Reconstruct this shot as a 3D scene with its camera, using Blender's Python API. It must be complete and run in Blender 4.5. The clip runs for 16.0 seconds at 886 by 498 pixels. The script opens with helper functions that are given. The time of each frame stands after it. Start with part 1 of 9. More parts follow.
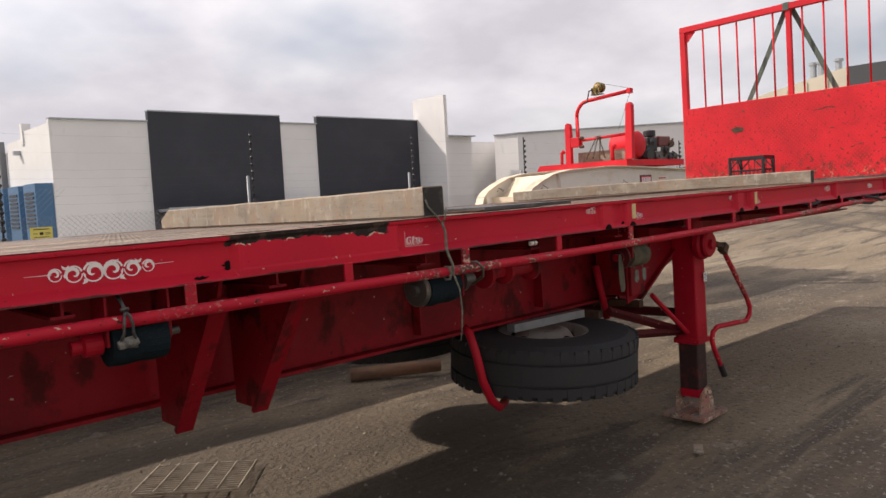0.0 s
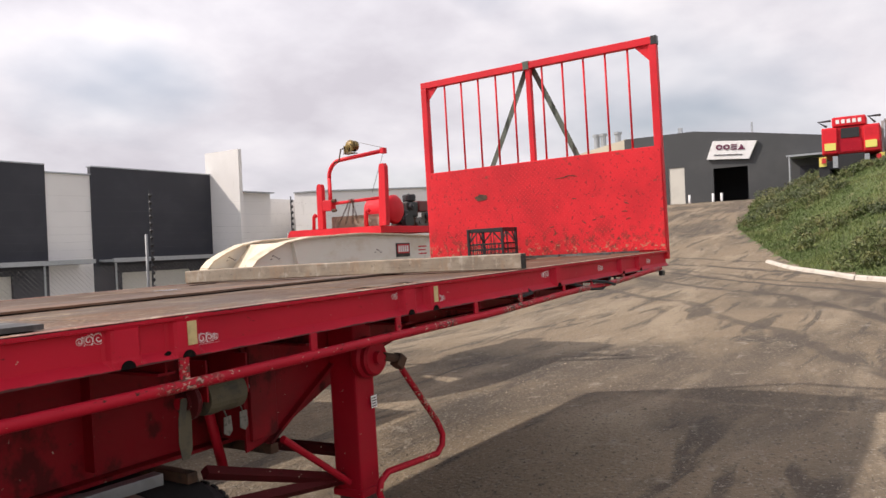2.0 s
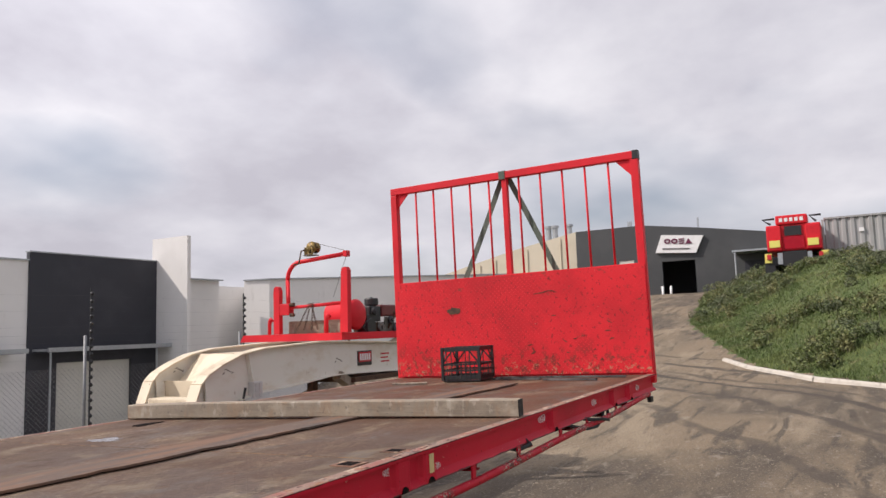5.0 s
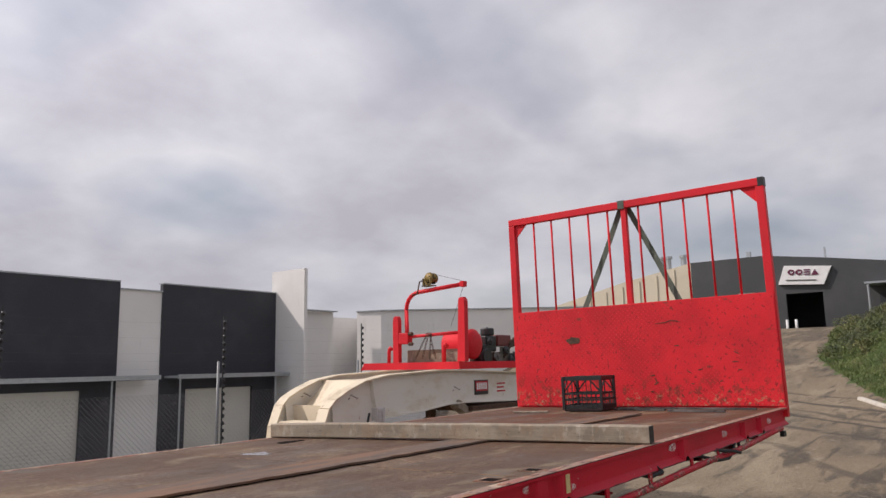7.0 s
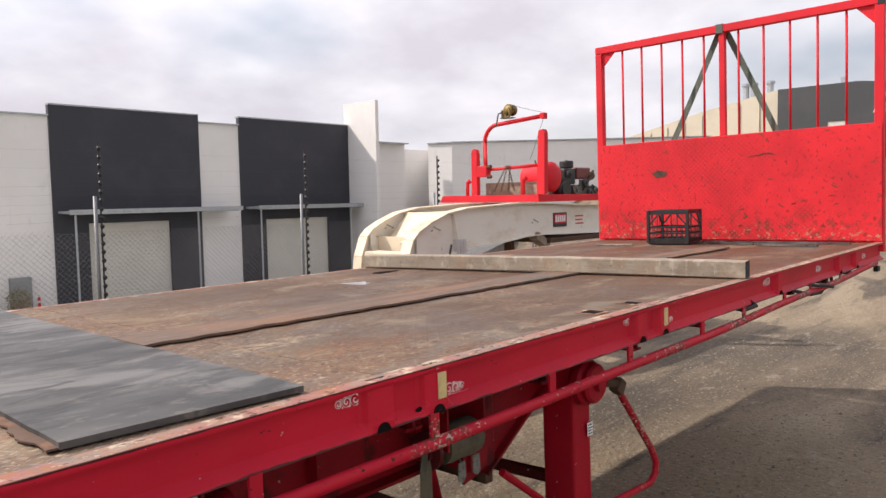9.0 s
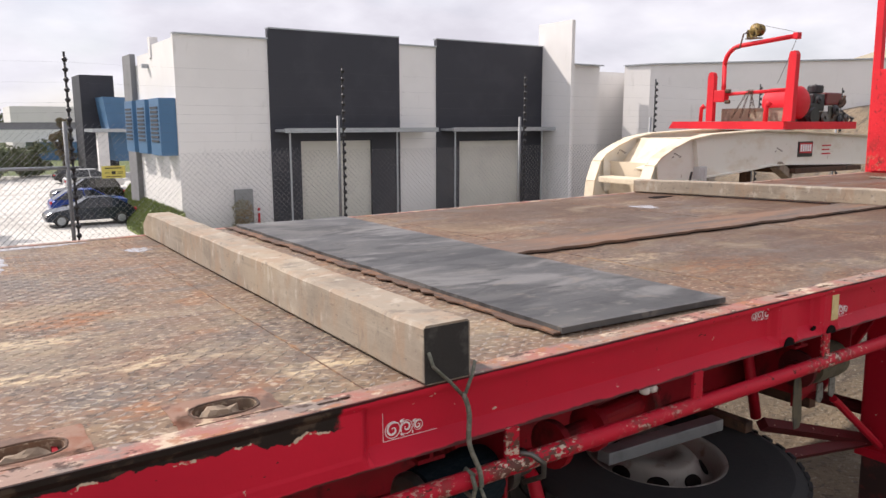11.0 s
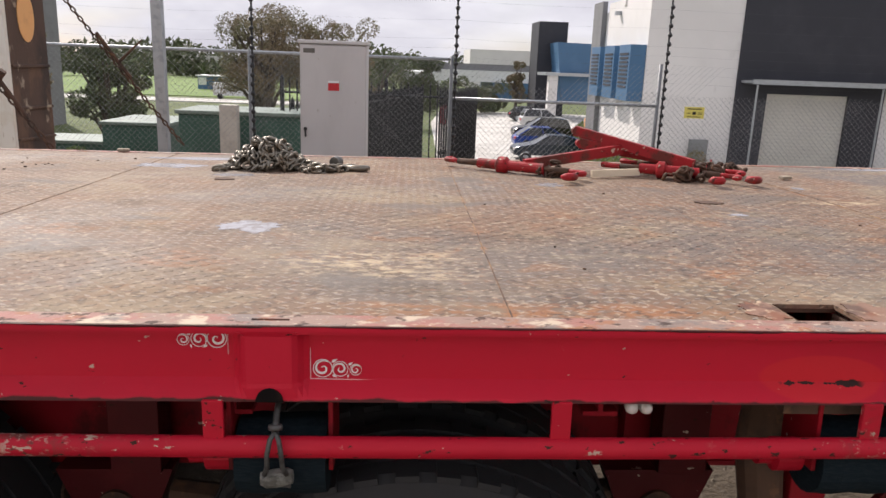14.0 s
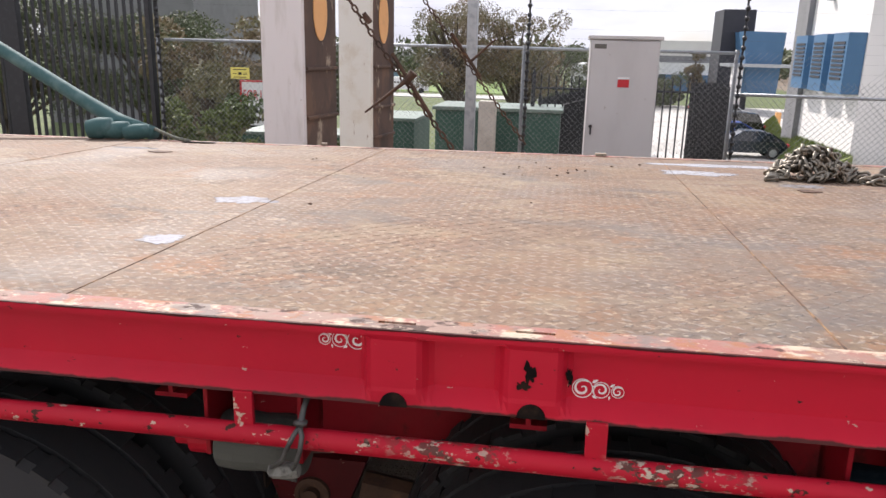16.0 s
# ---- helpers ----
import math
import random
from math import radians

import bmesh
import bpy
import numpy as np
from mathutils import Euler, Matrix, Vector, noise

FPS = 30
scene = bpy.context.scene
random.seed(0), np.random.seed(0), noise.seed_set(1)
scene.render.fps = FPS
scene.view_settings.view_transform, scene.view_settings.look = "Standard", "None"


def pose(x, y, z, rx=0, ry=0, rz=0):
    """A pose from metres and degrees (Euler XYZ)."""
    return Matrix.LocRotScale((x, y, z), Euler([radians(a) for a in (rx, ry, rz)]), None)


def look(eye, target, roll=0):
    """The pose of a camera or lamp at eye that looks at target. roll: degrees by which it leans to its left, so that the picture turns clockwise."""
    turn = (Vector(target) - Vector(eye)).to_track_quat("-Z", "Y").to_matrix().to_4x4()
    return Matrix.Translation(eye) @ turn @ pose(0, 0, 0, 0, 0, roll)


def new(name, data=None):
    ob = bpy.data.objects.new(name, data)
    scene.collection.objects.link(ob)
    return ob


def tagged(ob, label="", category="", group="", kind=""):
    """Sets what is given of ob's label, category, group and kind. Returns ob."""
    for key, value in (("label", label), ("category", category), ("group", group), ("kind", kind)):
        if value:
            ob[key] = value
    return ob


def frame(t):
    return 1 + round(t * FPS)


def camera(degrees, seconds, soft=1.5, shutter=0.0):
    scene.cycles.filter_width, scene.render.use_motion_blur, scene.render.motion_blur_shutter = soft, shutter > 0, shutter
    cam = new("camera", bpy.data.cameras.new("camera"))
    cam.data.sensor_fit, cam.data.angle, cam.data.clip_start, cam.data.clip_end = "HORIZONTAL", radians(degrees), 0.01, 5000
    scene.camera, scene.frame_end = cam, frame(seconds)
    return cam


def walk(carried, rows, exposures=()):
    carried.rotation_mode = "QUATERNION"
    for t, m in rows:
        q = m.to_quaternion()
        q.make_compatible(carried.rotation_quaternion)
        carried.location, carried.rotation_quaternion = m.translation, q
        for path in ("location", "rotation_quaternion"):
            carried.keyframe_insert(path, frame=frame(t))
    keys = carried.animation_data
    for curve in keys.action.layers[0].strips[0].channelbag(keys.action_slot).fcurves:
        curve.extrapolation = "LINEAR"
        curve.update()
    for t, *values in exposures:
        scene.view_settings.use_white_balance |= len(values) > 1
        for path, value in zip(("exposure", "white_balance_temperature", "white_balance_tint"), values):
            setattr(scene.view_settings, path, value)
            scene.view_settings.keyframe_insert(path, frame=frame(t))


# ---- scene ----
cam = camera(61.8, 16.0)
PATH = [
    (0, (0.036, -1.949, 1.46), (1.392, -0.486, 1.317), -3.0),
    (0.5, (0.503, -1.938, 1.46), (1.922, -0.535, 1.32), -3.1),
    (1, (0.972, -1.952, 1.467), (2.458, -0.62, 1.331), -2.8),
    (1.5, (1.387, -1.912, 1.498), (2.984, -0.715, 1.367), -2.7),
    (2, (1.686, -1.798, 1.57), (3.368, -0.715, 1.558), -2.4),
    (2.5, (1.818, -1.72, 1.638), (3.506, -0.711, 2.004), -2.2),
    (3, (1.93, -1.654, 1.692), (3.636, -0.665, 2.025), -2.0),
    (3.2, (1.975, -1.63, 1.718), (3.695, -0.645, 1.984), -1.9),
    (5.3, (1.942, -1.392, 1.857), (3.685, -0.434, 2.067), -1.8),
    (5.5, (1.907, -1.378, 1.844), (3.621, -0.37, 2.061), -1.6),
    (6, (1.871, -1.368, 1.841), (3.492, -0.228, 2.114), -1.3),
    (6.5, (1.805, -1.394, 1.836), (3.36, -0.239, 2.337), -1.0),
    (7, (1.771, -1.4, 1.818), (3.35, -0.211, 2.127), -1.1),
    (7.5, (1.801, -1.386, 1.812), (3.394, -0.18, 1.907), -1.2),
    (8, (1.765, -1.355, 1.828), (3.349, -0.135, 1.787), -1.3),
    (8.2, (1.743, -1.343, 1.833), (3.317, -0.11, 1.788), -1.2),
    (10.3, (1.411, -1.191, 1.862), (2.605, 0.378, 1.525), -0.83),
    (10.5, (1.313, -1.159, 1.868), (2.474, 0.434, 1.529), -0.43),
    (11, (1.116, -1.032, 1.845), (2.209, 0.609, 1.508), -0.04),
    (11.5, (0.797, -1.025, 1.815), (1.794, 0.674, 1.472), 0.13),
    (12, (0.450, -1.042, 1.801), (1.277, 0.738, 1.418), 0.33),
    (12.5, (0.108, -0.978, 1.756), (0.683, 0.891, 1.338), 0.95),
    (13, (-0.237, -0.944, 1.753), (0.138, 0.971, 1.312), 1.38),
    (13.5, (-0.595, -1.007, 1.744), (-0.364, 0.926, 1.285), 1.48),
    (14, (-0.990, -1.070, 1.765), (-0.889, 0.868, 1.279), 2.12),
    (14.5, (-1.354, -1.104, 1.767), (-1.412, 0.830, 1.259), 2.13),
    (15, (-1.728, -1.055, 1.747), (-1.931, 0.867, 1.233), 1.57),
    (15.5, (-2.112, -1.053, 1.757), (-2.368, 0.862, 1.242), 1.46),
    (16, (-2.483, -1.012, 1.761), (-2.785, 0.896, 1.245), 1.37),
]
EXPOSURES = [(0.0, -0.22, 6750, 14), (1.5, -0.13, 6750, 14), (2.5, -0.32, 6600, 14), (3.0, -0.70, 6500, 14), (5.5, -0.36, 6500, 14), (6.0, -0.36, 6500, 14), (6.5, -0.60, 6500, 14), (7.0, -0.66, 6500, 14), (7.5, -0.33, 6600, 14), (8.0, -0.06, 6700, 14), (10.5, 0.00, 6500, 14), (11.0, 0.00, 6500, 14), (11.5, -0.29, 6500, 14), (12.0, -0.28, 6500, 14), (12.5, -0.34, 6500, 14), (13.0, -0.10, 6500, 14), (13.5, -0.04, 6500, 14), (14.0, -0.12, 6500, 14), (14.5, 0.06, 6500, 14), (15.0, 0.10, 6400, 14), (16.0, 0.20, 6300, 14)]
walk(cam, [(t, look(eye, target, roll)) for t, eye, target, roll in PATH], EXPOSURES)

import colorsys
import functools

# the trailer leans a little: its deck is not quite level with the yard
TR = Matrix(((0.99997, 0.00007, -0.0082, 0), (0.00007, 0.99987, 0.016, 0), (0.0082, -0.016, 0.99984, 0), (0, 0, 0, 1)))
ONE = Matrix.Identity(4)
DECK, WIDE, FRONT, REAR = 1.37, 2.45, 8.12, -6.0

# ---- light ----
SUN_WAY = Vector((0.62, -0.98, -0.98)).normalized()  # the way the sunlight travels
world = bpy.data.worlds.new("overcast_sky")
scene.world = world
world.use_nodes = True
wn, wl = world.node_tree.nodes, world.node_tree.links
wn.clear()


def wnode(kind, **inputs):
    n = wn.new(kind)
    for k, v in inputs.items():
        n.inputs[k].default_value = v
    return n


def wmath(op, a, b=None):
    n = wn.new("ShaderNodeMath")
    n.operation = op
    for i, v in enumerate((a, b)):
        if v is None:
            continue
        if isinstance(v, (int, float)):
            n.inputs[i].default_value = v
        else:
            wl.new(v, n.inputs[i])
    return n.outputs[0]


sky = wn.new("ShaderNodeTexSky")
sky.sky_type, sky.sun_disc = "NISHITA", False
sky.sun_elevation = math.asin(-SUN_WAY.z)
sky.sun_rotation = math.atan2(-SUN_WAY.x, -SUN_WAY.y)
coord = wn.new("ShaderNodeTexCoord")
split = wn.new("ShaderNodeSeparateXYZ")
wl.new(coord.outputs["Generated"], split.inputs[0])
lift = wmath("ADD", wmath("MAXIMUM", split.outputs[2], 0.0), 0.34)
join = wn.new("ShaderNodeCombineXYZ")
wl.new(wmath("ADD", wmath("DIVIDE", split.outputs[0], lift), 2.6), join.inputs[0])
wl.new(wmath("DIVIDE", split.outputs[1], lift), join.inputs[1])
big = wnode("ShaderNodeTexNoise", Scale=1.2, Detail=9.0, Roughness=0.50, Distortion=0.15)
fine = wnode("ShaderNodeTexNoise", Scale=3.2, Detail=9.0, Roughness=0.54, Distortion=0.1)
hole = wnode("ShaderNodeTexNoise", Scale=1.15, Detail=4.0, Roughness=0.45)
for n in (big, fine, hole):
    wl.new(join.outputs[0], n.inputs["Vector"])
mixed = wmath("ADD", wmath("MULTIPLY", big.outputs[0], 0.64), wmath("MULTIPLY", fine.outputs[0], 0.36))
ramp = wn.new("ShaderNodeValToRGB")
ramp.color_ramp.elements[0].position, ramp.color_ramp.elements[0].color = 0.38, (0.775, 0.765, 0.845, 1)
ramp.color_ramp.elements[1].position, ramp.color_ramp.elements[1].color = 0.61, (1.20, 1.20, 1.245, 1)
e = ramp.color_ramp.elements.new(0.47)
e.color = (0.925, 0.925, 1.000, 1)
wl.new(mixed, ramp.inputs[0])
gap = wn.new("ShaderNodeMapRange")
gap.inputs["From Min"].default_value, gap.inputs["From Max"].default_value = 0.50, 0.68
wl.new(hole.outputs[0], gap.inputs[0])
dim = wn.new("ShaderNodeVectorMath")
dim.operation = "SCALE"
dim.inputs["Scale"].default_value = 0.11
wl.new(sky.outputs[0], dim.inputs[0])
blend = wn.new("ShaderNodeMix")
blend.data_type = "RGBA"
wl.new(wmath("MULTIPLY", gap.outputs[0], 0.75), blend.inputs["Factor"])
wl.new(ramp.outputs[0], blend.inputs["A"])
wl.new(dim.outputs[0], blend.inputs["B"])
# greyer cloud low over the horizon
haze = wn.new("ShaderNodeMix")
haze.data_type = "RGBA"
low = wn.new("ShaderNodeMapRange")
low.inputs["From Min"].default_value, low.inputs["From Max"].default_value = 0.30, 0.0
low.inputs["To Max"].default_value = 0.30
wl.new(split.outputs[2], low.inputs[0])
wl.new(low.outputs[0], haze.inputs["Factor"])
wl.new(blend.outputs["Result"], haze.inputs["A"])
haze.inputs["B"].default_value = (0.80, 0.80, 0.85, 1)
# the cloud is brighter towards the veiled sun
toward = wn.new("ShaderNodeVectorMath")
toward.operation = "DOT_PRODUCT"
wl.new(coord.outputs["Generated"], toward.inputs[0])
toward.inputs[1].default_value = -SUN_WAY
high = wn.new("ShaderNodeMapRange")
high.interpolation_type = "SMOOTHSTEP"
high.inputs["From Min"].default_value, high.inputs["From Max"].default_value = 0.06, 0.42
wl.new(split.outputs[2], high.inputs[0])
glow = wmath("ADD", wmath("MULTIPLY", wmath("MULTIPLY", wmath("MAXIMUM", toward.outputs["Value"], 0.0), high.outputs[0]), 0.40), 0.93)
back = wnode("ShaderNodeBackground", Strength=1.0)
wl.new(glow, back.inputs["Strength"])
wl.new(haze.outputs["Result"], back.inputs["Color"])
wout = wn.new("ShaderNodeOutputWorld")
wl.new(back.outputs[0], wout.inputs[0])

sun = new("sun", bpy.data.lights.new("sun", "SUN"))
sun.data.energy, sun.data.angle, sun.data.color = 5.0, radians(1.2), (1.0, 0.93, 0.84)
sun.rotation_mode = "QUATERNION"
sun.rotation_quaternion = SUN_WAY.to_track_quat("-Z", "Y")
sun.location = (0, 0, 40)


# ---- materials ----
class Surface:
    """A node material: a base colour, layers of colour that noise lets through, relief."""

    def __init__(self, name, colour, rough=0.6, metal=0.0, spec=0.5):
        self.m = bpy.data.materials.new(name)
        self.m.use_nodes = True
        self.n, self.l = self.m.node_tree.nodes, self.m.node_tree.links
        self.b = self.n["Principled BSDF"]
        self.b.inputs["Roughness"].default_value = rough
        self.b.inputs["Metallic"].default_value = metal
        self.b.inputs["Specular IOR Level"].default_value = spec
        self.pos = self.n.new("ShaderNodeNewGeometry").outputs["Position"]
        rgb = self.n.new("ShaderNodeRGB")
        rgb.outputs[0].default_value = (*colour, 1)
        self.colour, self.rough, self.height = rgb.outputs[0], rough, None
        self.put()

    def put(self):
        self.l.new(self.colour, self.b.inputs["Base Color"])
        if not isinstance(self.rough, float):
            self.l.new(self.rough, self.b.inputs["Roughness"])

    def noise(self, scale, detail=5.0, stretch=(1, 1, 1), shift=0.0, rough=0.6, distort=0.0):
        mp = self.n.new("ShaderNodeMapping")
        mp.inputs["Scale"].default_value = stretch
        mp.inputs["Location"].default_value = (shift, shift * 1.7, shift * 0.6)
        self.l.new(self.pos, mp.inputs["Vector"])
        t = self.n.new("ShaderNodeTexNoise")
        t.inputs["Scale"].default_value, t.inputs["Detail"].default_value = scale, detail
        t.inputs["Roughness"].default_value, t.inputs["Distortion"].default_value = rough, distort
        self.l.new(mp.outputs[0], t.inputs["Vector"])
        return t.outputs[0]

    def steps(self, value, lo, hi, top=1.0):
        r = self.n.new("ShaderNodeMapRange")
        r.interpolation_type = "SMOOTHSTEP"
        r.inputs["From Min"].default_value, r.inputs["From Max"].default_value = lo, hi
        r.inputs["To Max"].default_value = top
        self.l.new(value, r.inputs[0])
        return r.outputs[0]

    def math(self, op, a, b=0.0):
        n = self.n.new("ShaderNodeMath")
        n.operation = op
        for i, v in enumerate((a, b)):
            if isinstance(v, (int, float)):
                n.inputs[i].default_value = v
            else:
                self.l.new(v, n.inputs[i])
        return n.outputs[0]

    def axis(self, i):
        s = self.n.new("ShaderNodeSeparateXYZ")
        self.l.new(self.pos, s.inputs[0])
        return s.outputs[i]

    def mix(self, colour, factor, mode="MIX"):
        m = self.n.new("ShaderNodeMix")
        m.data_type, m.blend_type = "RGBA", mode
        if isinstance(factor, float):
            m.inputs["Factor"].default_value = factor
        else:
            self.l.new(factor, m.inputs["Factor"])
        self.l.new(self.colour, m.inputs["A"])
        if isinstance(colour, tuple):
            m.inputs["B"].default_value = (*colour, 1)
        else:
            self.l.new(colour, m.inputs["B"])
        self.colour = m.outputs["Result"]
        self.put()
        return self

    def layer(self, colour, scale, lo, hi, top=1.0, detail=5.0, stretch=(1, 1, 1), shift=0.0, distort=0.0, rough=None):
        f = self.steps(self.noise(scale, detail, stretch, shift, distort=distort), lo, hi, top)
        self.mix(colour, f)
        if rough is not None:
            self.roughen(rough, f)
        return self

    def roughen(self, value, factor):
        m = self.n.new("ShaderNodeMix")
        m.data_type = "FLOAT"
        self.l.new(factor, m.inputs["Factor"])
        if isinstance(self.rough, float):
            m.inputs["A"].default_value = self.rough
        else:
            self.l.new(self.rough, m.inputs["A"])
        m.inputs["B"].default_value = value
        self.rough = m.outputs["Result"]
        self.put()
        return self

    def vary(self, amount):
        """Each object of the kind a little lighter or darker."""
        info = self.n.new("ShaderNodeObjectInfo")
        h = self.n.new("ShaderNodeHueSaturation")
        r = self.n.new("ShaderNodeMapRange")
        r.inputs["To Min"].default_value, r.inputs["To Max"].default_value = 1 - amount, 1 + amount
        self.l.new(info.outputs["Random"], r.inputs[0])
        self.l.new(r.outputs[0], h.inputs["Value"])
        self.l.new(self.colour, h.inputs["Color"])
        self.colour = h.outputs[0]
        self.put()
        return self

    def islands(self, amount):
        """Each loose piece of the mesh a little lighter or darker."""
        g = self.n.new("ShaderNodeNewGeometry")
        h = self.n.new("ShaderNodeHueSaturation")
        r = self.n.new("ShaderNodeMapRange")
        r.inputs["To Min"].default_value, r.inputs["To Max"].default_value = 1 - amount, 1 + amount
        self.l.new(g.outputs["Random Per Island"], r.inputs[0])
        self.l.new(r.outputs[0], h.inputs["Value"])
        self.l.new(self.colour, h.inputs["Color"])
        self.colour = h.outputs[0]
        self.put()
        return self

    def bump(self, scale, strength=0.2, distance=0.01, detail=6.0, stretch=(1, 1, 1)):
        b = self.n.new("ShaderNodeBump")
        b.inputs["Strength"].default_value, b.inputs["Distance"].default_value = strength, distance
        self.l.new(self.noise(scale, detail, stretch, 3.3), b.inputs["Height"])
        if self.height is not None:
            self.l.new(self.height, b.inputs["Normal"])
        self.height = b.outputs[0]
        self.l.new(self.height, self.b.inputs["Normal"])
        return self


def red_paint(name, chips, dust=0.10, shade=(0.42, 0.007, 0.022)):
    s = Surface(name, shade, 0.5, 0.0, 0.2)
    s.layer((shade[0] * 0.72, shade[1] * 0.8, shade[2] * 0.8), 2.2, 0.40, 0.70, 0.7, stretch=(0.5, 1, 1))
    s.layer((0.42, 0.06, 0.05), 5.0, 0.50, 0.80, dust, shift=4.0, rough=0.7)
    s.layer((0.055, 0.022, 0.016), 60.0, 0.69 - chips, 0.71 - chips, 1.0, shift=1.0, stretch=(0.6, 1, 1), rough=0.85)
    s.layer((0.50, 0.40, 0.31), 42.0, 0.70 - chips, 0.715 - chips, 0.9, shift=9.0, stretch=(0.7, 1, 1), rough=0.8)
    return s.bump(60, 0.12, 0.004).bump(6, 0.08, 0.02)


RED = red_paint("red_paint", 0.0)
RED_PIPE = red_paint("chipped_red_paint", 0.055, 0.10, (0.48, 0.010, 0.028))
# the pipe's paint has peeled in clusters, down to primer and brown steel
_c = RED_PIPE.steps(RED_PIPE.noise(2.6, 6, (1, 0.3, 0.3), 71.0), 0.49, 0.62)
RED_PIPE.mix((0.10, 0.045, 0.035), RED_PIPE.math("MULTIPLY", _c, RED_PIPE.steps(RED_PIPE.noise(60, 8, (0.7, 1, 1), 67.0), 0.50, 0.53)))
RED_PIPE.mix((0.46, 0.38, 0.30), RED_PIPE.math("MULTIPLY", _c, RED_PIPE.steps(RED_PIPE.noise(105, 8, (0.6, 1, 1), 69.0), 0.56, 0.585)))
# copy of the red, darkened to hold the shade under the deck
RED_UNDER = red_paint("shaded_underside_red_paint", 0.0, 0.15, (0.27, 0.006, 0.014))
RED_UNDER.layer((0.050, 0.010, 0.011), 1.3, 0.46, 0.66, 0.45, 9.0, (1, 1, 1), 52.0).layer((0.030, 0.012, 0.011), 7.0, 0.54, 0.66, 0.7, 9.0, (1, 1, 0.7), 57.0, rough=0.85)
RED_BRIGHT = red_paint("bright_red_paint", -0.03, 0.1, (0.68, 0.024, 0.036))

# side rail: the paint is lost in a ragged dark patch along the top edge
RED_RAIL = red_paint("red_rail_paint", 0.0, 0.10, (0.54, 0.012, 0.034))
_x, _z = RED_RAIL.axis(0), RED_RAIL.axis(2)
_rag = RED_RAIL.math("MULTIPLY", RED_RAIL.math("SUBTRACT", RED_RAIL.noise(11, 9, (1, 0.2, 0.6), 2.0), 0.5), 0.075)
_edge = RED_RAIL.math("ADD", RED_RAIL.math("SUBTRACT", _z, RED_RAIL.math("MULTIPLY", _x, 0.0082)), _rag)
_in = RED_RAIL.math("MULTIPLY", RED_RAIL.steps(RED_RAIL.math("ADD", _x, RED_RAIL.math("MULTIPLY", _rag, 3.0)), 1.02, 1.04), RED_RAIL.steps(RED_RAIL.math("ADD", _x, RED_RAIL.math("MULTIPLY", _rag, 3.0)), 1.66, 1.64))
RED_RAIL.mix((0.55, 0.46, 0.34), RED_RAIL.math("MULTIPLY", RED_RAIL.math("MULTIPLY", _in, RED_RAIL.steps(_edge, 1.3365, 1.3375)), RED_RAIL.steps(RED_RAIL.noise(22, 7, (1, 0.2, 1), 9.0), 0.55, 0.58)))
RED_RAIL.mix((0.018, 0.013, 0.011), RED_RAIL.math("MULTIPLY", _in, RED_RAIL.steps(_edge, 1.3405, 1.3420)))
RED_RAIL.mix((0.075, 0.052, 0.036), RED_RAIL.math("MULTIPLY", RED_RAIL.math("MULTIPLY", _in, RED_RAIL.steps(_edge, 1.3405, 1.3420)), RED_RAIL.steps(RED_RAIL.noise(30, 9, (0.8, 0.2, 1), 73.0), 0.52, 0.62, 0.8)))
# rubbed black spots at the pockets and a fresh oval of brighter paint
RED_RAIL.layer((0.022, 0.013, 0.011), 15.0, 0.73, 0.74, 1.0, 9.0, (0.6, 0.2, 1.6), 33.0, 0.3, 0.8)
_ox = RED_RAIL.math("MULTIPLY", RED_RAIL.math("ADD", _x, 0.288), 1 / 0.11)
_oz = RED_RAIL.math("MULTIPLY", RED_RAIL.math("SUBTRACT", _z, 1.279), 1 / 0.038)
_oval = RED_RAIL.math("ADD", RED_RAIL.math("MULTIPLY", _ox, _ox), RED_RAIL.math("MULTIPLY", _oz, _oz))
RED_RAIL.mix((0.62, 0.026, 0.030), RED_RAIL.steps(_oval, 1.05, 0.85, 0.60))
_ot = RED_RAIL.math("ADD", RED_RAIL.math("MULTIPLY", RED_RAIL.math("ABSOLUTE", RED_RAIL.math("SUBTRACT", _z, 1.268)), 105.0), RED_RAIL.math("MULTIPLY", RED_RAIL.noise(40, 6, (1, 0.2, 1.5), 5.0), 2.4))
RED_RAIL.mix((0.030, 0.016, 0.013), RED_RAIL.math("MULTIPLY", RED_RAIL.steps(_ot, 1.44, 1.34), RED_RAIL.steps(RED_RAIL.math("ABSOLUTE", _ox), 0.72, 0.55)))
# dirty, rusty lower lip
_lip = RED_RAIL.math("ADD", RED_RAIL.math("SUBTRACT", _z, RED_RAIL.math("MULTIPLY", _x, 0.0082)), RED_RAIL.math("MULTIPLY", _rag, 0.10))
RED_RAIL.mix((0.035, 0.016, 0.012), RED_RAIL.steps(RED_RAIL.math("ADD", _lip, RED_RAIL.math("MULTIPLY", _rag, 0.14)), 1.2485, 1.2450, 0.92))

# thin shadow line below the deck edge, painted into the rail's colour
RED_RAIL.mix((0.020, 0.011, 0.010), RED_RAIL.steps(RED_RAIL.math("ADD", _lip, RED_RAIL.math("MULTIPLY", _rag, 0.05)), 1.3672, 1.3690, 0.92))

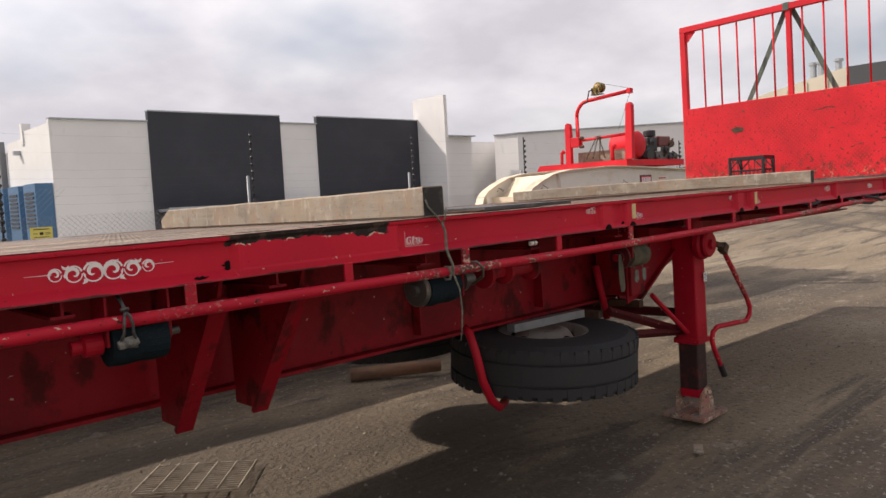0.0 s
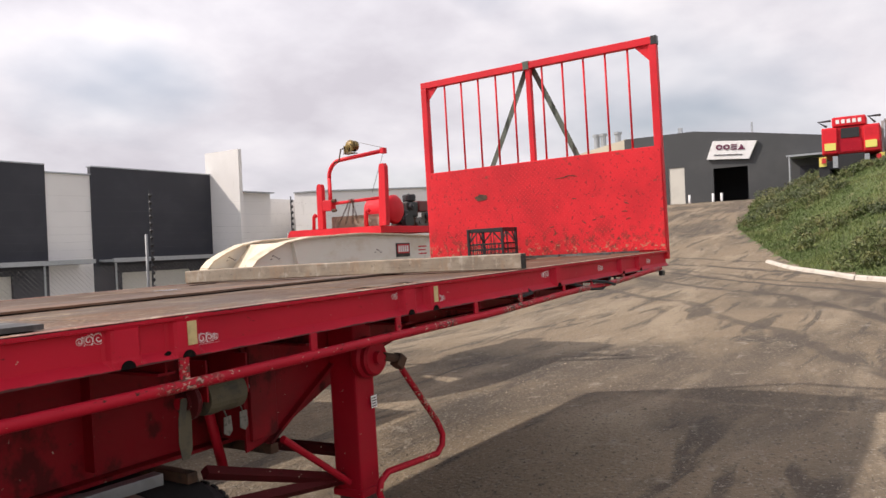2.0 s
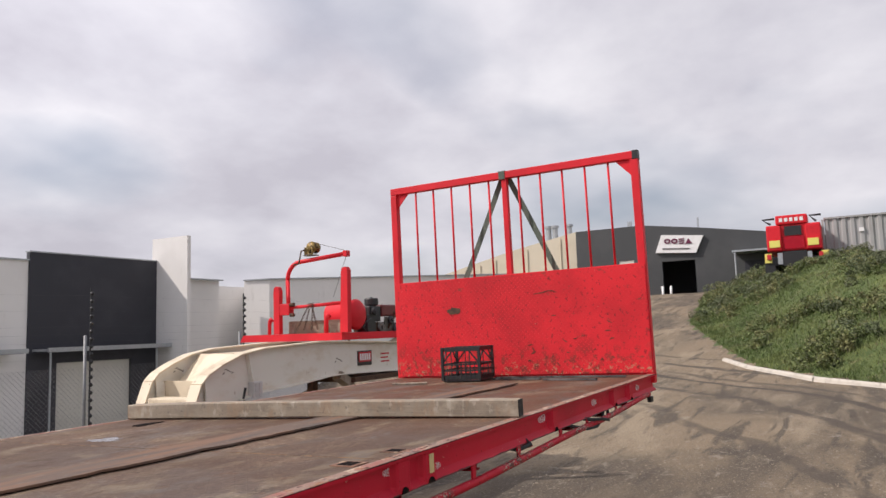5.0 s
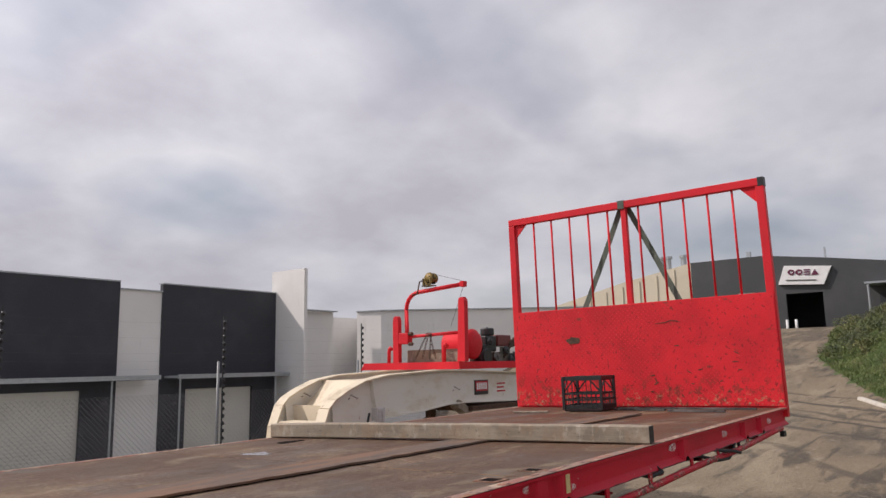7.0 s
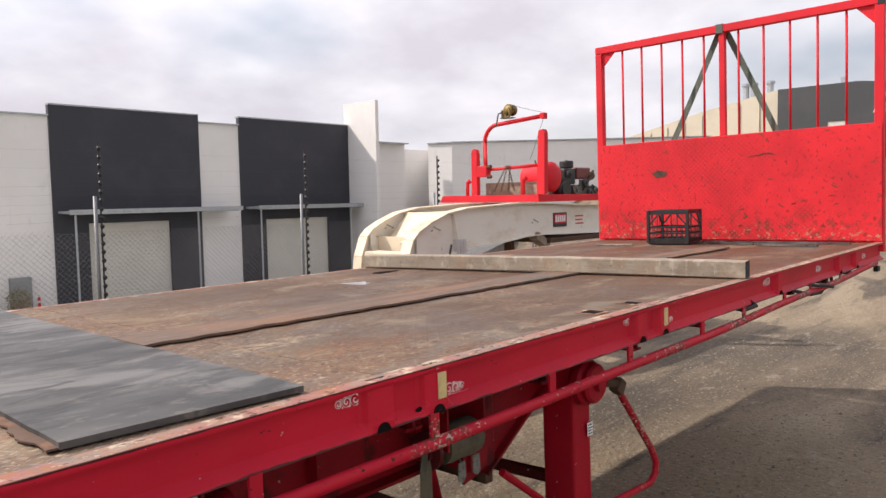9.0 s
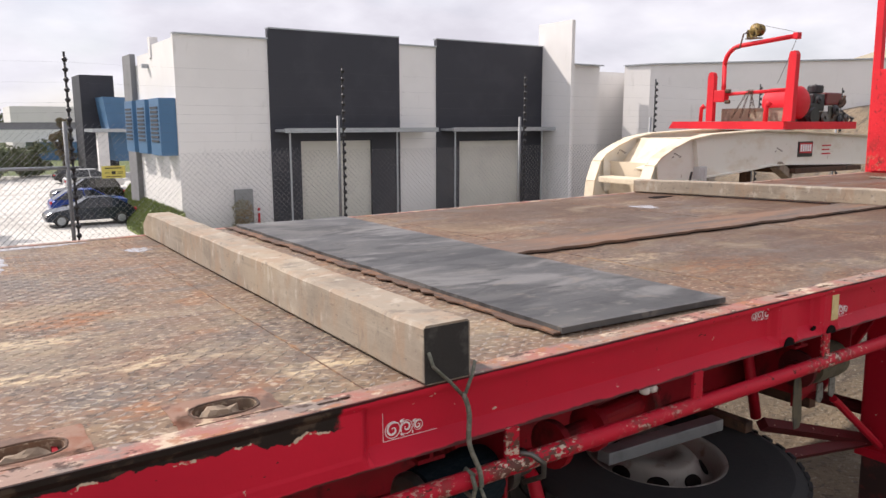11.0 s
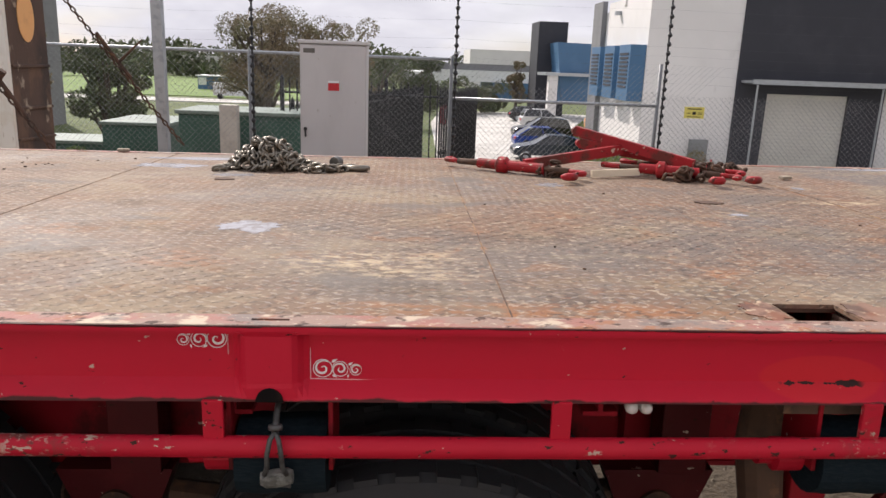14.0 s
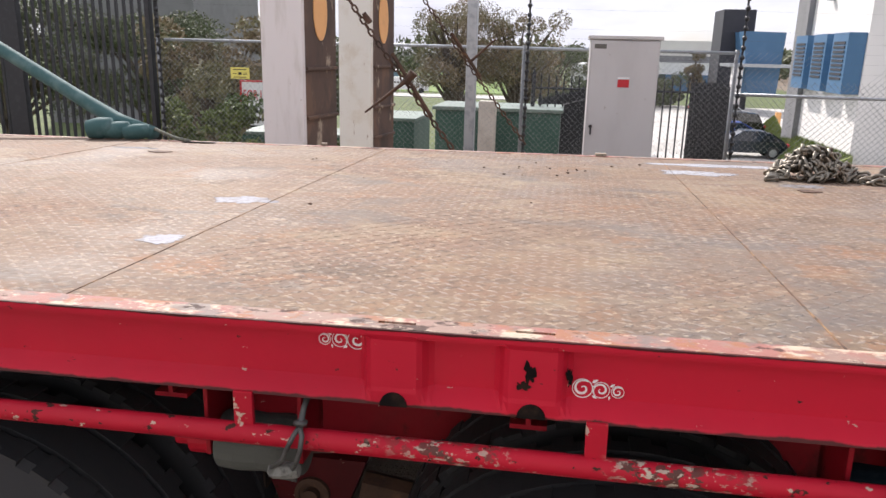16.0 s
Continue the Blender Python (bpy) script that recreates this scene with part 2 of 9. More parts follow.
# headboard sheet: scuffs and rust low down, a dark burn
HEAD = red_paint("headboard_red_paint", -0.02, 0.1, (0.70, 0.028, 0.038))
HEAD.layer((0.20, 0.020, 0.020), 2.6, 0.54, 0.72, 0.45, 12.0, shift=17.0)
HEAD.layer((0.10, 0.020, 0.020), 34.0, 0.58, 0.65, 0.65, 8.0, shift=27.0, stretch=(1, 1, 0.8))
HEAD.layer((0.42, 0.022, 0.028), 0.9, 0.46, 0.66, 0.5, 10.0, shift=37.0)
_z = HEAD.axis(2)
_low = HEAD.math("MULTIPLY", HEAD.steps(_z, 1.78, 1.48), HEAD.steps(HEAD.noise(14, 8, (1, 1, 0.8), 5.0), 0.50, 0.62))
HEAD.mix((0.15, 0.042, 0.030), HEAD.math("MULTIPLY", _low, 0.85))
HEAD.mix((0.40, 0.27, 0.16), HEAD.math("MULTIPLY", HEAD.steps(_z, 1.60, 1.46), HEAD.steps(HEAD.noise(22, 8, (1, 1, 1.4), 15.0), 0.57, 0.63, 0.8)))
HEAD.layer((0.16, 0.05, 0.035), 5.5, 0.63, 0.70, 0.8, 8.0, shift=7.0, stretch=(1, 1, 2.0))

# joints between the deck plates
SEAMS = [-5.80, -4.55, -3.30, -2.043, -0.80, 0.455, 1.70, 2.95, 4.20, 5.45, 6.70, 8.06]
# where dried cream mud and orange rust lie on the deck: x, y, half length, half width
MUD = ((0.66, 0.95, 0.25, 0.07), (1.02, 1.02, 0.20, 0.05), (0.59, 0.40, 0.13, 0.11), (0.83, 0.43, 0.12, 0.09), (1.13, 0.50, 0.18, 0.045), (1.46, 0.46, 0.10, 0.04), (1.68, 0.24, 0.08, 0.05), (0.50, 1.34, 0.13, 0.035), (1.20, 0.76, 0.16, 0.04), (3.08, 0.67, 0.15, 0.05), (4.50, 0.42, 0.15, 0.05), (-1.05, 0.42, 0.20, 0.10))
RUSTY = ((3.20, 0.45, 0.26, 0.08), (3.36, 0.42, 0.04, 0.03), (0.95, 1.28, 0.20, 0.05), (1.32, 0.95, 0.13, 0.06), (1.36, 0.24, 0.10, 0.05), (-0.72, 0.12, 0.40, 0.035), (-0.34, 0.40, 0.05, 0.04), (-1.85, 0.72, 0.13, 0.07), (-1.45, 0.45, 0.10, 0.08), (-3.2, 0.3, 0.12, 0.06), (4.2, 1.2, 0.5, 0.08))


def tread_plate(name, wear):
    """Chequer plate: grey brown steel, rust blooms, dried cream mud where loads stood."""
    s = Surface(name, (0.172, 0.112, 0.077), 0.70, 0.0, 0.2)
    s.layer((0.128, 0.112, 0.100), 1.1, 0.46, 0.60, 0.75, 9.0, (1, 1, 1), 2.0, 0.5, 0.55)
    s.layer((0.200, 0.112, 0.070), 1.9, 0.46, 0.64, 0.7, 11.0, (1, 1, 1), 6.0, 0.3, 0.75)
    s.layer((0.275, 0.210, 0.130), 2.9, 0.50, 0.66, 0.55, 11.0, (0.8, 1.2, 1), 31.0, 0.4, 0.75)
    s.layer((0.090, 0.068, 0.056), 5.5, 0.55, 0.68, 0.6, 12.0, (0.9, 1.1, 1), 21.0, 0.3, 0.8)
    s.layer((0.270, 0.128, 0.062), 7.0, 0.56, 0.67, 0.5, 12.0, (0.9, 1.1, 1), 11.0, 0.3, 0.8)
    s.layer((0.085, 0.066, 0.056), 19.0, 0.54, 0.66, 0.45, 10.0, (0.9, 1.1, 1), 79.0, 0.2)
    s.layer((0.36, 0.285, 0.205), 17.0, 0.57, 0.66, 0.45, 10.0, (0.9, 1.1, 1), 75.0, 0.2)
    x, y = s.axis(0), s.axis(1)
    blur = s.math("MULTIPLY", s.math("SUBTRACT", s.noise(7.0, 11, (0.8, 1.3, 1), 15.0), 0.5), 6.0)
    for spots, colour, top, crumb in ((RUSTY, (0.29, 0.120, 0.048), 0.80, 0.48), (MUD, (0.52, 0.41, 0.265), 0.92, 0.51)):
        best = None
        for cx, cy, rx, ry in spots:
            u = s.math("MULTIPLY", s.math("SUBTRACT", x, cx), 1 / rx)
            v = s.math("MULTIPLY", s.math("SUBTRACT", y, cy), 1 / ry)
            d = s.math("ADD", s.math("MULTIPLY", u, u), s.math("MULTIPLY", v, v))
            best = d if best is None else s.math("MINIMUM", best, d)
        inside = s.steps(s.math("ADD", best, blur), 2.0, 0.0, top)
        s.mix(colour, s.math("MULTIPLY", inside, s.steps(s.noise(34, 9, (0.7, 1.3, 1), 18.0 + crumb), crumb - 0.10, crumb + 0.12)))
    s.layer((0.46, 0.37, 0.265), 70.0, 0.55, 0.64, 0.60, 5.0, (0.8, 1, 1), 3.0)
    s.layer((0.048, 0.036, 0.030), 48.0, 0.54, 0.64, 0.62, 6.0, (0.8, 1, 1), 8.0)
    s.layer((0.23, 0.105, 0.062), 58.0, 0.57, 0.66, 0.50, 6.0, (0.8, 1, 1), 13.0)
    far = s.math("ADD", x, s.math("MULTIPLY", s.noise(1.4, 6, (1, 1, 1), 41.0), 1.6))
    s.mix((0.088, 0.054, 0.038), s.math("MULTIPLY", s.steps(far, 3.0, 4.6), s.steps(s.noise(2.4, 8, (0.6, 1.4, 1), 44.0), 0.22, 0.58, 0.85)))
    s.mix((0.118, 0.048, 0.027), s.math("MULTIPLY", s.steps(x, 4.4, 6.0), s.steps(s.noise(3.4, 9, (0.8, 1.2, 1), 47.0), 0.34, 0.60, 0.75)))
    if wear:
        worn = s.math("MULTIPLY", s.steps(s.noise(2.2, 8, (0.6, 1.2, 1), 61.0, distort=0.4), 0.28, 0.58, wear), s.steps(x, 3.0, 1.9))
        s.mix((0.40, 0.365, 0.330), worn)
        s.roughen(0.45, worn)
    # pale dust lies over the back of the deck
    dust = s.math("MULTIPLY", s.steps(x, 0.2, -2.6), s.steps(s.noise(1.6, 10, (1, 1, 1), 91.0), 0.28, 0.62, 0.50))
    s.mix((0.222, 0.149, 0.096), dust)
    s.layer((0.300, 0.240, 0.158), 3.4, 0.54, 0.66, 0.36, 11.0, (0.7, 1.3, 1), 93.0, 0.5)
    s.layer((0.128, 0.113, 0.102), 2.3, 0.56, 0.66, 0.55, 11.0, (0.8, 1.2, 1), 97.0, 0.5)
    # rust has crept out from the seams between the plates
    near = None
    for a in SEAMS[2:-2]:
        d = s.math("ABSOLUTE", s.math("SUBTRACT", s.math("SUBTRACT", x, a), -0.011))
        near = d if near is None else s.math("MINIMUM", near, d)
    s.mix((0.30, 0.125, 0.045), s.steps(s.math("ADD", near, s.math("MULTIPLY", s.noise(16, 9, (1, 1, 1), 101.0), 0.075)), 0.040, 0.026, 0.75))
    return s.bump(90, 0.4, 0.004).bump(14, 0.2, 0.01)


HEADTOP = red_paint("headboard_tread_paint", -0.02, 0.1, (0.70, 0.028, 0.038))
_z = HEADTOP.axis(2)
HEADTOP.mix((0.34, 0.20, 0.12), HEADTOP.math("MULTIPLY", HEADTOP.steps(_z, 1.60, 1.44), HEADTOP.steps(HEADTOP.noise(9, 9, (1, 1, 1), 15.0), 0.46, 0.60, 0.8)))
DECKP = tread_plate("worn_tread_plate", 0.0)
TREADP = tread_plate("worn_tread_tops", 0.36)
STRIP = Surface("worn_edge_strip", (0.270, 0.178, 0.140), 0.68, 0.0, 0.3)
STRIP.layer((0.32, 0.105, 0.085), 9.0, 0.46, 0.60, 0.7, 10.0, (0.7, 1, 1), 31.0)
STRIP.layer((0.52, 0.42, 0.31), 15.0, 0.55, 0.62, 0.85, 10.0, (0.7, 1, 1), 5.0)
STRIP.layer((0.30, 0.130, 0.065), 24.0, 0.54, 0.62, 0.8, 10.0, (0.7, 1, 1), 1.0, rough=0.75)
STRIP.layer((0.17, 0.145, 0.130), 12.0, 0.54, 0.62, 0.8, 9.0, (0.7, 1, 1), 14.0)
STRIP.layer((0.050, 0.028, 0.023), 34.0, 0.57, 0.63, 0.85, 9.0, (0.7, 1, 1), 19.0, rough=0.85)
STRIP.layer((0.55, 0.45, 0.35), 80.0, 0.60, 0.66, 0.6, 6.0, (0.8, 1, 1), 25.0)
STRIP.bump(50, 0.5, 0.005)
TIMBER = Surface("weathered_timber", (0.290, 0.242, 0.186), 0.88)
TIMBER.layer((0.195, 0.160, 0.122), 5.0, 0.46, 0.64, 0.8, 11.0, (1, 0.7, 1), 41.0)
TIMBER.layer((0.42, 0.365, 0.285), 7.0, 0.52, 0.66, 0.7, 11.0, (1, 0.6, 1), 45.0)
TIMBER.layer((0.235, 0.205, 0.168), 6.0, 0.46, 0.66, 0.35, 8.0, (1.2, 0.12, 2.0), 1.0)
TIMBER.layer((0.40, 0.35, 0.275), 30.0, 0.50, 0.72, 0.4, 6.0, (1.2, 0.06, 2.0), 6.0)
TIMBER.layer((0.14, 0.12, 0.10), 18.0, 0.62, 0.72, 0.45, 6.0, (1.0, 0.10, 1.6), 12.0)
TIMBER.layer((0.07, 0.058, 0.048), 40.0, 0.66, 0.70, 0.7, 6.0, (1.0, 0.10, 2.2), 23.0)
TIMBER.layer((0.36, 0.29, 0.20), 2.0, 0.52, 0.68, 0.6, 5.0, (1, 0.6, 1), 27.0)
TIMBER.layer((0.30, 0.205, 0.135), 9.0, 0.47, 0.64, 0.65, 10.0, (1, 1.4, 0.6), 51.0)
TIMBER.layer((0.13, 0.108, 0.088), 11.0, 0.58, 0.68, 0.55, 10.0, (1, 1.2, 0.5), 57.0)
TIMBER.layer((0.47, 0.42, 0.35), 16.0, 0.56, 0.66, 0.5, 10.0, (1, 1.5, 0.7), 61.0)
TIMBER.layer((0.10, 0.086, 0.072), 60.0, 0.60, 0.68, 0.5, 8.0, (1, 0.6, 1), 71.0)
TIMBER.bump(40, 0.16, 0.004, stretch=(1.2, 0.15, 1.6)).bump(18, 0.3, 0.006).bump(90, 0.25, 0.003)
TIMBER_END = Surface("black_painted_end_grain", (0.022, 0.020, 0.018), 0.8).layer((0.06, 0.055, 0.05), 30, 0.5, 0.7).bump(60, 0.4, 0.004)
RUBBER = Surface("worn_rubber_belt", (0.052, 0.051, 0.051), 0.58)
RUBBER.layer((0.105, 0.100, 0.094), 1.6, 0.44, 0.62, 0.85, 8.0, (0.9, 1.1, 1), 2.0, 0.6, 0.66)
RUBBER.layer((0.030, 0.029, 0.029), 2.4, 0.50, 0.62, 0.75, 9.0, (0.8, 1.1, 1), 17.0, 0.8)
RUBBER.layer((0.17, 0.155, 0.135), 24.0, 0.58, 0.70, 0.45, 9.0, (0.8, 1.1, 1), 27.0)
RUBBER.layer((0.020, 0.020, 0.021), 9.0, 0.56, 0.66, 0.6, 9.0, (0.6, 1.3, 1), 37.0)
RUBBER.layer((0.150, 0.145, 0.140), 3.6, 0.48, 0.62, 0.85, 11.0, (0.7, 1.2, 1), 83.0, 0.5)
RUBBER.layer((0.018, 0.017, 0.018), 5.5, 0.53, 0.63, 0.85, 11.0, (0.5, 1.4, 1), 87.0, 0.6)
RUBBER.layer((0.165, 0.140, 0.115), 12.0, 0.60, 0.70, 0.5, 11.0, (0.7, 1.2, 1), 89.0, 0.3)
RUBBER.bump(30, 0.25, 0.004)
BELT = Surface("rusty_rubber_strip", (0.125, 0.082, 0.060), 0.8)
BELT.layer((0.190, 0.100, 0.058), 3.5, 0.44, 0.60, 0.85, 9.0, (0.5, 3, 1), 2.0).layer((0.070, 0.060, 0.052), 5.0, 0.52, 0.64, 0.75, 9.0, (0.4, 3, 1), 9.0).layer((0.20, 0.165, 0.13), 30, 0.58, 0.68, 0.5, 8.0, (0.6, 1, 1), 15.0).bump(40, 0.3, 0.004)
FRAY = Surface("frayed_brown_belt", (0.105, 0.058, 0.038), 0.85).layer((0.21, 0.105, 0.055), 9.0, 0.48, 0.62, 0.8, 9.0).layer((0.035, 0.028, 0.024), 22, 0.54, 0.64, 0.8, 8.0).bump(50, 0.5, 0.005)
TYRE = Surface("tyre_rubber", (0.024, 0.024, 0.026), 0.82).layer((0.032, 0.030, 0.028), 9.0, 0.5, 0.75, 0.6).bump(70, 0.3, 0.004)
RIM = Surface("painted_steel_rim", (0.34, 0.31, 0.28), 0.42, 0.4).layer((0.17, 0.11, 0.08), 16, 0.52, 0.66, 0.7, 8.0).bump(40, 0.2, 0.003)
GALV = Surface("galvanised_steel", (0.42, 0.44, 0.46), 0.45, 0.6).layer((0.28, 0.30, 0.32), 14, 0.45, 0.65, 0.7).bump(50, 0.08, 0.003)
POSTGREY = Surface("weathered_galvanised_post", (0.27, 0.28, 0.29), 0.55, 0.2).layer((0.20, 0.21, 0.22), 14, 0.45, 0.65, 0.7).bump(50, 0.08, 0.003)
STEEL = Surface("dull_steel", (0.13, 0.125, 0.115), 0.42, 0.75).layer((0.14, 0.10, 0.075), 18, 0.5, 0.66, 0.7, 8.0, rough=0.75).bump(60, 0.15, 0.003)
ALLOY = Surface("grey_alloy_bar", (0.26, 0.27, 0.28), 0.42, 0.4).layer((0.17, 0.17, 0.17), 8, 0.5, 0.7, 0.6).bump(40, 0.1, 0.003)
CHAIN = Surface("chain_steel", (0.21, 0.19, 0.155), 0.40, 0.75).layer((0.13, 0.09, 0.055), 20, 0.48, 0.62, 0.7).bump(80, 0.1, 0.002)
WELD = Surface("rusty_weld", (0.10, 0.055, 0.032), 0.85).layer((0.26, 0.15, 0.07), 9, 0.46, 0.60, 0.9, 8.0).layer((0.035, 0.025, 0.02), 24, 0.52, 0.62, 0.8, 8.0).bump(60, 0.5, 0.004)
RUST = Surface("rusty_iron", (0.10, 0.055, 0.035), 0.85, 0.2).layer((0.045, 0.03, 0.022), 12, 0.45, 0.65, 0.9, 8.0).layer((0.20, 0.10, 0.05), 22, 0.58, 0.70, 0.7, 8.0).bump(40, 0.35, 0.004)
DARK = Surface("dark_recess", (0.010, 0.008, 0.008), 0.95, 0.0, 0.05).layer((0.03, 0.02, 0.015), 20, 0.5, 0.7).bump(40, 0.2, 0.003)
BLACK = Surface("black_plastic", (0.018, 0.018, 0.020), 0.45).layer((0.045, 0.043, 0.040), 20, 0.5, 0.75, 0.7).bump(80, 0.1, 0.002)
BLACK_PAINT = Surface("black_fence_paint", (0.016, 0.017, 0.020), 0.5).layer((0.04, 0.04, 0.045), 10, 0.5, 0.7, 0.6).bump(60, 0.1, 0.002)
WHITE_GN = Surface("cream_white_paint", (0.74, 0.71, 0.64), 0.45)
WHITE_GN.layer((0.60, 0.52, 0.40), 3.0, 0.48, 0.70, 0.6, 8.0, (1, 1, 2), 2.0).layer((0.30, 0.19, 0.11), 16, 0.66, 0.72, 0.8, 8.0, (1, 1, 0.5), 5.0).bump(40, 0.1, 0.003)
CREAM = Surface("dirty_cream_paint", (0.70, 0.60, 0.45), 0.55).layer((0.46, 0.36, 0.25), 4.0, 0.48, 0.68, 0.7, 8.0).layer((0.26, 0.16, 0.10), 18, 0.64, 0.70, 0.8, 8.0).bump(40, 0.2, 0.004)
RAMP_WHITE = Surface("chalky_white_paint", (0.70, 0.65, 0.63), 0.6).layer((0.52, 0.47, 0.42), 5.0, 0.48, 0.68, 0.6, 8.0, (1, 1, 0.4)).layer((0.25, 0.17, 0.12), 22, 0.68, 0.73, 0.9, 8.0).bump(40, 0.15, 0.004)
RAMP_BROWN = Surface("rusted_ramp_face", (0.095, 0.058, 0.042), 0.8).layer((0.045, 0.032, 0.027), 3.0, 0.45, 0.62, 0.8, 8.0, (1, 1, 0.5)).layer((0.16, 0.09, 0.055), 5.0, 0.50, 0.64, 0.7, 9.0, (1, 1, 0.5), 8.0).layer((0.42, 0.34, 0.25), 6.0, 0.59, 0.68, 0.85, 10.0, (1, 1, 0.6), 4.0).bump(40, 0.35, 0.005)
ORANGE = Surface("faded_orange_paint", (0.80, 0.42, 0.16), 0.6).layer((0.62, 0.30, 0.12), 9, 0.5, 0.7, 0.6).bump(40, 0.1, 0.003)
DECAL = Surface("white_vinyl", (0.80, 0.77, 0.76), 0.5).layer((0.60, 0.50, 0.48), 30, 0.55, 0.7, 0.6).bump(60, 0.05, 0.001)
TAPE = Surface("faded_yellow_reflector", (0.62, 0.50, 0.24), 0.5).layer((0.46, 0.36, 0.17), 40, 0.45, 0.65, 0.7).bump(90, 0.2, 0.001)
BLUE_STRAP = Surface("navy_webbing", (0.006, 0.013, 0.018), 0.85, 0.0, 0.15).layer((0.014, 0.021, 0.026), 60, 0.45, 0.6, 0.8, stretch=(1, 1, 6)).bump(150, 0.3, 0.002)
KHAKI = Surface("faded_khaki_webbing", (0.092, 0.080, 0.050), 0.85).layer((0.055, 0.052, 0.040), 20, 0.45, 0.65).bump(120, 0.3, 0.002)
STRAP = Surface("grey_green_webbing", (0.085, 0.105, 0.085), 0.8).layer((0.14, 0.16, 0.13), 30, 0.5, 0.7).bump(140, 0.3, 0.002)
ROPE = Surface("grey_green_rope", (0.105, 0.112, 0.085), 0.9).layer((0.18, 0.175, 0.14), 60, 0.45, 0.6).bump(160, 0.5, 0.003)
TEAL = Surface("teal_fabric_sleeve", (0.035, 0.095, 0.095), 0.75).layer((0.10, 0.17, 0.165), 9, 0.48, 0.68, 0.7, 8.0).bump(60, 0.4, 0.004)
YELLOW = Surface("yellow_sign_paint", (0.76, 0.68, 0.16), 0.5).layer((0.66, 0.56, 0.12), 20, 0.5, 0.7, 0.5).bump(60, 0.05, 0.001)
LENS_AMBER = Surface("clear_marker_lens", (0.62, 0.58, 0.55), 0.2).layer((0.4, 0.36, 0.32), 40, 0.5, 0.7).bump(80, 0.1, 0.002)
# pale grey base with browner blotches
WATER = Surface("pale_rain_water", (0.34, 0.33, 0.345), 0.22, 0.0, 0.6).layer((0.22, 0.19, 0.17), 34, 0.45, 0.60, 0.85, 8.0).bump(9, 0.03, 0.002)
GREASE = Surface("dark_grease", (0.030, 0.014, 0.013), 0.5).layer((0.10, 0.02, 0.02), 16, 0.5, 0.64, 0.8).bump(40, 0.2, 0.003)
STONE = Surface("pale_stone", (0.27, 0.20, 0.14), 0.9).layer((0.15, 0.12, 0.09), 26, 0.45, 0.65, 0.8, 8.0).bump(40, 0.5, 0.006)
BRASS = Surface("brass_gear", (0.27, 0.19, 0.07), 0.45, 0.7).layer((0.05, 0.035, 0.02), 22, 0.44, 0.58).bump(60, 0.1, 0.002)


# ---- building blocks ----
def part(name, bm, surface, parent, label="", smooth=False):
    me = bpy.data.meshes.new(name)
    bmesh.ops.recalc_face_normals(bm, faces=bm.faces)
    bm.to_mesh(me)
    bm.free()
    me.materials.append(surface.m)
    if smooth:
        for p in me.polygons:
            p.use_smooth = True
    ob = new(name, me)
    if parent is not None:
        ob.parent = parent
        if parent.type == "EMPTY" and "base" in parent:
            ob.matrix_parent_inverse = Matrix.Translation(-Vector(parent["base"]))
    if label:
        ob["label"] = label
    return ob


def thing(name, base, label, category, group="", frame_of=ONE, kind=""):
    ob = new(name)
    ob.empty_display_size = 0.1
    ob["base"] = tuple(base)
    ob.matrix_basis = frame_of @ Matrix.Translation(base)
    return tagged(ob, label, category, group, kind)


def solid(name, bm, surface, label, category, group="", frame_of=ONE, kind="", smooth=False):
    ob = part(name, bm, surface, None, "", smooth)
    ob.matrix_basis = frame_of
    return tagged(ob, label, category, group, kind)


def box(bm, x0, x1, y0, y1, z0, z1, bev=0.0):
    vs = [bm.verts.new((x, y, z)) for x in (x0, x1) for y in (y0, y1) for z in (z0, z1)]
    q = ((0, 1, 3, 2), (4, 6, 7, 5), (0, 4, 5, 1), (2, 3, 7, 6), (0, 2, 6, 4), (1, 5, 7, 3))
    fs = [bm.faces.new([vs[i] for i in f]) for f in q]
    if bev:
        es = list({e for f in fs for e in f.edges})
        bmesh.ops.bevel(bm, geom=es, offset=bev, segments=2, profile=0.6, affect="EDGES")
    return vs


def turned_box(bm, centre, size, turn, bev=0.0):
    """A box of that size about its centre, turned by Euler degrees."""
    own = bmesh.new()
    a, b, c = (s / 2 for s in size)
    box(own, -a, a, -b, b, -c, c, bev)
    own.transform(pose(*centre, *turn))
    absorb(bm, own)


def absorb(bm, own):
    me = bpy.data.meshes.new("tmp")
    own.to_mesh(me)
    own.free()
    bm.from_mesh(me)
    bpy.data.meshes.remove(me)


def frame_along(d):
    d = d.normalized()
    a = Vector((0, 0, 1)) if abs(d.z) < 0.9 else Vector((1, 0, 0))
    u = d.cross(a).normalized()
    return u, d.cross(u).normalized()


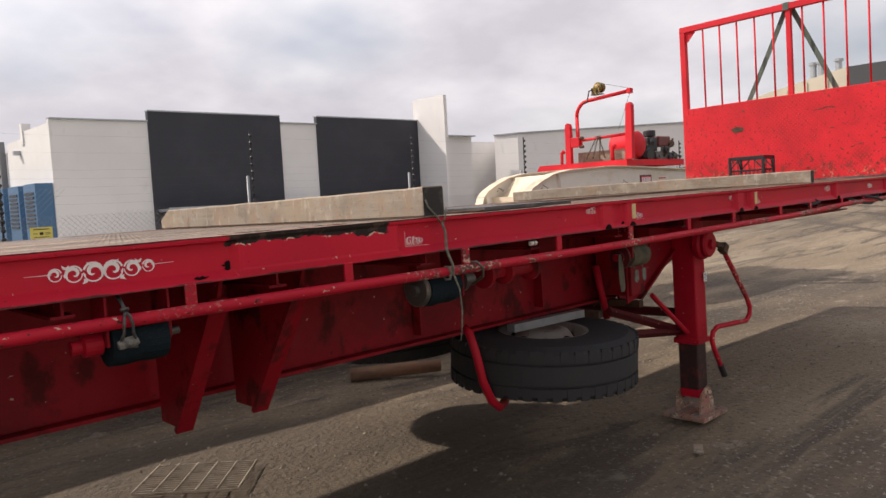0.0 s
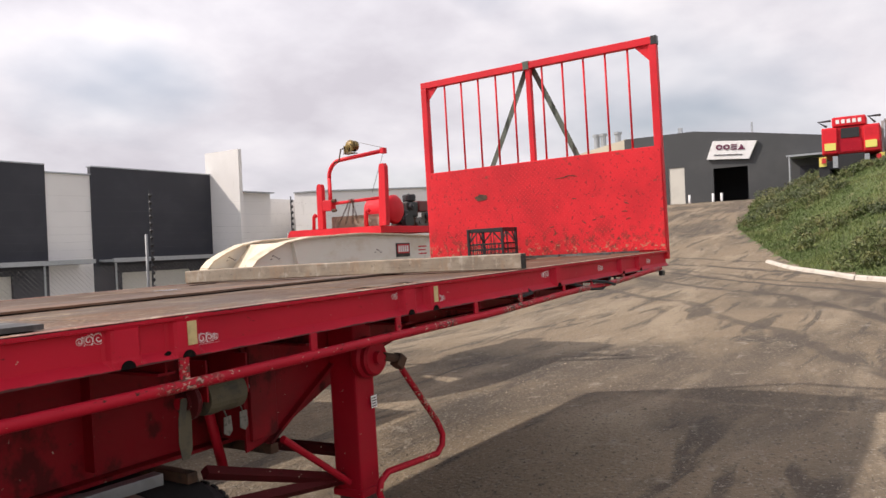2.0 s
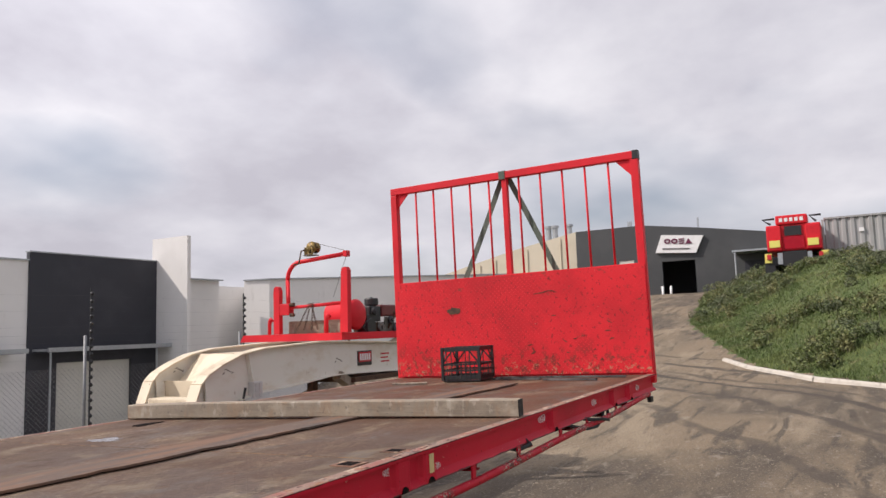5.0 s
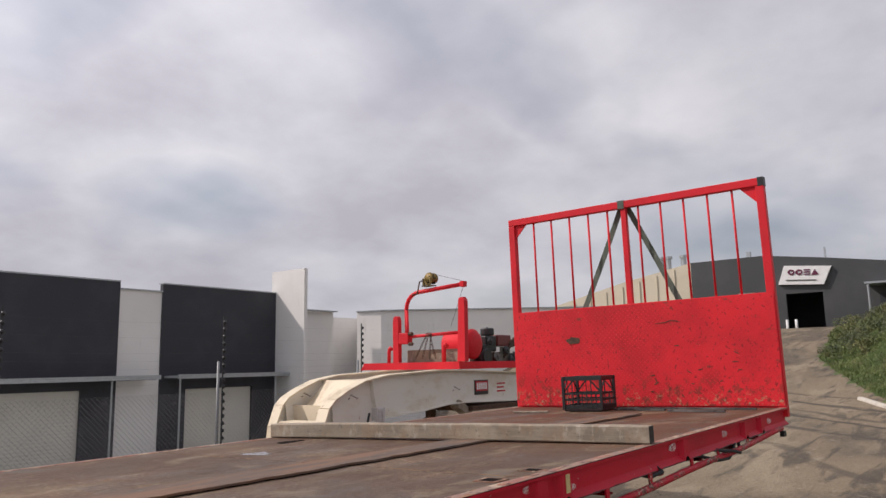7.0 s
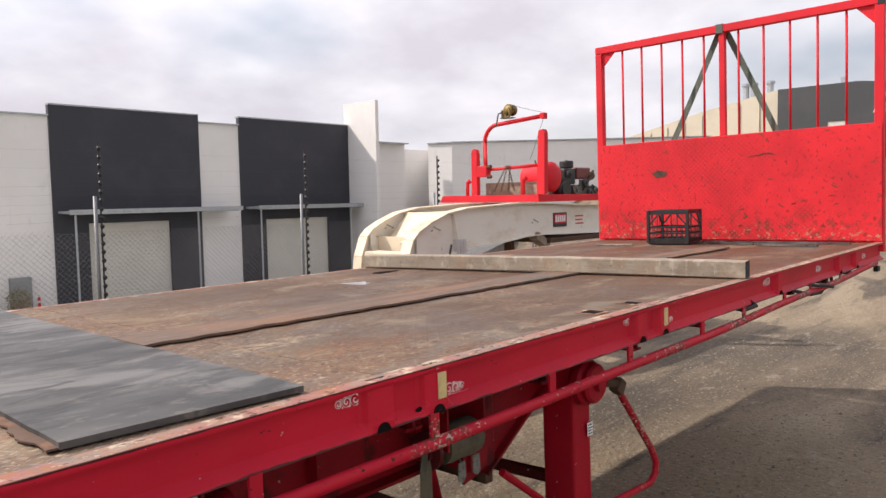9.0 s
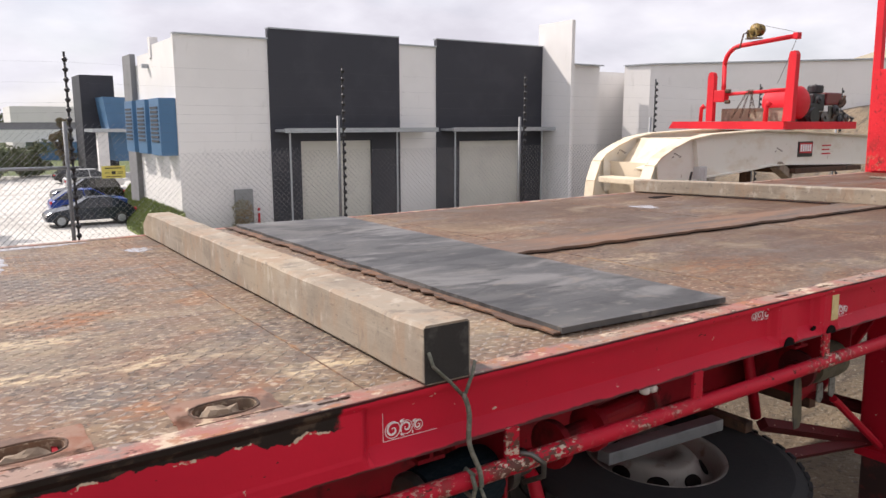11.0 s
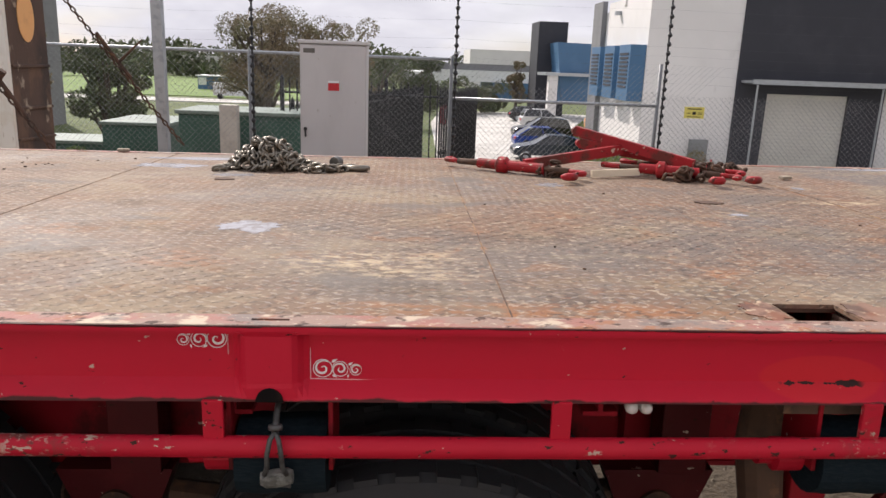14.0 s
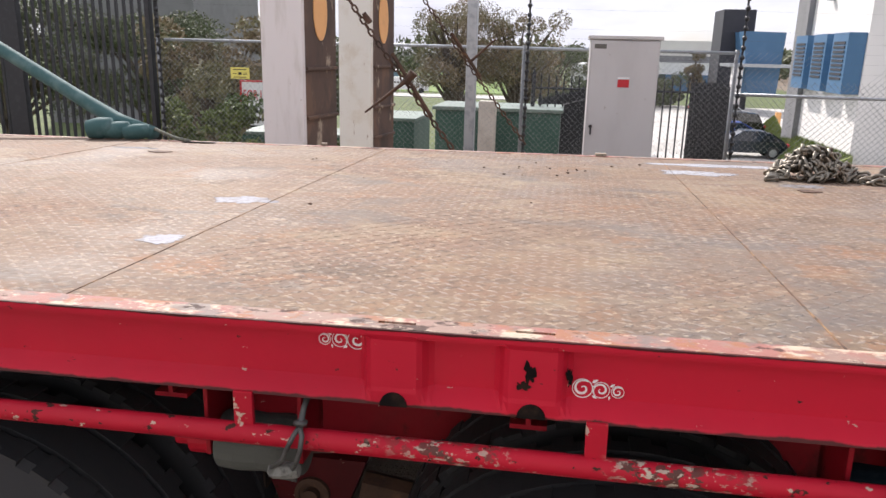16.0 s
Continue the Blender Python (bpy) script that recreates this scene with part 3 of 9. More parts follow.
def tube(bm, pts, r, seg=8, caps=True, closed=False):
    """A round bar swept along points; r is one radius or one per point."""
    pts = [Vector(p) for p in pts]
    n = len(pts)
    rr = r if isinstance(r, (list, tuple)) else [r] * n
    rings, u = [], None
    for i, p in enumerate(pts):
        if closed:
            d = pts[(i + 1) % n] - pts[i - 1]
        else:
            d = pts[min(i + 1, n - 1)] - pts[max(i - 1, 0)]
        d.normalize()
        if u is None:
            u, _ = frame_along(d)
        else:
            u = (u - d * u.dot(d)).normalized()
        v = d.cross(u)
        rings.append([bm.verts.new(p + (u * math.cos(2 * math.pi * k / seg) + v * math.sin(2 * math.pi * k / seg)) * rr[i]) for k in range(seg)])
    for i in range(n if closed else n - 1):
        a, b = rings[i], rings[(i + 1) % n]
        for k in range(seg):
            bm.faces.new((a[k], a[(k + 1) % seg], b[(k + 1) % seg], b[k]))
    if caps and not closed:
        bm.faces.new(rings[0][::-1])
        bm.faces.new(rings[-1])


def arc(centre, r, a0, a1, n, u, v):
    u, v, c = Vector(u), Vector(v), Vector(centre)
    return [c + u * (r * math.cos(a0 + (a1 - a0) * i / n)) + v * (r * math.sin(a0 + (a1 - a0) * i / n)) for i in range(n + 1)]


def lathe(bm, profile, base, axis, seg=24):
    """Turns (radius, height) points about an axis from base."""
    d = Vector(axis).normalized()
    u, v = frame_along(d)
    base = Vector(base)
    rings = []
    for r, h in profile:
        if r < 1e-6:
            rings.append([bm.verts.new(base + d * h)])
        else:
            rings.append([bm.verts.new(base + d * h + (u * math.cos(2 * math.pi * k / seg) + v * math.sin(2 * math.pi * k / seg)) * r) for k in range(seg)])
    for a, b in zip(rings, rings[1:]):
        for k in range(seg):
            j = (k + 1) % seg
            if len(a) == 1 and len(b) == 1:
                continue
            if len(a) == 1:
                bm.faces.new((a[0], b[j], b[k]))
            elif len(b) == 1:
                bm.faces.new((a[k], a[j], b[0]))
            else:
                bm.faces.new((a[k], a[j], b[j], b[k]))


def prism(bm, outline, a, b, plane="xz"):
    """An outline in one plane, given thickness from a to b along the third axis."""
    put = {"xz": lambda p, q, s: (p, s, q), "xy": lambda p, q, s: (p, q, s), "yz": lambda p, q, s: (s, p, q)}[plane]
    lo = [bm.verts.new(put(p, q, a)) for p, q in outline]
    hi = [bm.verts.new(put(p, q, b)) for p, q in outline]
    bm.faces.new(lo[::-1])
    bm.faces.new(hi)
    n = len(lo)
    for i in range(n):
        bm.faces.new((lo[i], lo[(i + 1) % n], hi[(i + 1) % n], hi[i]))


def raw(name, verts, faces, surface, parent, label="", smooth=False):
    """A large mesh straight from arrays of vertices and faces."""
    me = bpy.data.meshes.new(name)
    me.from_pydata(verts, [], faces)
    me.materials.append(surface.m)
    if smooth:
        me.polygons.foreach_set("use_smooth", [True] * len(me.polygons))
    ob = new(name, me)
    if parent is not None:
        ob.parent = parent
        if parent.type == "EMPTY" and "base" in parent:
            ob.matrix_parent_inverse = Matrix.Translation(-Vector(parent["base"]))
    if label:
        ob["label"] = label
    return ob


def smoothstep(a, b, v):
    t = min(1.0, max(0.0, (v - a) / (b - a)))
    return t * t * (3 - 2 * t)

# ---- ground ----
DIRT = Surface("packed_dirt_yard", (0.218, 0.164, 0.106), 0.9)
DIRT.layer((0.088, 0.067, 0.047), 0.30, 0.42, 0.58, 0.9, 8.0, (0.5, 1, 1), 2.0, 0.6)
DIRT.layer((0.335, 0.266, 0.182), 0.8, 0.48, 0.68, 0.6, 9.0, (0.3, 1.3, 1), 7.0, 0.5)
DIRT.layer((0.062, 0.048, 0.035), 1.5, 0.51, 0.64, 0.8, 9.0, (0.25, 1.5, 1), 13.0, 0.9)
DIRT.layer((0.33, 0.285, 0.225), 5.0, 0.58, 0.70, 0.5, 9.0, (0.6, 1, 1), 17.0, 0.5)
DIRT.layer((0.38, 0.34, 0.28), 34.0, 0.58, 0.67, 0.6, 4.0, (1, 1, 1), 3.0)
DIRT.layer((0.055, 0.046, 0.038), 26.0, 0.56, 0.66, 0.65, 4.0, (1, 1, 1), 9.0)
# wheel tracks that swing down from the ramp into the yard
_tx, _ty = DIRT.math("SUBTRACT", DIRT.axis(0), 4.0), DIRT.math("SUBTRACT", DIRT.axis(1), 18.0)
_rad = DIRT.math("SQRT", DIRT.math("ADD", DIRT.math("MULTIPLY", _tx, _tx), DIRT.math("MULTIPLY", _ty, _ty)))
_rad = DIRT.math("ADD", _rad, DIRT.math("MULTIPLY", DIRT.noise(0.25, 3, (1, 1, 1), 51.0), 1.6))
_front = DIRT.steps(DIRT.axis(0), 6.0, 9.0)
for _r, _top in ((21.4, 0.7), (23.3, 0.85), (24.9, 1.0), (25.7, 0.75), (27.0, 0.9), (28.6, 0.7)):
    _d = DIRT.math("ABSOLUTE", DIRT.math("SUBTRACT", _rad, _r))
    _w = DIRT.math("MULTIPLY", DIRT.steps(_d, 0.20, 0.08, _top), DIRT.steps(DIRT.noise(1.2, 6, (1, 1, 1), 55.0), 0.32, 0.52))
    DIRT.mix((0.070, 0.054, 0.041), DIRT.math("MULTIPLY", _w, _front))
# shade under the parked trailers, painted into the dirt as a ragged dark ellipse
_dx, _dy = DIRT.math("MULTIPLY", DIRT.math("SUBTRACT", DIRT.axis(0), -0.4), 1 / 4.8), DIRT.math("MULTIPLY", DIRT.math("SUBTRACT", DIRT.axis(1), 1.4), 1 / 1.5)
_undershade = DIRT.math("ADD", DIRT.math("ADD", DIRT.math("MULTIPLY", _dx, _dx), DIRT.math("MULTIPLY", _dy, _dy)), DIRT.math("MULTIPLY", DIRT.math("SUBTRACT", DIRT.noise(1.4, 9, (0.6, 1, 1), 61.0), 0.5), 3.0))
DIRT.mix((0.075, 0.055, 0.037), DIRT.steps(_undershade, 1.5, 0.5, 0.8))
DIRT.bump(24, 0.8, 0.03).bump(3, 0.5, 0.08)
GRASS = Surface("rough_grass", (0.085, 0.115, 0.032), 0.9)
GRASS.layer((0.14, 0.165, 0.05), 0.6, 0.45, 0.65, 0.8).layer((0.045, 0.075, 0.018), 3.0, 0.48, 0.66, 0.8).layer((0.20, 0.17, 0.09), 1.4, 0.60, 0.70, 0.6, shift=5.0).bump(12, 0.7, 0.08)
PAVE = Surface("pale_concrete_paving", (0.56, 0.54, 0.50), 0.85).layer((0.38, 0.36, 0.33), 0.4, 0.42, 0.62, 0.7).layer((0.30, 0.285, 0.26), 2.5, 0.58, 0.72, 0.5).bump(20, 0.2, 0.01)
KERB = Surface("concrete_kerb", (0.52, 0.48, 0.42), 0.85).layer((0.38, 0.34, 0.29), 4, 0.45, 0.66, 0.7).bump(30, 0.3, 0.006)
PEBBLE = Surface("gravel_stones", (0.21, 0.175, 0.132), 0.9).islands(0.5).bump(40, 0.3, 0.004)
LOT = -3.4


def kerb_line(s):
    """Foot of the bank: s runs from the yard to the top of the track."""
    pts = [(19.0, -7.0), (20.5, -2.6), (22.2, -0.6), (25.0, 1.3), (30.0, 3.6), (38.0, 5.6), (48.0, 7.0), (58.0, 7.6)]
    s = max(0.0, min(len(pts) - 1.001, s))
    i = int(s)
    f = s - i
    return tuple(a + (b - a) * f for a, b in zip(pts[i], pts[i + 1]))


def track(x):
    return 3.65 * smoothstep(20.0, 62.0, x) + 0.35 * smoothstep(12, 24, x)


def foot_y(x):
    if x < 20.5:
        return -2.6 - (20.5 - x) * 2.9
    if x < 25:
        return -2.6 + (x - 20.5) / 4.5 * 3.9
    if x < 38:
        return 1.3 + (x - 25) / 13 * 4.3
    return 5.6 + min(x - 38, 20) / 20 * 2.0


def ground_z(x, y):
    yard = track(x) - 0.03
    inside = smoothstep(13.0, 9.6, y)
    over = smoothstep(34, 46, x)  # beside the track the land climbs with it
    z = LOT + (yard - LOT) * max(inside, over * smoothstep(40, 22, y))
    d = foot_y(x) - y
    if d > 0 and x > 12:
        z += 2.2 * smoothstep(0.2, 7.5, d) + 0.35 * noise.noise(Vector((x * 0.28, y * 0.28, 2))) * smoothstep(0.5, 3.5, d)
    z += 0.02 * noise.noise(Vector((x * 0.9, y * 0.9, 0))) + 0.03 * noise.noise(Vector((x * 0.25, y * 0.25, 4)))
    return z


def grid(xs, ys, fn):
    verts = [(x, y, fn(x, y)) for y in ys for x in xs]
    n = len(xs)
    faces = [(j * n + i, j * n + i + 1, (j + 1) * n + i + 1, (j + 1) * n + i) for j in range(len(ys) - 1) for i in range(n - 1)]
    return verts, faces


def spaced(*runs):
    out = []
    for a, b, step in runs:
        k = max(1, round((b - a) / step))
        out += [a + (b - a) * i / k for i in range(k)]
    return out + [runs[-1][1]]


GX = spaced((-1500, -200, 325), (-200, -20, 30), (-20, -8, 2.0), (-8, 14, 0.4), (14, 66, 0.8), (66, 200, 20), (200, 1500, 325))
GY = spaced((-1500, -200, 325), (-200, -30, 30), (-30, -12, 2.0), (-12, 14, 0.4), (14, 40, 2.0), (40, 200, 16), (200, 1500, 325))
gv, gf = grid(GX, GY, ground_z)
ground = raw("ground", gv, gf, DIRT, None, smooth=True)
tagged(ground, "packed dirt yard with gravel and wheel tracks", "ground", kind="structure")
# what grows: the bank, and the land past the fence
ground.data.materials.append(GRASS.m)
for p in ground.data.polygons:
    x, y, _ = p.center
    if (x > 14 and y < foot_y(x) - 0.3) or (y > 10.6 and x < 34):
        p.material_index = 1

# ---- the flatbed trailer ----
trailer = thing("flatbed_trailer", (1.0, 1.2, 0.0), "long red flatbed trailer with a worn steel tread plate deck", "trailer", frame_of=TR)

# deck plates, one to each bay between seams
OVALS = [(1.18, 0.115), (1.47, 0.12)]
for a, b in zip(SEAMS, SEAMS[1:]):
    bm = bmesh.new()
    # oblong holes are left out of the plate's near edge
    cuts = sorted([(-0.316, -0.200)] if a < -0.3 < b else [(x - 0.058, x + 0.058) for x, _ in OVALS if a < x < b])
    box(bm, a + 0.0013, b - 0.0013, 0.155, WIDE - 0.05, DECK - 0.008, DECK)
    edge = [a + 0.0013] + [v for c in cuts for v in c] + [b - 0.0013]
    for i in range(0, len(edge), 2):
        box(bm, edge[i], edge[i + 1], 0.055, 0.155, DECK - 0.008, DECK)
    for u in [u for u, _ in OVALS if a < u < b]:
        n = 32
        outer, inner = [], []
        for i in range(n):
            t = 2 * math.pi * i / n
            c, s = math.cos(t), math.sin(t)
            k = 1 / max(abs(c), abs(s))
            ox, oy = u + c * k * 0.058, 0.105 + s * k * 0.05
            ix, iy = u + 0.052 * math.copysign(abs(c) ** 0.7, c), 0.112 + 0.032 * math.copysign(abs(s) ** 0.8, s)
            outer.append(bm.verts.new((ox, oy, DECK)))
            inner.append((bm.verts.new((ix, iy, DECK + 0.001)), bm.verts.new((ix, iy, DECK - 0.07))))
        for i in range(n):
            j = (i + 1) % n
            bm.faces.new((outer[i], outer[j], inner[j][0], inner[i][0]))
            bm.faces.new((inner[i][0], inner[j][0], inner[j][1], inner[i][1]))
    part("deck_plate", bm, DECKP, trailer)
bm = bmesh.new()
box(bm, REAR + 0.1, -0.326, 0.056, WIDE - 0.056, DECK - 0.016, DECK - 0.0085)
box(bm, -0.190, 1.12, 0.056, WIDE - 0.056, DECK - 0.016, DECK - 0.0085)
box(bm, 1.53, 8.0, 0.056, WIDE - 0.056, DECK - 0.016, DECK - 0.0085)
box(bm, -0.326, -0.190, 0.157, WIDE - 0.056, DECK - 0.016, DECK - 0.0085)
box(bm, 1.12, 1.53, 0.157, WIDE - 0.056, DECK - 0.016, DECK - 0.0085)
part("deck_backing", bm, RUST, trailer)

# rusty weld beads along the seams
for a in SEAMS[1:-1]:
    bm = bmesh.new()
    pts = [(a + 0.0015 * noise.noise(Vector((a, y * 9, 0))), y, DECK - 0.0006 + 0.0008 * noise.noise(Vector((a, y * 30, 3)))) for y in np.arange(0.06, WIDE - 0.05, 0.02)]
    tube(bm, pts, 0.0022, 5)
    part("seam_weld", bm, WELD, trailer, "rusty weld bead between deck plates")

# raised tread bars of the plates
rng = np.random.default_rng(4)
verts, faces = [], []
row = 0
for y in np.arange(0.07, WIDE - 0.06, 0.0275):
    row += 1
    for col, x in enumerate(np.arange(REAR + 0.2, 8.03, 0.0285)):
        if min(abs(x - s) for s in SEAMS) < 0.014:
            continue
        if -0.345 < x < -0.17 and y < 0.18 or any(abs(x - u) < 0.095 and y < 0.19 for u, v in OVALS):
            continue
        # neighbours lie crosswise
        a = radians(38 if (row + col) % 2 else -38) + rng.normal(0, 0.04)
        c, s, l, w = math.cos(a), math.sin(a), 0.0128, 0.0043
        # the back of the deck is worn and clogged with dust
        h = (0.0012 + 0.0004 * smoothstep(-1.6, 0.3, x)) * (0.6 if (row + col) % 2 == 0 else 1.0)
        h *= (1 - 0.6 * smoothstep(1.9, 3.0, x)) * (0.35 + 0.65 * smoothstep(-0.25, 0.20, noise.noise(Vector((x * 1.9, y * 1.9, 5)))))
        k = len(verts)
        for px, py, pz in ((-l, 0, 0), (0, -w, 0), (l, 0, 0), (0, w, 0), (-l * 0.6, 0, h), (l * 0.6, 0, h)):
            verts.append((x + c * px - s * py, y + s * px + c * py, DECK + pz))
        faces += [(k, k + 1, k + 4), (k + 1, k + 5, k + 4), (k + 1, k + 2, k + 5), (k + 2, k + 3, k + 5), (k + 3, k + 4, k + 5), (k + 3, k, k + 4)]
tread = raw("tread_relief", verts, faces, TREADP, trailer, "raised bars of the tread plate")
tread["kind"] = "stuff"

# edge strips, with slots over the pockets
POCKETS = [-3.95, -2.71, -2.495, -1.19, 0.11, 0.31, 1.63, 2.92, 3.12, 4.26, 4.45, 5.80, 6.95, 7.35]
for y0, y1, side in ((0.003, 0.055, 0), (WIDE - 0.05, WIDE - 0.003, 1)):
    bm = bmesh.new()
    marks = [REAR] + [v for p in POCKETS for v in (p - 0.03, p + 0.03)] + [FRONT]
    for i in range(0, len(marks), 2):
        box(bm, marks[i], marks[i + 1], y0, y1, DECK - 0.012, DECK + 0.002)
    for p in POCKETS:
        box(bm, p - 0.03, p + 0.03, y0, y0 + 0.022, DECK - 0.012, DECK + 0.002)
        box(bm, p - 0.03, p + 0.03, y0 + 0.032, y1, DECK - 0.012, DECK + 0.002)
    part("edge_strip", bm, STRIP, trailer, "scuffed steel edge strip with bare patches")
    if side == 0:
        for p in POCKETS:
            bm = bmesh.new()
            box(bm, p - 0.034, p + 0.034, 0.018, 0.036, DECK - 0.10, DECK - 0.013)
            part("stake_pocket", bm, DARK, trailer)


# side rail: a folded channel that steps out at the pockets
def rail_depth(x):
    d = 0.032
    for p in POCKETS:
        if p in (1.63,):
            continue
        d = min(d, 0.005 + 0.027 * smoothstep(0.036, 0.060, abs(x - p)))
    if 1.0 < x < 1.75:
        d = min(d, 0.005 + 0.027 * max(smoothstep(1.075, 1.045, x), smoothstep(1.665, 1.695, x)))
    return d


xs = sorted(set([REAR, FRONT] + [p + s for p in POCKETS for s in (-0.066, -0.06, -0.052, -0.044, -0.036, 0.036, 0.044, 0.052, 0.06, 0.066)] + [1.04, 1.05, 1.06, 1.07, 1.08, 1.66, 1.67, 1.68, 1.69, 1.70] + list(np.arange(-5.9, 8.1, 0.12))))
for side in (0, 1):
    verts, faces = [], []
    for x in xs:
        d = rail_depth(x)
        prof = [(0.0025, 1.3712), (-0.0005, 1.3712), (0.0, 1.3615), (d, 1.352), (d, 1.273), (d * 0.78, 1.2655), (0.004 + d * 0.10, 1.249), (0.004, 1.243), (0.045, 1.243), (0.045, 1.249), (0.05, 1.357), (0.0025, 1.357)]
        verts += [(x, y if side == 0 else WIDE - y, z) for y, z in prof]
    n = 12
    for i in range(len(xs) - 1):
        for j in range(n):
            k = (j + 1) % n
            f = (i * n + j, (i + 1) * n + j, (i + 1) * n + k, i * n + k)
            faces.append(f if side == 0 else f[::-1])
    faces.append(tuple(range(n)))
    faces.append(tuple((len(xs) - 1) * n + j for j in range(n)))
    raw("side_rail", verts, faces, RED_RAIL, trailer)
for p in POCKETS:
    if p == 1.63:
        continue
    bm = bmesh.new()
    pts = [(p + 0.022 * math.cos(math.pi * i / 10), 1.2435 + 0.023 * math.sin(math.pi * i / 10)) for i in range(11)]
    prism(bm, pts, 0.0005, 0.006, "xz")
    part("drain_hole", bm, DARK, trailer)

# rope rail: a pipe hung under the side rail on flat brackets
bm = bmesh.new()
px = [(x, 0.004 + 0.0015 * math.sin(x * 3.1), 1.168 + 0.004 * math.sin(x * 1.7) + 0.034 * smoothstep(4.7, 6.2, x) + 0.030 * smoothstep(6.6, 7.9, x)) for x in np.arange(REAR + 0.1, 8.0, 0.25)]
tube(bm, px, 0.0180, 14)
part("rope_rail", bm, RED_PIPE, trailer, "red rope rail pipe with chipped paint", True)
BRACKETS = [-5.3, -4.7, -4.13, -3.55, -2.96, -2.395, -1.84, -1.28, -0.72, -0.20, 0.365, 0.915, 1.45, 1.99, 2.55, 3.10, 3.65, 4.16, 4.80, 5.28, 5.86, 6.32, 6.94, 7.54]
for x in BRACKETS:
    bm = bmesh.new()
    box(bm, x - 0.0165, x + 0.0165, 0.0, 0.010, 1.172 + 0.034 * smoothstep(4.7, 6.2, x) + 0.020 * smoothstep(6.6, 7.9, x), 1.246, 0.002)
    part("rail_bracket", bm, RED_PIPE, trailer)

bm = bmesh.new()
box(bm, 7.86, 7.93, -0.012, 0.022, 1.170, 1.212, 0.006)
part("rubber_stop", bm, BLACK, trailer, "black rubber stop under the pipe's end")
for pts in ([(5.98, 0.06, 1.262), (6.10, 0.016, 1.225), (6.28, -0.006, 1.188), (6.48, -0.004, 1.176), (6.64, 0.010, 1.205), (6.84, 0.055, 1.262)], [(6.22, 0.06, 1.258), (6.36, -0.020, 1.232), (6.55, -0.024, 1.212), (6.70, -0.012, 1.186), (6.80, 0.02, 1.198), (6.92, 0.06, 1.250)], [(5.20, 0.06, 1.255), (5.30, 0.012, 1.225), (5.38, -0.016, 1.240), (5.44, 0.05, 1.262)]):
    bm = bmesh.new()
    tube(bm, pts, 0.010, 8)
    part("air_hose", bm, TYRE, trailer, "black rubber hose looped round the rope rail", True)

# cross members and main beams
for x in np.arange(-5.6, 7.9, 0.62):
    bm = bmesh.new()
    box(bm, x - 0.004, x + 0.004, 0.06, WIDE - 0.06, 1.20, 1.36)
    box(bm, x - 0.03, x + 0.03, 0.06, WIDE - 0.06, 1.195, 1.203)
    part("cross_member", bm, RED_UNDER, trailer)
for y, s in ((0.72, 1), (WIDE - 0.72, -1)):
    bm = bmesh.new()
    out = [(REAR + 0.1, 0.80), (3.9, 0.77), (4.35, 0.90), (5.2, 1.08), (7.9, 1.08), (7.9, 1.345), (REAR + 0.1, 1.345)]
    prism(bm, out, y - 0.006, y + 0.006, "xz")
    for i in range(4):
        (x0, z0), (x1, z1) = out[i], out[i + 1]
        prism(bm, [(x0, z0), (x1, z1), (x1, z1 - 0.014), (x0, z0 - 0.014)], y - 0.07, y + 0.07, "xz")
    for x in np.arange(-4.9, 3.9, 0.9):
        box(bm, x, x + 0.008, y - 0.065, y - 0.006, 0.80, 1.345)
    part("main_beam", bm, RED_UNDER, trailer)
# tapered outriggers that carry the side
for x in (1.06, 1.35):
    for y0, s in ((0.66, -1), (WIDE - 0.66, 1)):
        bm = bmesh.new()
        prism(bm, [(y0, 0.71), (y0, 1.34), (y0 + s * 0.55, 1.24), (y0 + s * 0.52, 1.18), (y0 + s * 0.16, 0.71)], x - 0.006, x + 0.006, "yz")
        prism(bm, [(y0 + s * 0.16, 0.71), (y0 + s * 0.52, 1.18), (y0 + s * 0.535, 1.17), (y0 + s * 0.175, 0.70)], x - 0.03, x + 0.03, "yz")
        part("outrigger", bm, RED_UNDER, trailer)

# ---- headboard ----
HX = 8.085
bm = bmesh.new()
box(bm, HX, HX + 0.065, 0.0, WIDE, 3.157, 3.222, 0.005)
headboard = part("headboard", bm, RED_BRIGHT, trailer, "red steel headboard with upright bars and solid lower panel")
for y0, y1, z0, z1, d, nm in ((0.0, 0.065, 1.30, 3.155, 0.0, "corner_post"), (WIDE - 0.065, WIDE, 1.30, 3.155, 0.0, "corner_post"), (1.20, 1.25, 2.282, 3.156, 0.008, "middle_post"), (0.066, WIDE - 0.066, 2.225, 2.28, 0.0, "cross_rail"), (0.066, WIDE - 0.066, 1.34, 1.40, 0.01, "cross_rail")):
    bm = bmesh.new()
    box(bm, HX + d, HX + 0.065 - d, y0, y1, z0, z1, 0.004)
    part(nm, bm, RED_BRIGHT, headboard)
for y in [1.39 + 0.197 * i for i in range(5)] + [0.262 + 0.207 * i for i in range(5)]:
    bm = bmesh.new()
    tube(bm, [(HX + 0.033, y, 2.26), (HX + 0.033, y, 3.17)], 0.010, 10)
    part("bar", bm, RED_BRIGHT, headboard, smooth=True)
for y, s in ((0.066, 1), (WIDE - 0.066, -1)):
    bm = bmesh.new()
    prism(bm, [(y, 3.157), (y + s * 0.13, 3.157), (y, 3.02)], HX + 0.02, HX + 0.03, "yz")
    part("gusset", bm, RED_BRIGHT, headboard)
bm = bmesh.new()
box(bm, HX - 0.006, HX - 0.001, 0.012, WIDE - 0.012, 1.385, 2.268)
sheet = part("panel", bm, HEAD, headboard, "red tread plate panel with rust and scuffs low down")
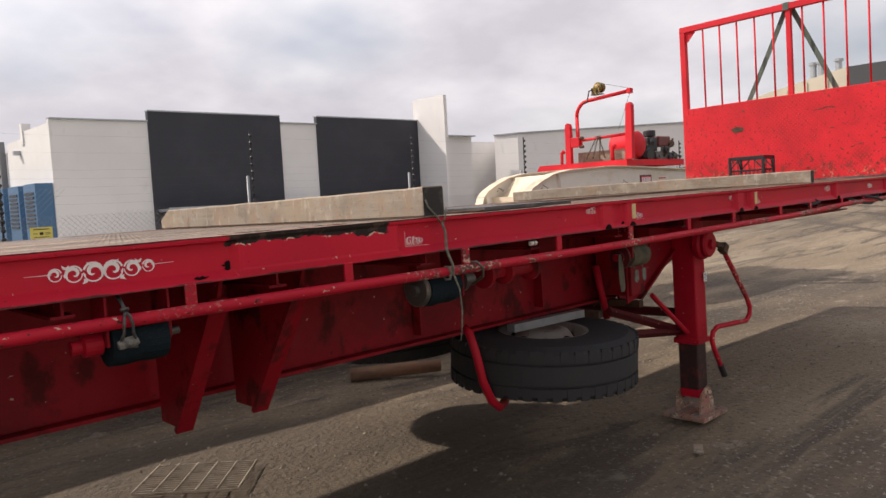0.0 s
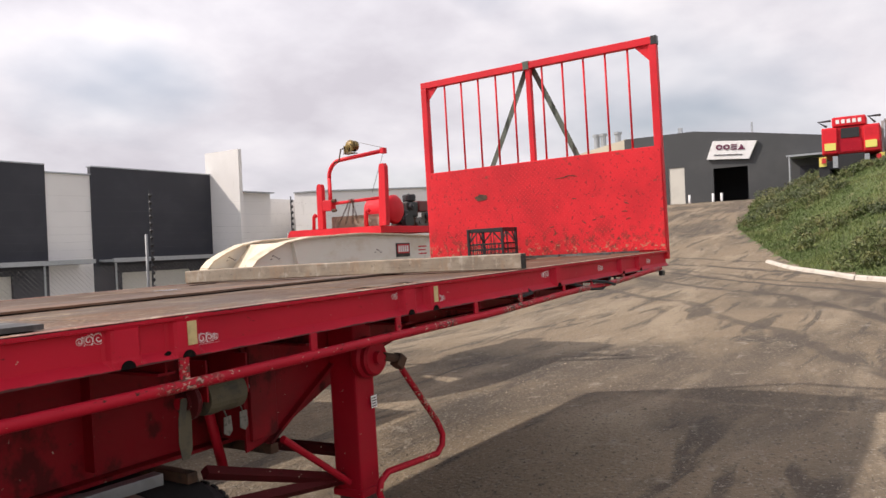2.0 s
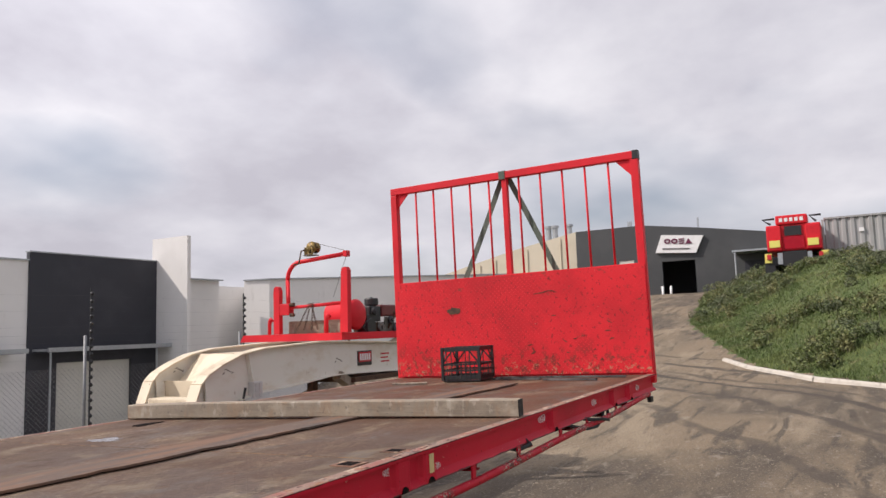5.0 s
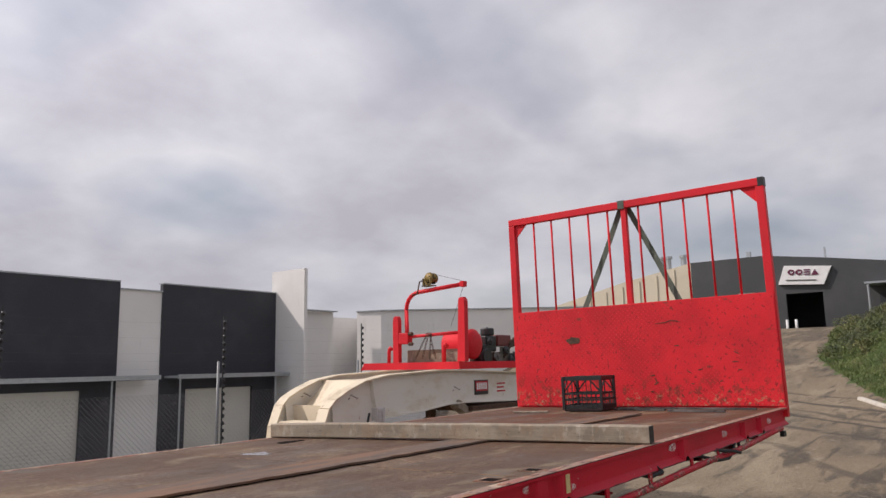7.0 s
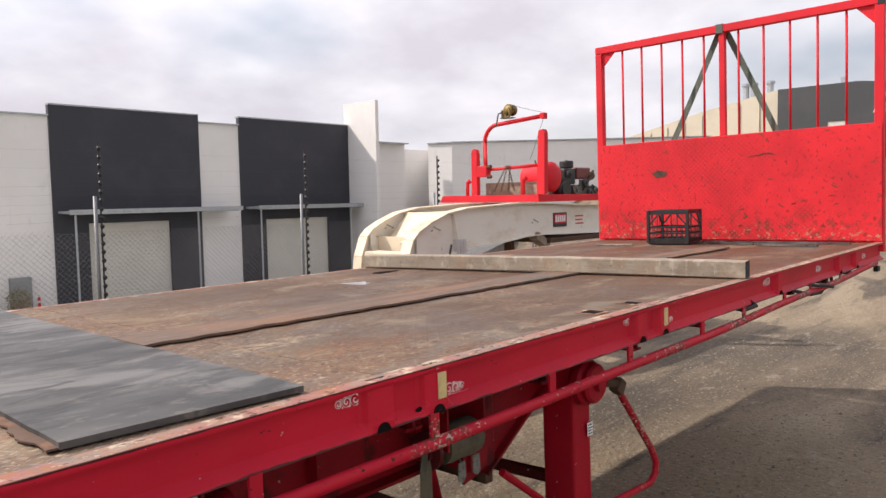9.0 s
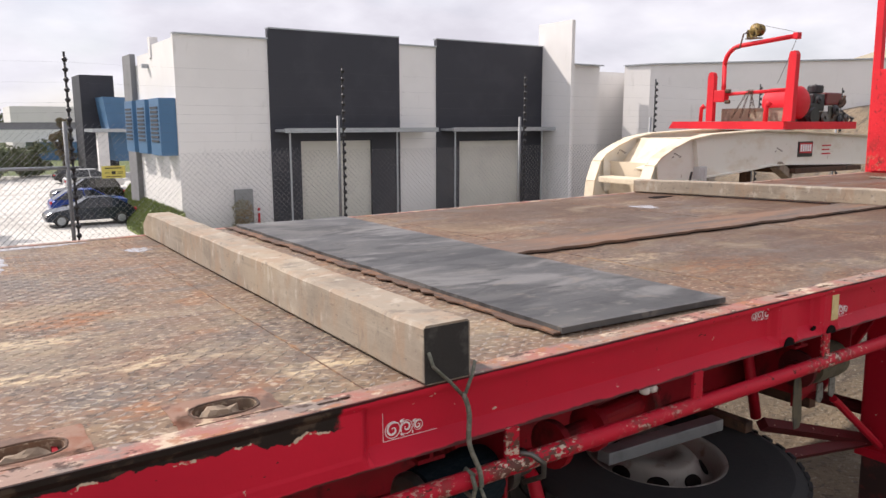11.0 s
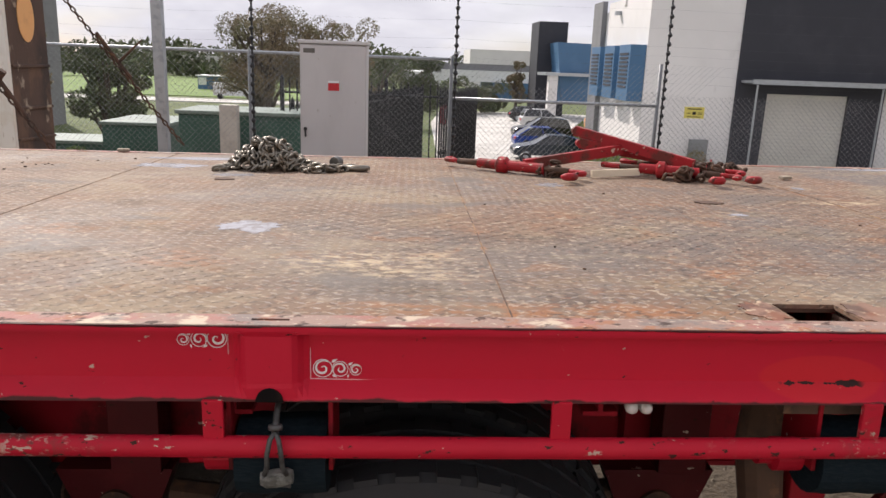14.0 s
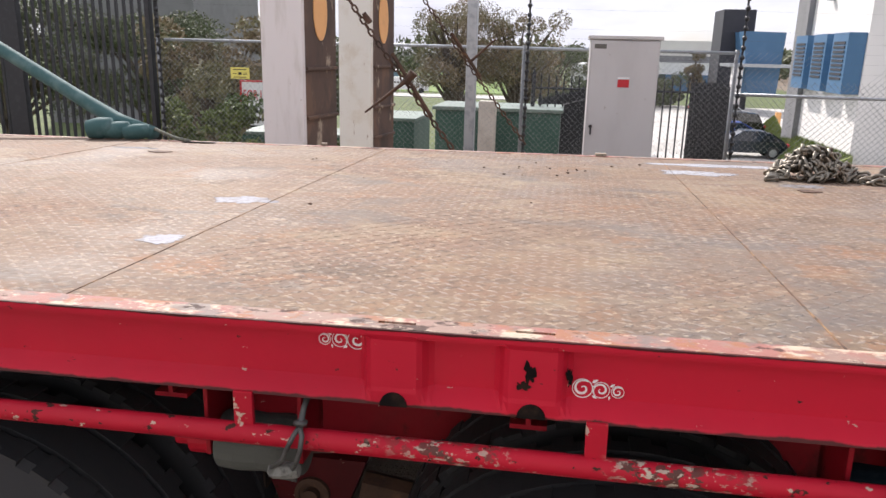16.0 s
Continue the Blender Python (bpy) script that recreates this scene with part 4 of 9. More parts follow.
verts, faces = [], []
for i, z in enumerate(np.arange(1.40, 2.25, 0.021)):
    for y in np.arange(0.05 + (i % 2) * 0.021, WIDE - 0.05, 0.042):
        k = len(verts)
        a = radians(45 if i % 2 else -45)
        c, s = math.cos(a), math.sin(a)
        for p, q, h in ((-0.013, 0, 0), (0, -0.0038, 0), (0.013, 0, 0), (0, 0.0038, 0), (-0.006, 0, 0.0024), (0.006, 0, 0.0024)):
            verts.append((HX - 0.006 - h, y + c * p - s * q, z + s * p + c * q))
        faces += [(k, k + 4, k + 1), (k + 1, k + 4, k + 5), (k + 1, k + 5, k + 2), (k + 2, k + 5, k + 3), (k + 3, k + 5, k + 4), (k + 3, k + 4, k)]
tb = raw("tread_relief", verts, faces, HEADTOP, headboard)
tb["kind"] = "stuff"

bm = bmesh.new()
box(bm, HX - 0.003, HX + 0.068, -0.004, 0.045, 3.150, 3.226, 0.004)
part("corner_cap", bm, BLACK, headboard, "black cap on the top corner")

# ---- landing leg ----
# dark maroon; on spring hangers and gusset plates it stands for shade
BRACE = red_paint("maroon_and_shaded_red_paint", 0.02, 0.1, (0.085, 0.010, 0.012))
LX, LY = 4.265, 0.36
for ly, s in ((LY, 1), (WIDE - LY, -1)):
    leg = thing("landing_leg", (LX, ly, 0.0), "red steel landing leg standing on a foot plate", "landing leg", "landing legs", TR)
    bm = bmesh.new()
    box(bm, LX - 0.065, LX + 0.065, ly - 0.075, ly + 0.075, 0.455, 1.22, 0.012)
    part("outer_tube", bm, RED, leg)
    bm = bmesh.new()
    box(bm, LX - 0.073, LX + 0.073, ly - 0.085, ly + 0.085, 0.44, 0.475, 0.006)
    part("collar", bm, RED, leg)
    bm = bmesh.new()
    box(bm, LX - 0.054, LX + 0.054, ly - 0.062, ly + 0.062, 0.10, 0.46, 0.01)
    part("inner_tube", bm, RED, leg)
    bm = bmesh.new()
    box(bm, LX - 0.056, LX + 0.056, ly - 0.064, ly + 0.064, 0.15, 0.438, 0.01)
    part("grease_band", bm, GREASE, leg, "dark greasy band")
    bm = bmesh.new()
    box(bm, LX - 0.15, LX + 0.15, ly - 0.14, ly + 0.14, -0.02, 0.008, 0.006)
    for d in (-0.085, 0.075):
        prism(bm, [(LX - 0.09, 0.008), (LX + 0.09, 0.008), (LX + 0.06, 0.13), (LX + 0.02, 0.17), (LX - 0.06, 0.13)], ly + d, ly + d + 0.012, "xz")
    part("foot_plate", bm, STRIP, leg, "scuffed foot plate on the dirt")
    bm = bmesh.new()
    lathe(bm, [(0, 0), (0.085, 0), (0.092, 0.012), (0.092, 0.040), (0.080, 0.052), (0.080, 0.072), (0.070, 0.082), (0, 0.082)], (LX - 0.01, ly - s * 0.077, 1.055), (0, -s, 0), 28)
    lathe(bm, [(0, 0), (0.030, 0), (0.028, 0.02), (0, 0.02)], (LX - 0.01, ly - s * 0.160, 1.055), (0, -s, 0), 16)
    part("gearbox", bm, RED, leg)
    bm = bmesh.new()
    tube(bm, [(LX - 0.08, ly - s * 0.02, 0.51), (3.80, ly - s * 0.02, 0.80)], 0.015, 8)
    part("brace", bm, RED, leg)
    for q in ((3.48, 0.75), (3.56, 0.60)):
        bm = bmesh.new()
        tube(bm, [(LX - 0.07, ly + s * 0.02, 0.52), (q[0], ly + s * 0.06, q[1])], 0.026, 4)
        part("brace", bm, BRACE, leg, "dark maroon steel brace")
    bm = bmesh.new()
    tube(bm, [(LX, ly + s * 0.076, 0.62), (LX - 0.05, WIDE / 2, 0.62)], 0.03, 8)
    part("brace", bm, BRACE, leg, "dark maroon steel brace")
    # bracket plate between the leg and the main beam
    bm = bmesh.new()
    prism(bm, [(3.70, 1.235), (4.43, 1.235), (4.42, 1.17), (3.80, 0.78), (3.70, 0.76)], ly + s * 0.078, ly + s * 0.088, "xz")
    prism(bm, [(4.42, 1.17), (3.80, 0.78), (3.806, 0.77), (4.426, 1.16)], ly + s * 0.045, ly + s * 0.125, "xz")
    part("leg_bracket", bm, RED_UNDER, leg)
    if s == 1:
        bm = bmesh.new()
        y = 0.20
        pts = [(LX, y - 0.005, 1.055), (4.33, y, 1.04), (4.38, y, 1.01), (4.40, y, 0.97), (4.66, y, 0.67), (4.70, y, 0.60), (4.69, y, 0.55), (4.64, y, 0.52), (4.25, y, 0.545), (4.195, y, 0.52), (4.18, y, 0.47), (4.20, y, 0.42), (4.315, y, 0.235)]
        pts = [(px + 0.035 if k else px, py, pz) for k, (px, py, pz) in enumerate(pts)]
        tube(bm, pts, 0.015, 10)
        crank = part("crank_handle", bm, RED_PIPE, leg, "bent red crank handle", True)
        bm = bmesh.new()
        tube(bm, [(4.307, y, 0.304), (4.353, y, 0.230)], 0.019, 10)
        part("grip", bm, BLACK, crank)
        bm = bmesh.new()
        turned_box(bm, (4.410, y, 1.015), (0.055, 0.045, 0.060), (0, 35, 0), 0.006)
        tube(bm, [(4.295, y - 0.003, 1.055), (4.395, y, 1.03)], 0.019, 8)
        part("knuckle", bm, RUST, crank, "dark rusty crank knuckle")


# ---- wheels ----
def wheel(name, at, axis, label, group, frame_of=TR, radius=0.49, width=0.27, face=1, parent=None, k=1.0):
    """A truck wheel about an axis; face: which side the dished rim shows."""
    ob = parent or thing(name, at, label, "wheel", group, frame_of)
    ax = Vector(axis).normalized()
    bm = bmesh.new()
    w = width / 2
    prof = [(0.285 * k, -w * 0.80), (0.30 * k, -w * 0.95), (0.36, -w), (0.44, -w * 0.98), (radius - 0.012, -w * 0.86), (radius, -w * 0.74), (radius, -0.062), (radius - 0.012, -0.058), (radius - 0.012, -0.050), (radius, -0.046), (radius, 0.046), (radius - 0.012, 0.050), (radius - 0.012, 0.058), (radius, 0.062), (radius, w * 0.74), (radius - 0.012, w * 0.86), (0.44, w * 0.98), (0.36, w), (0.30 * k, w * 0.95), (0.285 * k, w * 0.80)]
    lathe(bm, prof, at, ax, 64)
    part("tyre", bm, TYRE, ob, smooth=False)
    u, v = frame_along(ax)
    bm = bmesh.new()
    for i in range(44):
        for side in (-1, 1):
            a = 2 * math.pi * (i + 0.25 * side) / 44
            own = bmesh.new()
            box(own, -0.021, 0.021, -0.030, 0.030, -0.010, 0.0018)
            r = u * math.cos(a) + v * math.sin(a)
            tng = -u * math.sin(a) + v * math.cos(a)
            m = Matrix(((tng.x, ax.x, r.x, 0), (tng.y, ax.y, r.y, 0), (tng.z, ax.z, r.z, 0), (0, 0, 0, 1)))
            m = Matrix.Translation(Vector(at) + r * radius + ax * (side * w * 0.66)) @ m
            own.transform(m)
            absorb(bm, own)
    part("tyre_tread", bm, TYRE, ob)["kind"] = "stuff"
    bm = bmesh.new()
    f = face
    lathe(bm, [(r * k, z * w * f) for r, z in ((0.286, -0.8), (0.286, 0.82), (0.300, 0.90), (0.296, 0.96), (0.274, 0.88), (0.262, 0.48), (0.240, 0.44), (0.165, 0.94), (0.15, 0.99), (0.09, 1.0), (0.085, 0.90), (0.0, 0.90))], at, ax, 48)
    rim = part("rim", bm, RIM, ob, "dusty steel rim with hand holes", True)
    for i in range(8):
        a = 2 * math.pi * i / 8
        r = u * math.cos(a) + v * math.sin(a)
        tng = -u * math.sin(a) + v * math.cos(a)
        n = (r * 0.45 * w / 0.065 + ax * f).normalized()
        bm = bmesh.new()
        c = Vector(at) + r * (0.203 * k) + ax * (w * 0.69 * f)
        slope = (r * (0.075 * k) - ax * (0.50 * w * f)).normalized()
        nn = tng.cross(slope).normalized()
        if nn.dot(ax) * f < 0:
            nn = -nn
        ring = [bm.verts.new(c + nn * 0.003 + tng * (0.036 * math.cos(t)) + slope * (0.024 * math.sin(t))) for t in [2 * math.pi * i / 14 for i in range(14)]]
        bm.faces.new(ring)
        res = bmesh.ops.extrude_face_region(bm, geom=bm.faces[:])
        bmesh.ops.translate(bm, verts=[g for g in res["geom"] if isinstance(g, bmesh.types.BMVert)], vec=-nn * 0.02)
        part("hand_hole", bm, DARK, rim)
    return ob


wheel("spare_wheel", (3.05, 0.55, 0.585), (0.02, -0.06, 1), "worn spare truck wheel lying flat in a cradle", "spare wheels", k=0.80)
wheel("spare_wheel", (3.10, WIDE - 0.60, 0.59), (0.0, 0.03, 1), "worn spare truck wheel lying flat in a cradle", "spare wheels")
AXLES = [-3.68, -2.31, -0.95]
for x in AXLES:
    for y in (0.20, 0.50, WIDE - 0.50, WIDE - 0.20):
        wheel("road_wheel", (x, y, 0.545), (0, -1, 0), "dusty truck wheel on the trailer axle", "road wheels", radius=0.52, face=1 if y in (0.20, WIDE - 0.50) else -1)

# ---- timber and mats on the deck ----
def beam(name, x0, y0, x1, y1, w, h, label, lift_z=0.0, chamfer=0.0, seed=1):
    """A sawn beam that lies across the deck from its near to its far end."""
    a, b = Vector((x0, y0, 0)), Vector((x1, y1, 0))
    d = (b - a).normalized()
    s = Vector((d.y, -d.x, 0))
    n = 22
    rnd = random.Random(seed)
    bm = bmesh.new()
    rings = []
    for i in range(n + 1):
        t = i / n
        c = a.lerp(b, t) + s * rnd.uniform(-0.0015, 0.0015)
        hh = h * (1 - (0.45 * smoothstep(1 - chamfer, 1.0, t) if chamfer else 0)) + rnd.uniform(-0.0015, 0.0015)
        z0 = DECK + 0.004 + lift_z * math.sin(math.pi * t)
        e = 0.006
        ring = [(-w / 2 + e, z0), (w / 2 - e, z0), (w / 2, z0 + e), (w / 2, z0 + hh - e), (w / 2 - e, z0 + hh), (-w / 2 + e, z0 + hh), (-w / 2, z0 + hh - e), (-w / 2, z0 + e)]
        rings.append([bm.verts.new(c + s * p + Vector((0, 0, q))) for p, q in ring])
    for p, q in zip(rings, rings[1:]):
        for k in range(8):
            bm.faces.new((p[k], p[(k + 1) % 8], q[(k + 1) % 8], q[k]))
    bm.faces.new(rings[0])
    bm.faces.new(rings[-1])
    ob = thing(name, (x0, y0, DECK), label, "timber beam", "timber beams", TR)
    part("beam", bm, TIMBER, ob)
    bm = bmesh.new()
    c = a - d * 0.002
    z0 = DECK + 0.004
    pts = [c + s * p + Vector((0, 0, z0 + q)) for p, q in ((-w / 2 + 0.003, 0.003), (w / 2 - 0.003, 0.003), (w / 2 - 0.003, h - 0.003), (-w / 2 + 0.003, h - 0.003))]
    f = bm.faces.new([bm.verts.new(p) for p in pts])
    res = bmesh.ops.extrude_face_region(bm, geom=[f])
    bmesh.ops.translate(bm, verts=[g for g in res["geom"] if isinstance(g, bmesh.types.BMVert)], vec=d * 0.006)
    part("end_grain", bm, TIMBER_END, ob, "black sealed end of the beam")
    return ob


beam("timber_beam", 1.835, -0.005, 1.875, 2.40, 0.098, 0.107, "grey weathered hardwood beam with a black sealed end", 0.0, 0.05, 2)
beam("timber_beam", 5.37, 0.02, 5.06, 2.44, 0.085, 0.085, "grey weathered hardwood beam lying across the front deck", 0.006, 0.0, 5)


def mat_sheet(name, corners, thick, surface, label, wave, n=26, m=6, seed=3):
    """A flat rubber sheet between four corners, with uneven edges."""
    rnd = random.Random(seed)
    c = [Vector((*p, 0)) for p in corners]
    jag = [[rnd.uniform(-wave, wave) for _ in range(n + 1)] for _ in range(2)]
    bm = bmesh.new()
    top, bot = [], []
    for i in range(n + 1):
        t = i / n
        a, b = c[0].lerp(c[3], t), c[1].lerp(c[2], t)
        d = (b - a).normalized()
        a, b = a + d * jag[0][i], b + d * jag[1][i]
        rt, rb = [], []
        for j in range(m + 1):
            p = a.lerp(b, j / m)
            z = DECK + 0.0035 + 0.002 * (1 + noise.noise(Vector((p.x * 3, p.y * 3, seed))))
            rb.append(bm.verts.new((p.x, p.y, z)))
            rt.append(bm.verts.new((p.x, p.y, z + thick)))
        top.append(rt)
        bot.append(rb)
    for i in range(n):
        for j in range(m):
            bm.faces.new((top[i][j], top[i][j + 1], top[i + 1][j + 1], top[i + 1][j]))
            bm.faces.new((bot[i][j], bot[i + 1][j], bot[i + 1][j + 1], bot[i][j + 1]))
        for r0, r1 in ((0, 0), (m, m)):
            bm.faces.new((top[i][r0], top[i + 1][r0], bot[i + 1][r0], bot[i][r0]))
    for i in (0, n):
        for j in range(m):
            bm.faces.new((top[i][j], top[i][j + 1], bot[i][j + 1], bot[i][j]))
    return solid(name, bm, surface, label, "rubber mat", "rubber mats", TR)


mat_sheet("rubber_mat", [(2.205, 0.095), (2.73, 0.065), (2.78, 2.34), (2.235, 2.38)], 0.014, RUBBER, "black rubber conveyor mat lying across the deck", 0.004)
mat_sheet("rubber_mat", [(2.182, 0.100), (2.66, 0.075), (2.70, 2.30), (2.195, 2.40)], 0.004, FRAY, "brown frayed belt sheet lying under the black mat", 0.011, 70, 6, 12)
mat_sheet("rubber_mat", [(2.765, 0.945), (2.77, 1.185), (7.2, 1.02), (7.2, 0.82)], 0.009, BELT, "narrow frayed rubber strip with rusty edges along the deck", 0.012, 60, 3, 8)

# ---- plants ----
LEAF = Surface("leaf_green", (0.105, 0.135, 0.042), 0.6).layer((0.20, 0.19, 0.075), 1.1, 0.45, 0.65, 0.8).layer((0.13, 0.095, 0.05), 1.7, 0.58, 0.70, 0.7, shift=4.0).islands(0.5)
LEAF_DRY = Surface("olive_brown_leaf", (0.235, 0.180, 0.110), 0.7).layer((0.175, 0.170, 0.088), 0.5, 0.42, 0.60, 0.9).layer((0.25, 0.175, 0.105), 1.6, 0.55, 0.70, 0.7, shift=3.0).islands(0.25)
LEAF_DARK = Surface("dark_leaf", (0.095, 0.118, 0.055), 0.65).layer((0.14, 0.135, 0.075), 0.8, 0.46, 0.62, 0.8).islands(0.3)
BLADE = Surface("grass_blade", (0.080, 0.120, 0.030), 0.7).layer((0.15, 0.18, 0.055), 0.7, 0.42, 0.60, 0.85).layer((0.20, 0.155, 0.08), 0.9, 0.56, 0.68, 0.7, shift=6.0).islands(0.5)
BARK = Surface("grey_bark", (0.12, 0.095, 0.075), 0.9).layer((0.06, 0.05, 0.04), 8, 0.45, 0.65, 0.8, stretch=(1, 1, 0.3)).bump(20, 0.6, 0.02, stretch=(1, 1, 0.3))


def leaf_arrays(centres, size, rnd):
    """Folded leaves, each of two faces, at the centres, turned at random."""
    verts, faces = [], []
    for c in centres:
        a = rnd.normal(0, 1, 3)
        a /= np.linalg.norm(a) + 1e-9
        b = np.cross(a, rnd.normal(0, 1, 3))
        b /= np.linalg.norm(b) + 1e-9
        n = np.cross(a, b)
        s = size * rnd.uniform(0.6, 1.4)
        k = len(verts)
        for p in (c - a * s, c + b * s * 0.42 + n * s * 0.15, c + a * s, c - b * s * 0.42 + n * s * 0.15):
            verts.append(tuple(p))
        faces += [(k, k + 1, k + 2), (k, k + 2, k + 3)]
    return verts, faces


def crown_points(rnd, lobes, per):
    out = []
    for (x, y, z), r in lobes:
        d = rnd.normal(0, 1, (per, 3))
        d /= np.linalg.norm(d, axis=1)[:, None]
        rad = r * rnd.uniform(0.45, 1.05, per) ** 0.6
        out.append(np.array((x, y, z)) + d * rad[:, None] * np.array((1, 1, 0.8)))
    return np.concatenate(out)


def tree(x, y, h, spread, seed, surface, label, leaf=0.16, lobes=14, per=150, base=None, low=0.35):
    rnd = np.random.default_rng(seed)
    z0 = ground_z(x, y) - 0.05 if base is None else base
    ob = thing("tree", (x, y, z0), label, "tree", "trees beyond the fence")
    bm = bmesh.new()
    top = Vector((x + spread * 0.1, y, z0 + h * 0.55))
    tube(bm, [(x, y, z0), (x + 0.1, y, z0 + h * 0.2), tuple(Vector((x, y, z0)).lerp(top, 0.7)), tuple(top)], [h * 0.035, h * 0.028, h * 0.022, h * 0.014], 9)
    heads = []
    for i in range(lobes):
        a = 2 * math.pi * i / lobes * 2.4 + rnd.uniform(-0.4, 0.4)
        rr = spread * rnd.uniform(0.25, 0.85)
        zz = z0 + h * rnd.uniform(low, 0.88)
        c = (x + rr * math.cos(a), y + rr * math.sin(a), zz)
        heads.append((c, spread * rnd.uniform(0.20, 0.38)))
        s = Vector((x, y, z0 + h * rnd.uniform(0.2, 0.45)))
        tube(bm, [tuple(s), tuple(s.lerp(Vector(c), 0.5) + Vector((0, 0, 0.05 * h))), c], [h * 0.014, h * 0.009, h * 0.003], 6)
    part("trunk", bm, BARK, ob)
    v, f = leaf_arrays(crown_points(rnd, heads, per), leaf, rnd)
    raw("crown", v, f, surface, ob)
    return ob


# ---- fence along the yard ----
FY = 8.8
FENCE_X = [-8.05, -5.5, -3.0, -0.40, 2.36, 5.92, 9.30, 12.55, 15.9, 19.2, 22.5]
MESHWIRE = Surface("fence_wire", (0.31, 0.315, 0.32), 0.5, 0.4).bump(60, 0.1, 0.001)
LIVEWIRE = Surface("dark_live_wire", (0.09, 0.09, 0.095), 0.6, 0.3).bump(60, 0.1, 0.001)
for i, x in enumerate(FENCE_X):
    gz = ground_z(x, FY)
    if x == -5.5:
        continue
    post = thing("fence_post", (x, FY, gz), "galvanised fence post with a black electric fence stave and insulators", "fence post", "fence posts")
    bm = bmesh.new()
    tall = 1.94 if x > 4 else 1.86
    tube(bm, [(x - 0.05, FY + 0.03, gz - 0.05), (x - 0.05, FY + 0.03, tall)], 0.024, 10)
    part("steel_post", bm, POSTGREY, post, smooth=True)
    bm = bmesh.new()
    tube(bm, [(x, FY - 0.02, 0.2), (x, FY - 0.02, 2.66)], 0.013, 8)
    part("stave", bm, BLACK_PAINT, post)
    z = 0.5
    k = 0
    while z < 2.66:
        bm = bmesh.new()
        lathe(bm, [(0, -0.028), (0.016, -0.030), (0.034, 0), (0.016, 0.030), (0, 0.028)], (x, FY - 0.045, z), (0, 0, 1), 8)
        part("insulator", bm, BLACK, post, smooth=True)
        z += 0.115
        k += 1
for a, b, z in ((-8.0, -0.42, 1.83), (-0.42, 2.33, 1.325)):
    bm = bmesh.new()
    tube(bm, [(a, FY + 0.03, z), (b, FY + 0.03, z - 0.01)], 0.021, 10)
    solid("fence_rail", bm, GALV, "galvanised pipe rail of the wire fence", "fence rail", "fence rails", smooth=True)
# chain link: slanted wires crossing, in bays
for a, b in zip(FENCE_X, FENCE_X[1:]):
    top = 1.83 if b < 0 else (1.50 if a < 0 else 1.46)
    verts, faces = [], []
    z0, z1 = 0.05, top
    for sgn in (1, -1):
        u = a - (z1 - z0)
        while u < b + (z1 - z0):
            x0, x1 = (u, u + (z1 - z0)) if sgn == 1 else (u + (z1 - z0), u)
            p0, p1 = Vector((x0, FY, z0)), Vector((x1, FY, z1))
            t0, t1 = 0.0, 1.0
            for lim, up in ((a, 0), (b, 1)):
                d = p1.x - p0.x
                t = (lim - p0.x) / d
                inside0 = p0.x >= lim if up == 0 else p0.x <= lim
                if inside0:
                    if (p1.x < lim if up == 0 else p1.x > lim):
                        t1 = min(t1, t)
                else:
                    t0 = max(t0, t)
            if t1 - t0 > 0.01:
                q0, q1 = p0.lerp(p1, t0), p0.lerp(p1, t1)
                k = len(verts)
                w = 0.0016
                for q in (q0, q1):
                    verts += [(q.x - w, q.y, q.z), (q.x + w, q.y - w + 0.001 * sgn, q.z), (q.x + w, q.y + w + 0.001 * sgn, q.z)]
                faces += [(k, k + 1, k + 4, k + 3), (k + 1, k + 2, k + 5, k + 4), (k + 2, k, k + 3, k + 5)]
            u += 0.075
    ob = raw("chain_link", verts, faces, MESHWIRE, None)
    tagged(ob, "chain link wire mesh between fence posts", "wire mesh", "chain link bays")
for z in (1.62, 1.735, 1.85, 1.965, 2.08, 2.31, 2.54):
    bm = bmesh.new()
    pts = []
    for a, b in zip(FENCE_X, FENCE_X[1:]):
        pts += [(a + (b - a) * t, FY - 0.06, z - 0.02 * 4 * t * (1 - t)) for t in (0, 0.25, 0.5, 0.75)]
    tube(bm, pts, 0.0005, 4)
    solid("electric_wire", bm, LIVEWIRE, "thin bare wire of the electric fence", "fence wire", "electric fence wires")


def sign_plate(name, x, z, w, h, y, surface, label, bars, ink):
    ob = thing(name, (x, y, z), label, "sign")
    bm = bmesh.new()
    box(bm, x - w / 2, x + w / 2, y - 0.002, y + 0.002, z - h / 2, z + h / 2)
    part("plate", bm, surface, ob)
    for u, v, bw, bh in bars:
        bm = bmesh.new()
        box(bm, x + u - bw / 2, x + u + bw / 2, y - 0.004, y - 0.0022, z + v - bh / 2, z + v + bh / 2)
        part("print", bm, ink, ob)
    return ob


INK = Surface("sign_ink_black", (0.02, 0.02, 0.02), 0.6).bump(60, 0.02, 0.001)
INK_RED = Surface("sign_ink_red", (0.55, 0.02, 0.03), 0.5).layer((0.4, 0.02, 0.03), 20, 0.5, 0.7).bump(60, 0.02, 0.001)
WHITE = Surface("white_sign_paint", (0.78, 0.78, 0.78), 0.5).layer((0.66, 0.65, 0.63), 3, 0.5, 0.7, 0.6).bump(40, 0.04, 0.002)
for x, z in ((2.80, 1.25), (-6.89, 1.41)):
    sign_plate("warning_sign", x, z, 0.27, 0.15, FY - 0.03, YELLOW, "small yellow electric fence warning sign on the wire", [(0, 0.048, 0.19, 0.012), (0.0, -0.008, 0.045, 0.036), (0.075, 0.0, 0.06, 0.006), (0.075, -0.018, 0.06, 0.006), (-0.075, -0.008, 0.05, 0.008), (0, -0.055, 0.18, 0.008)], INK)

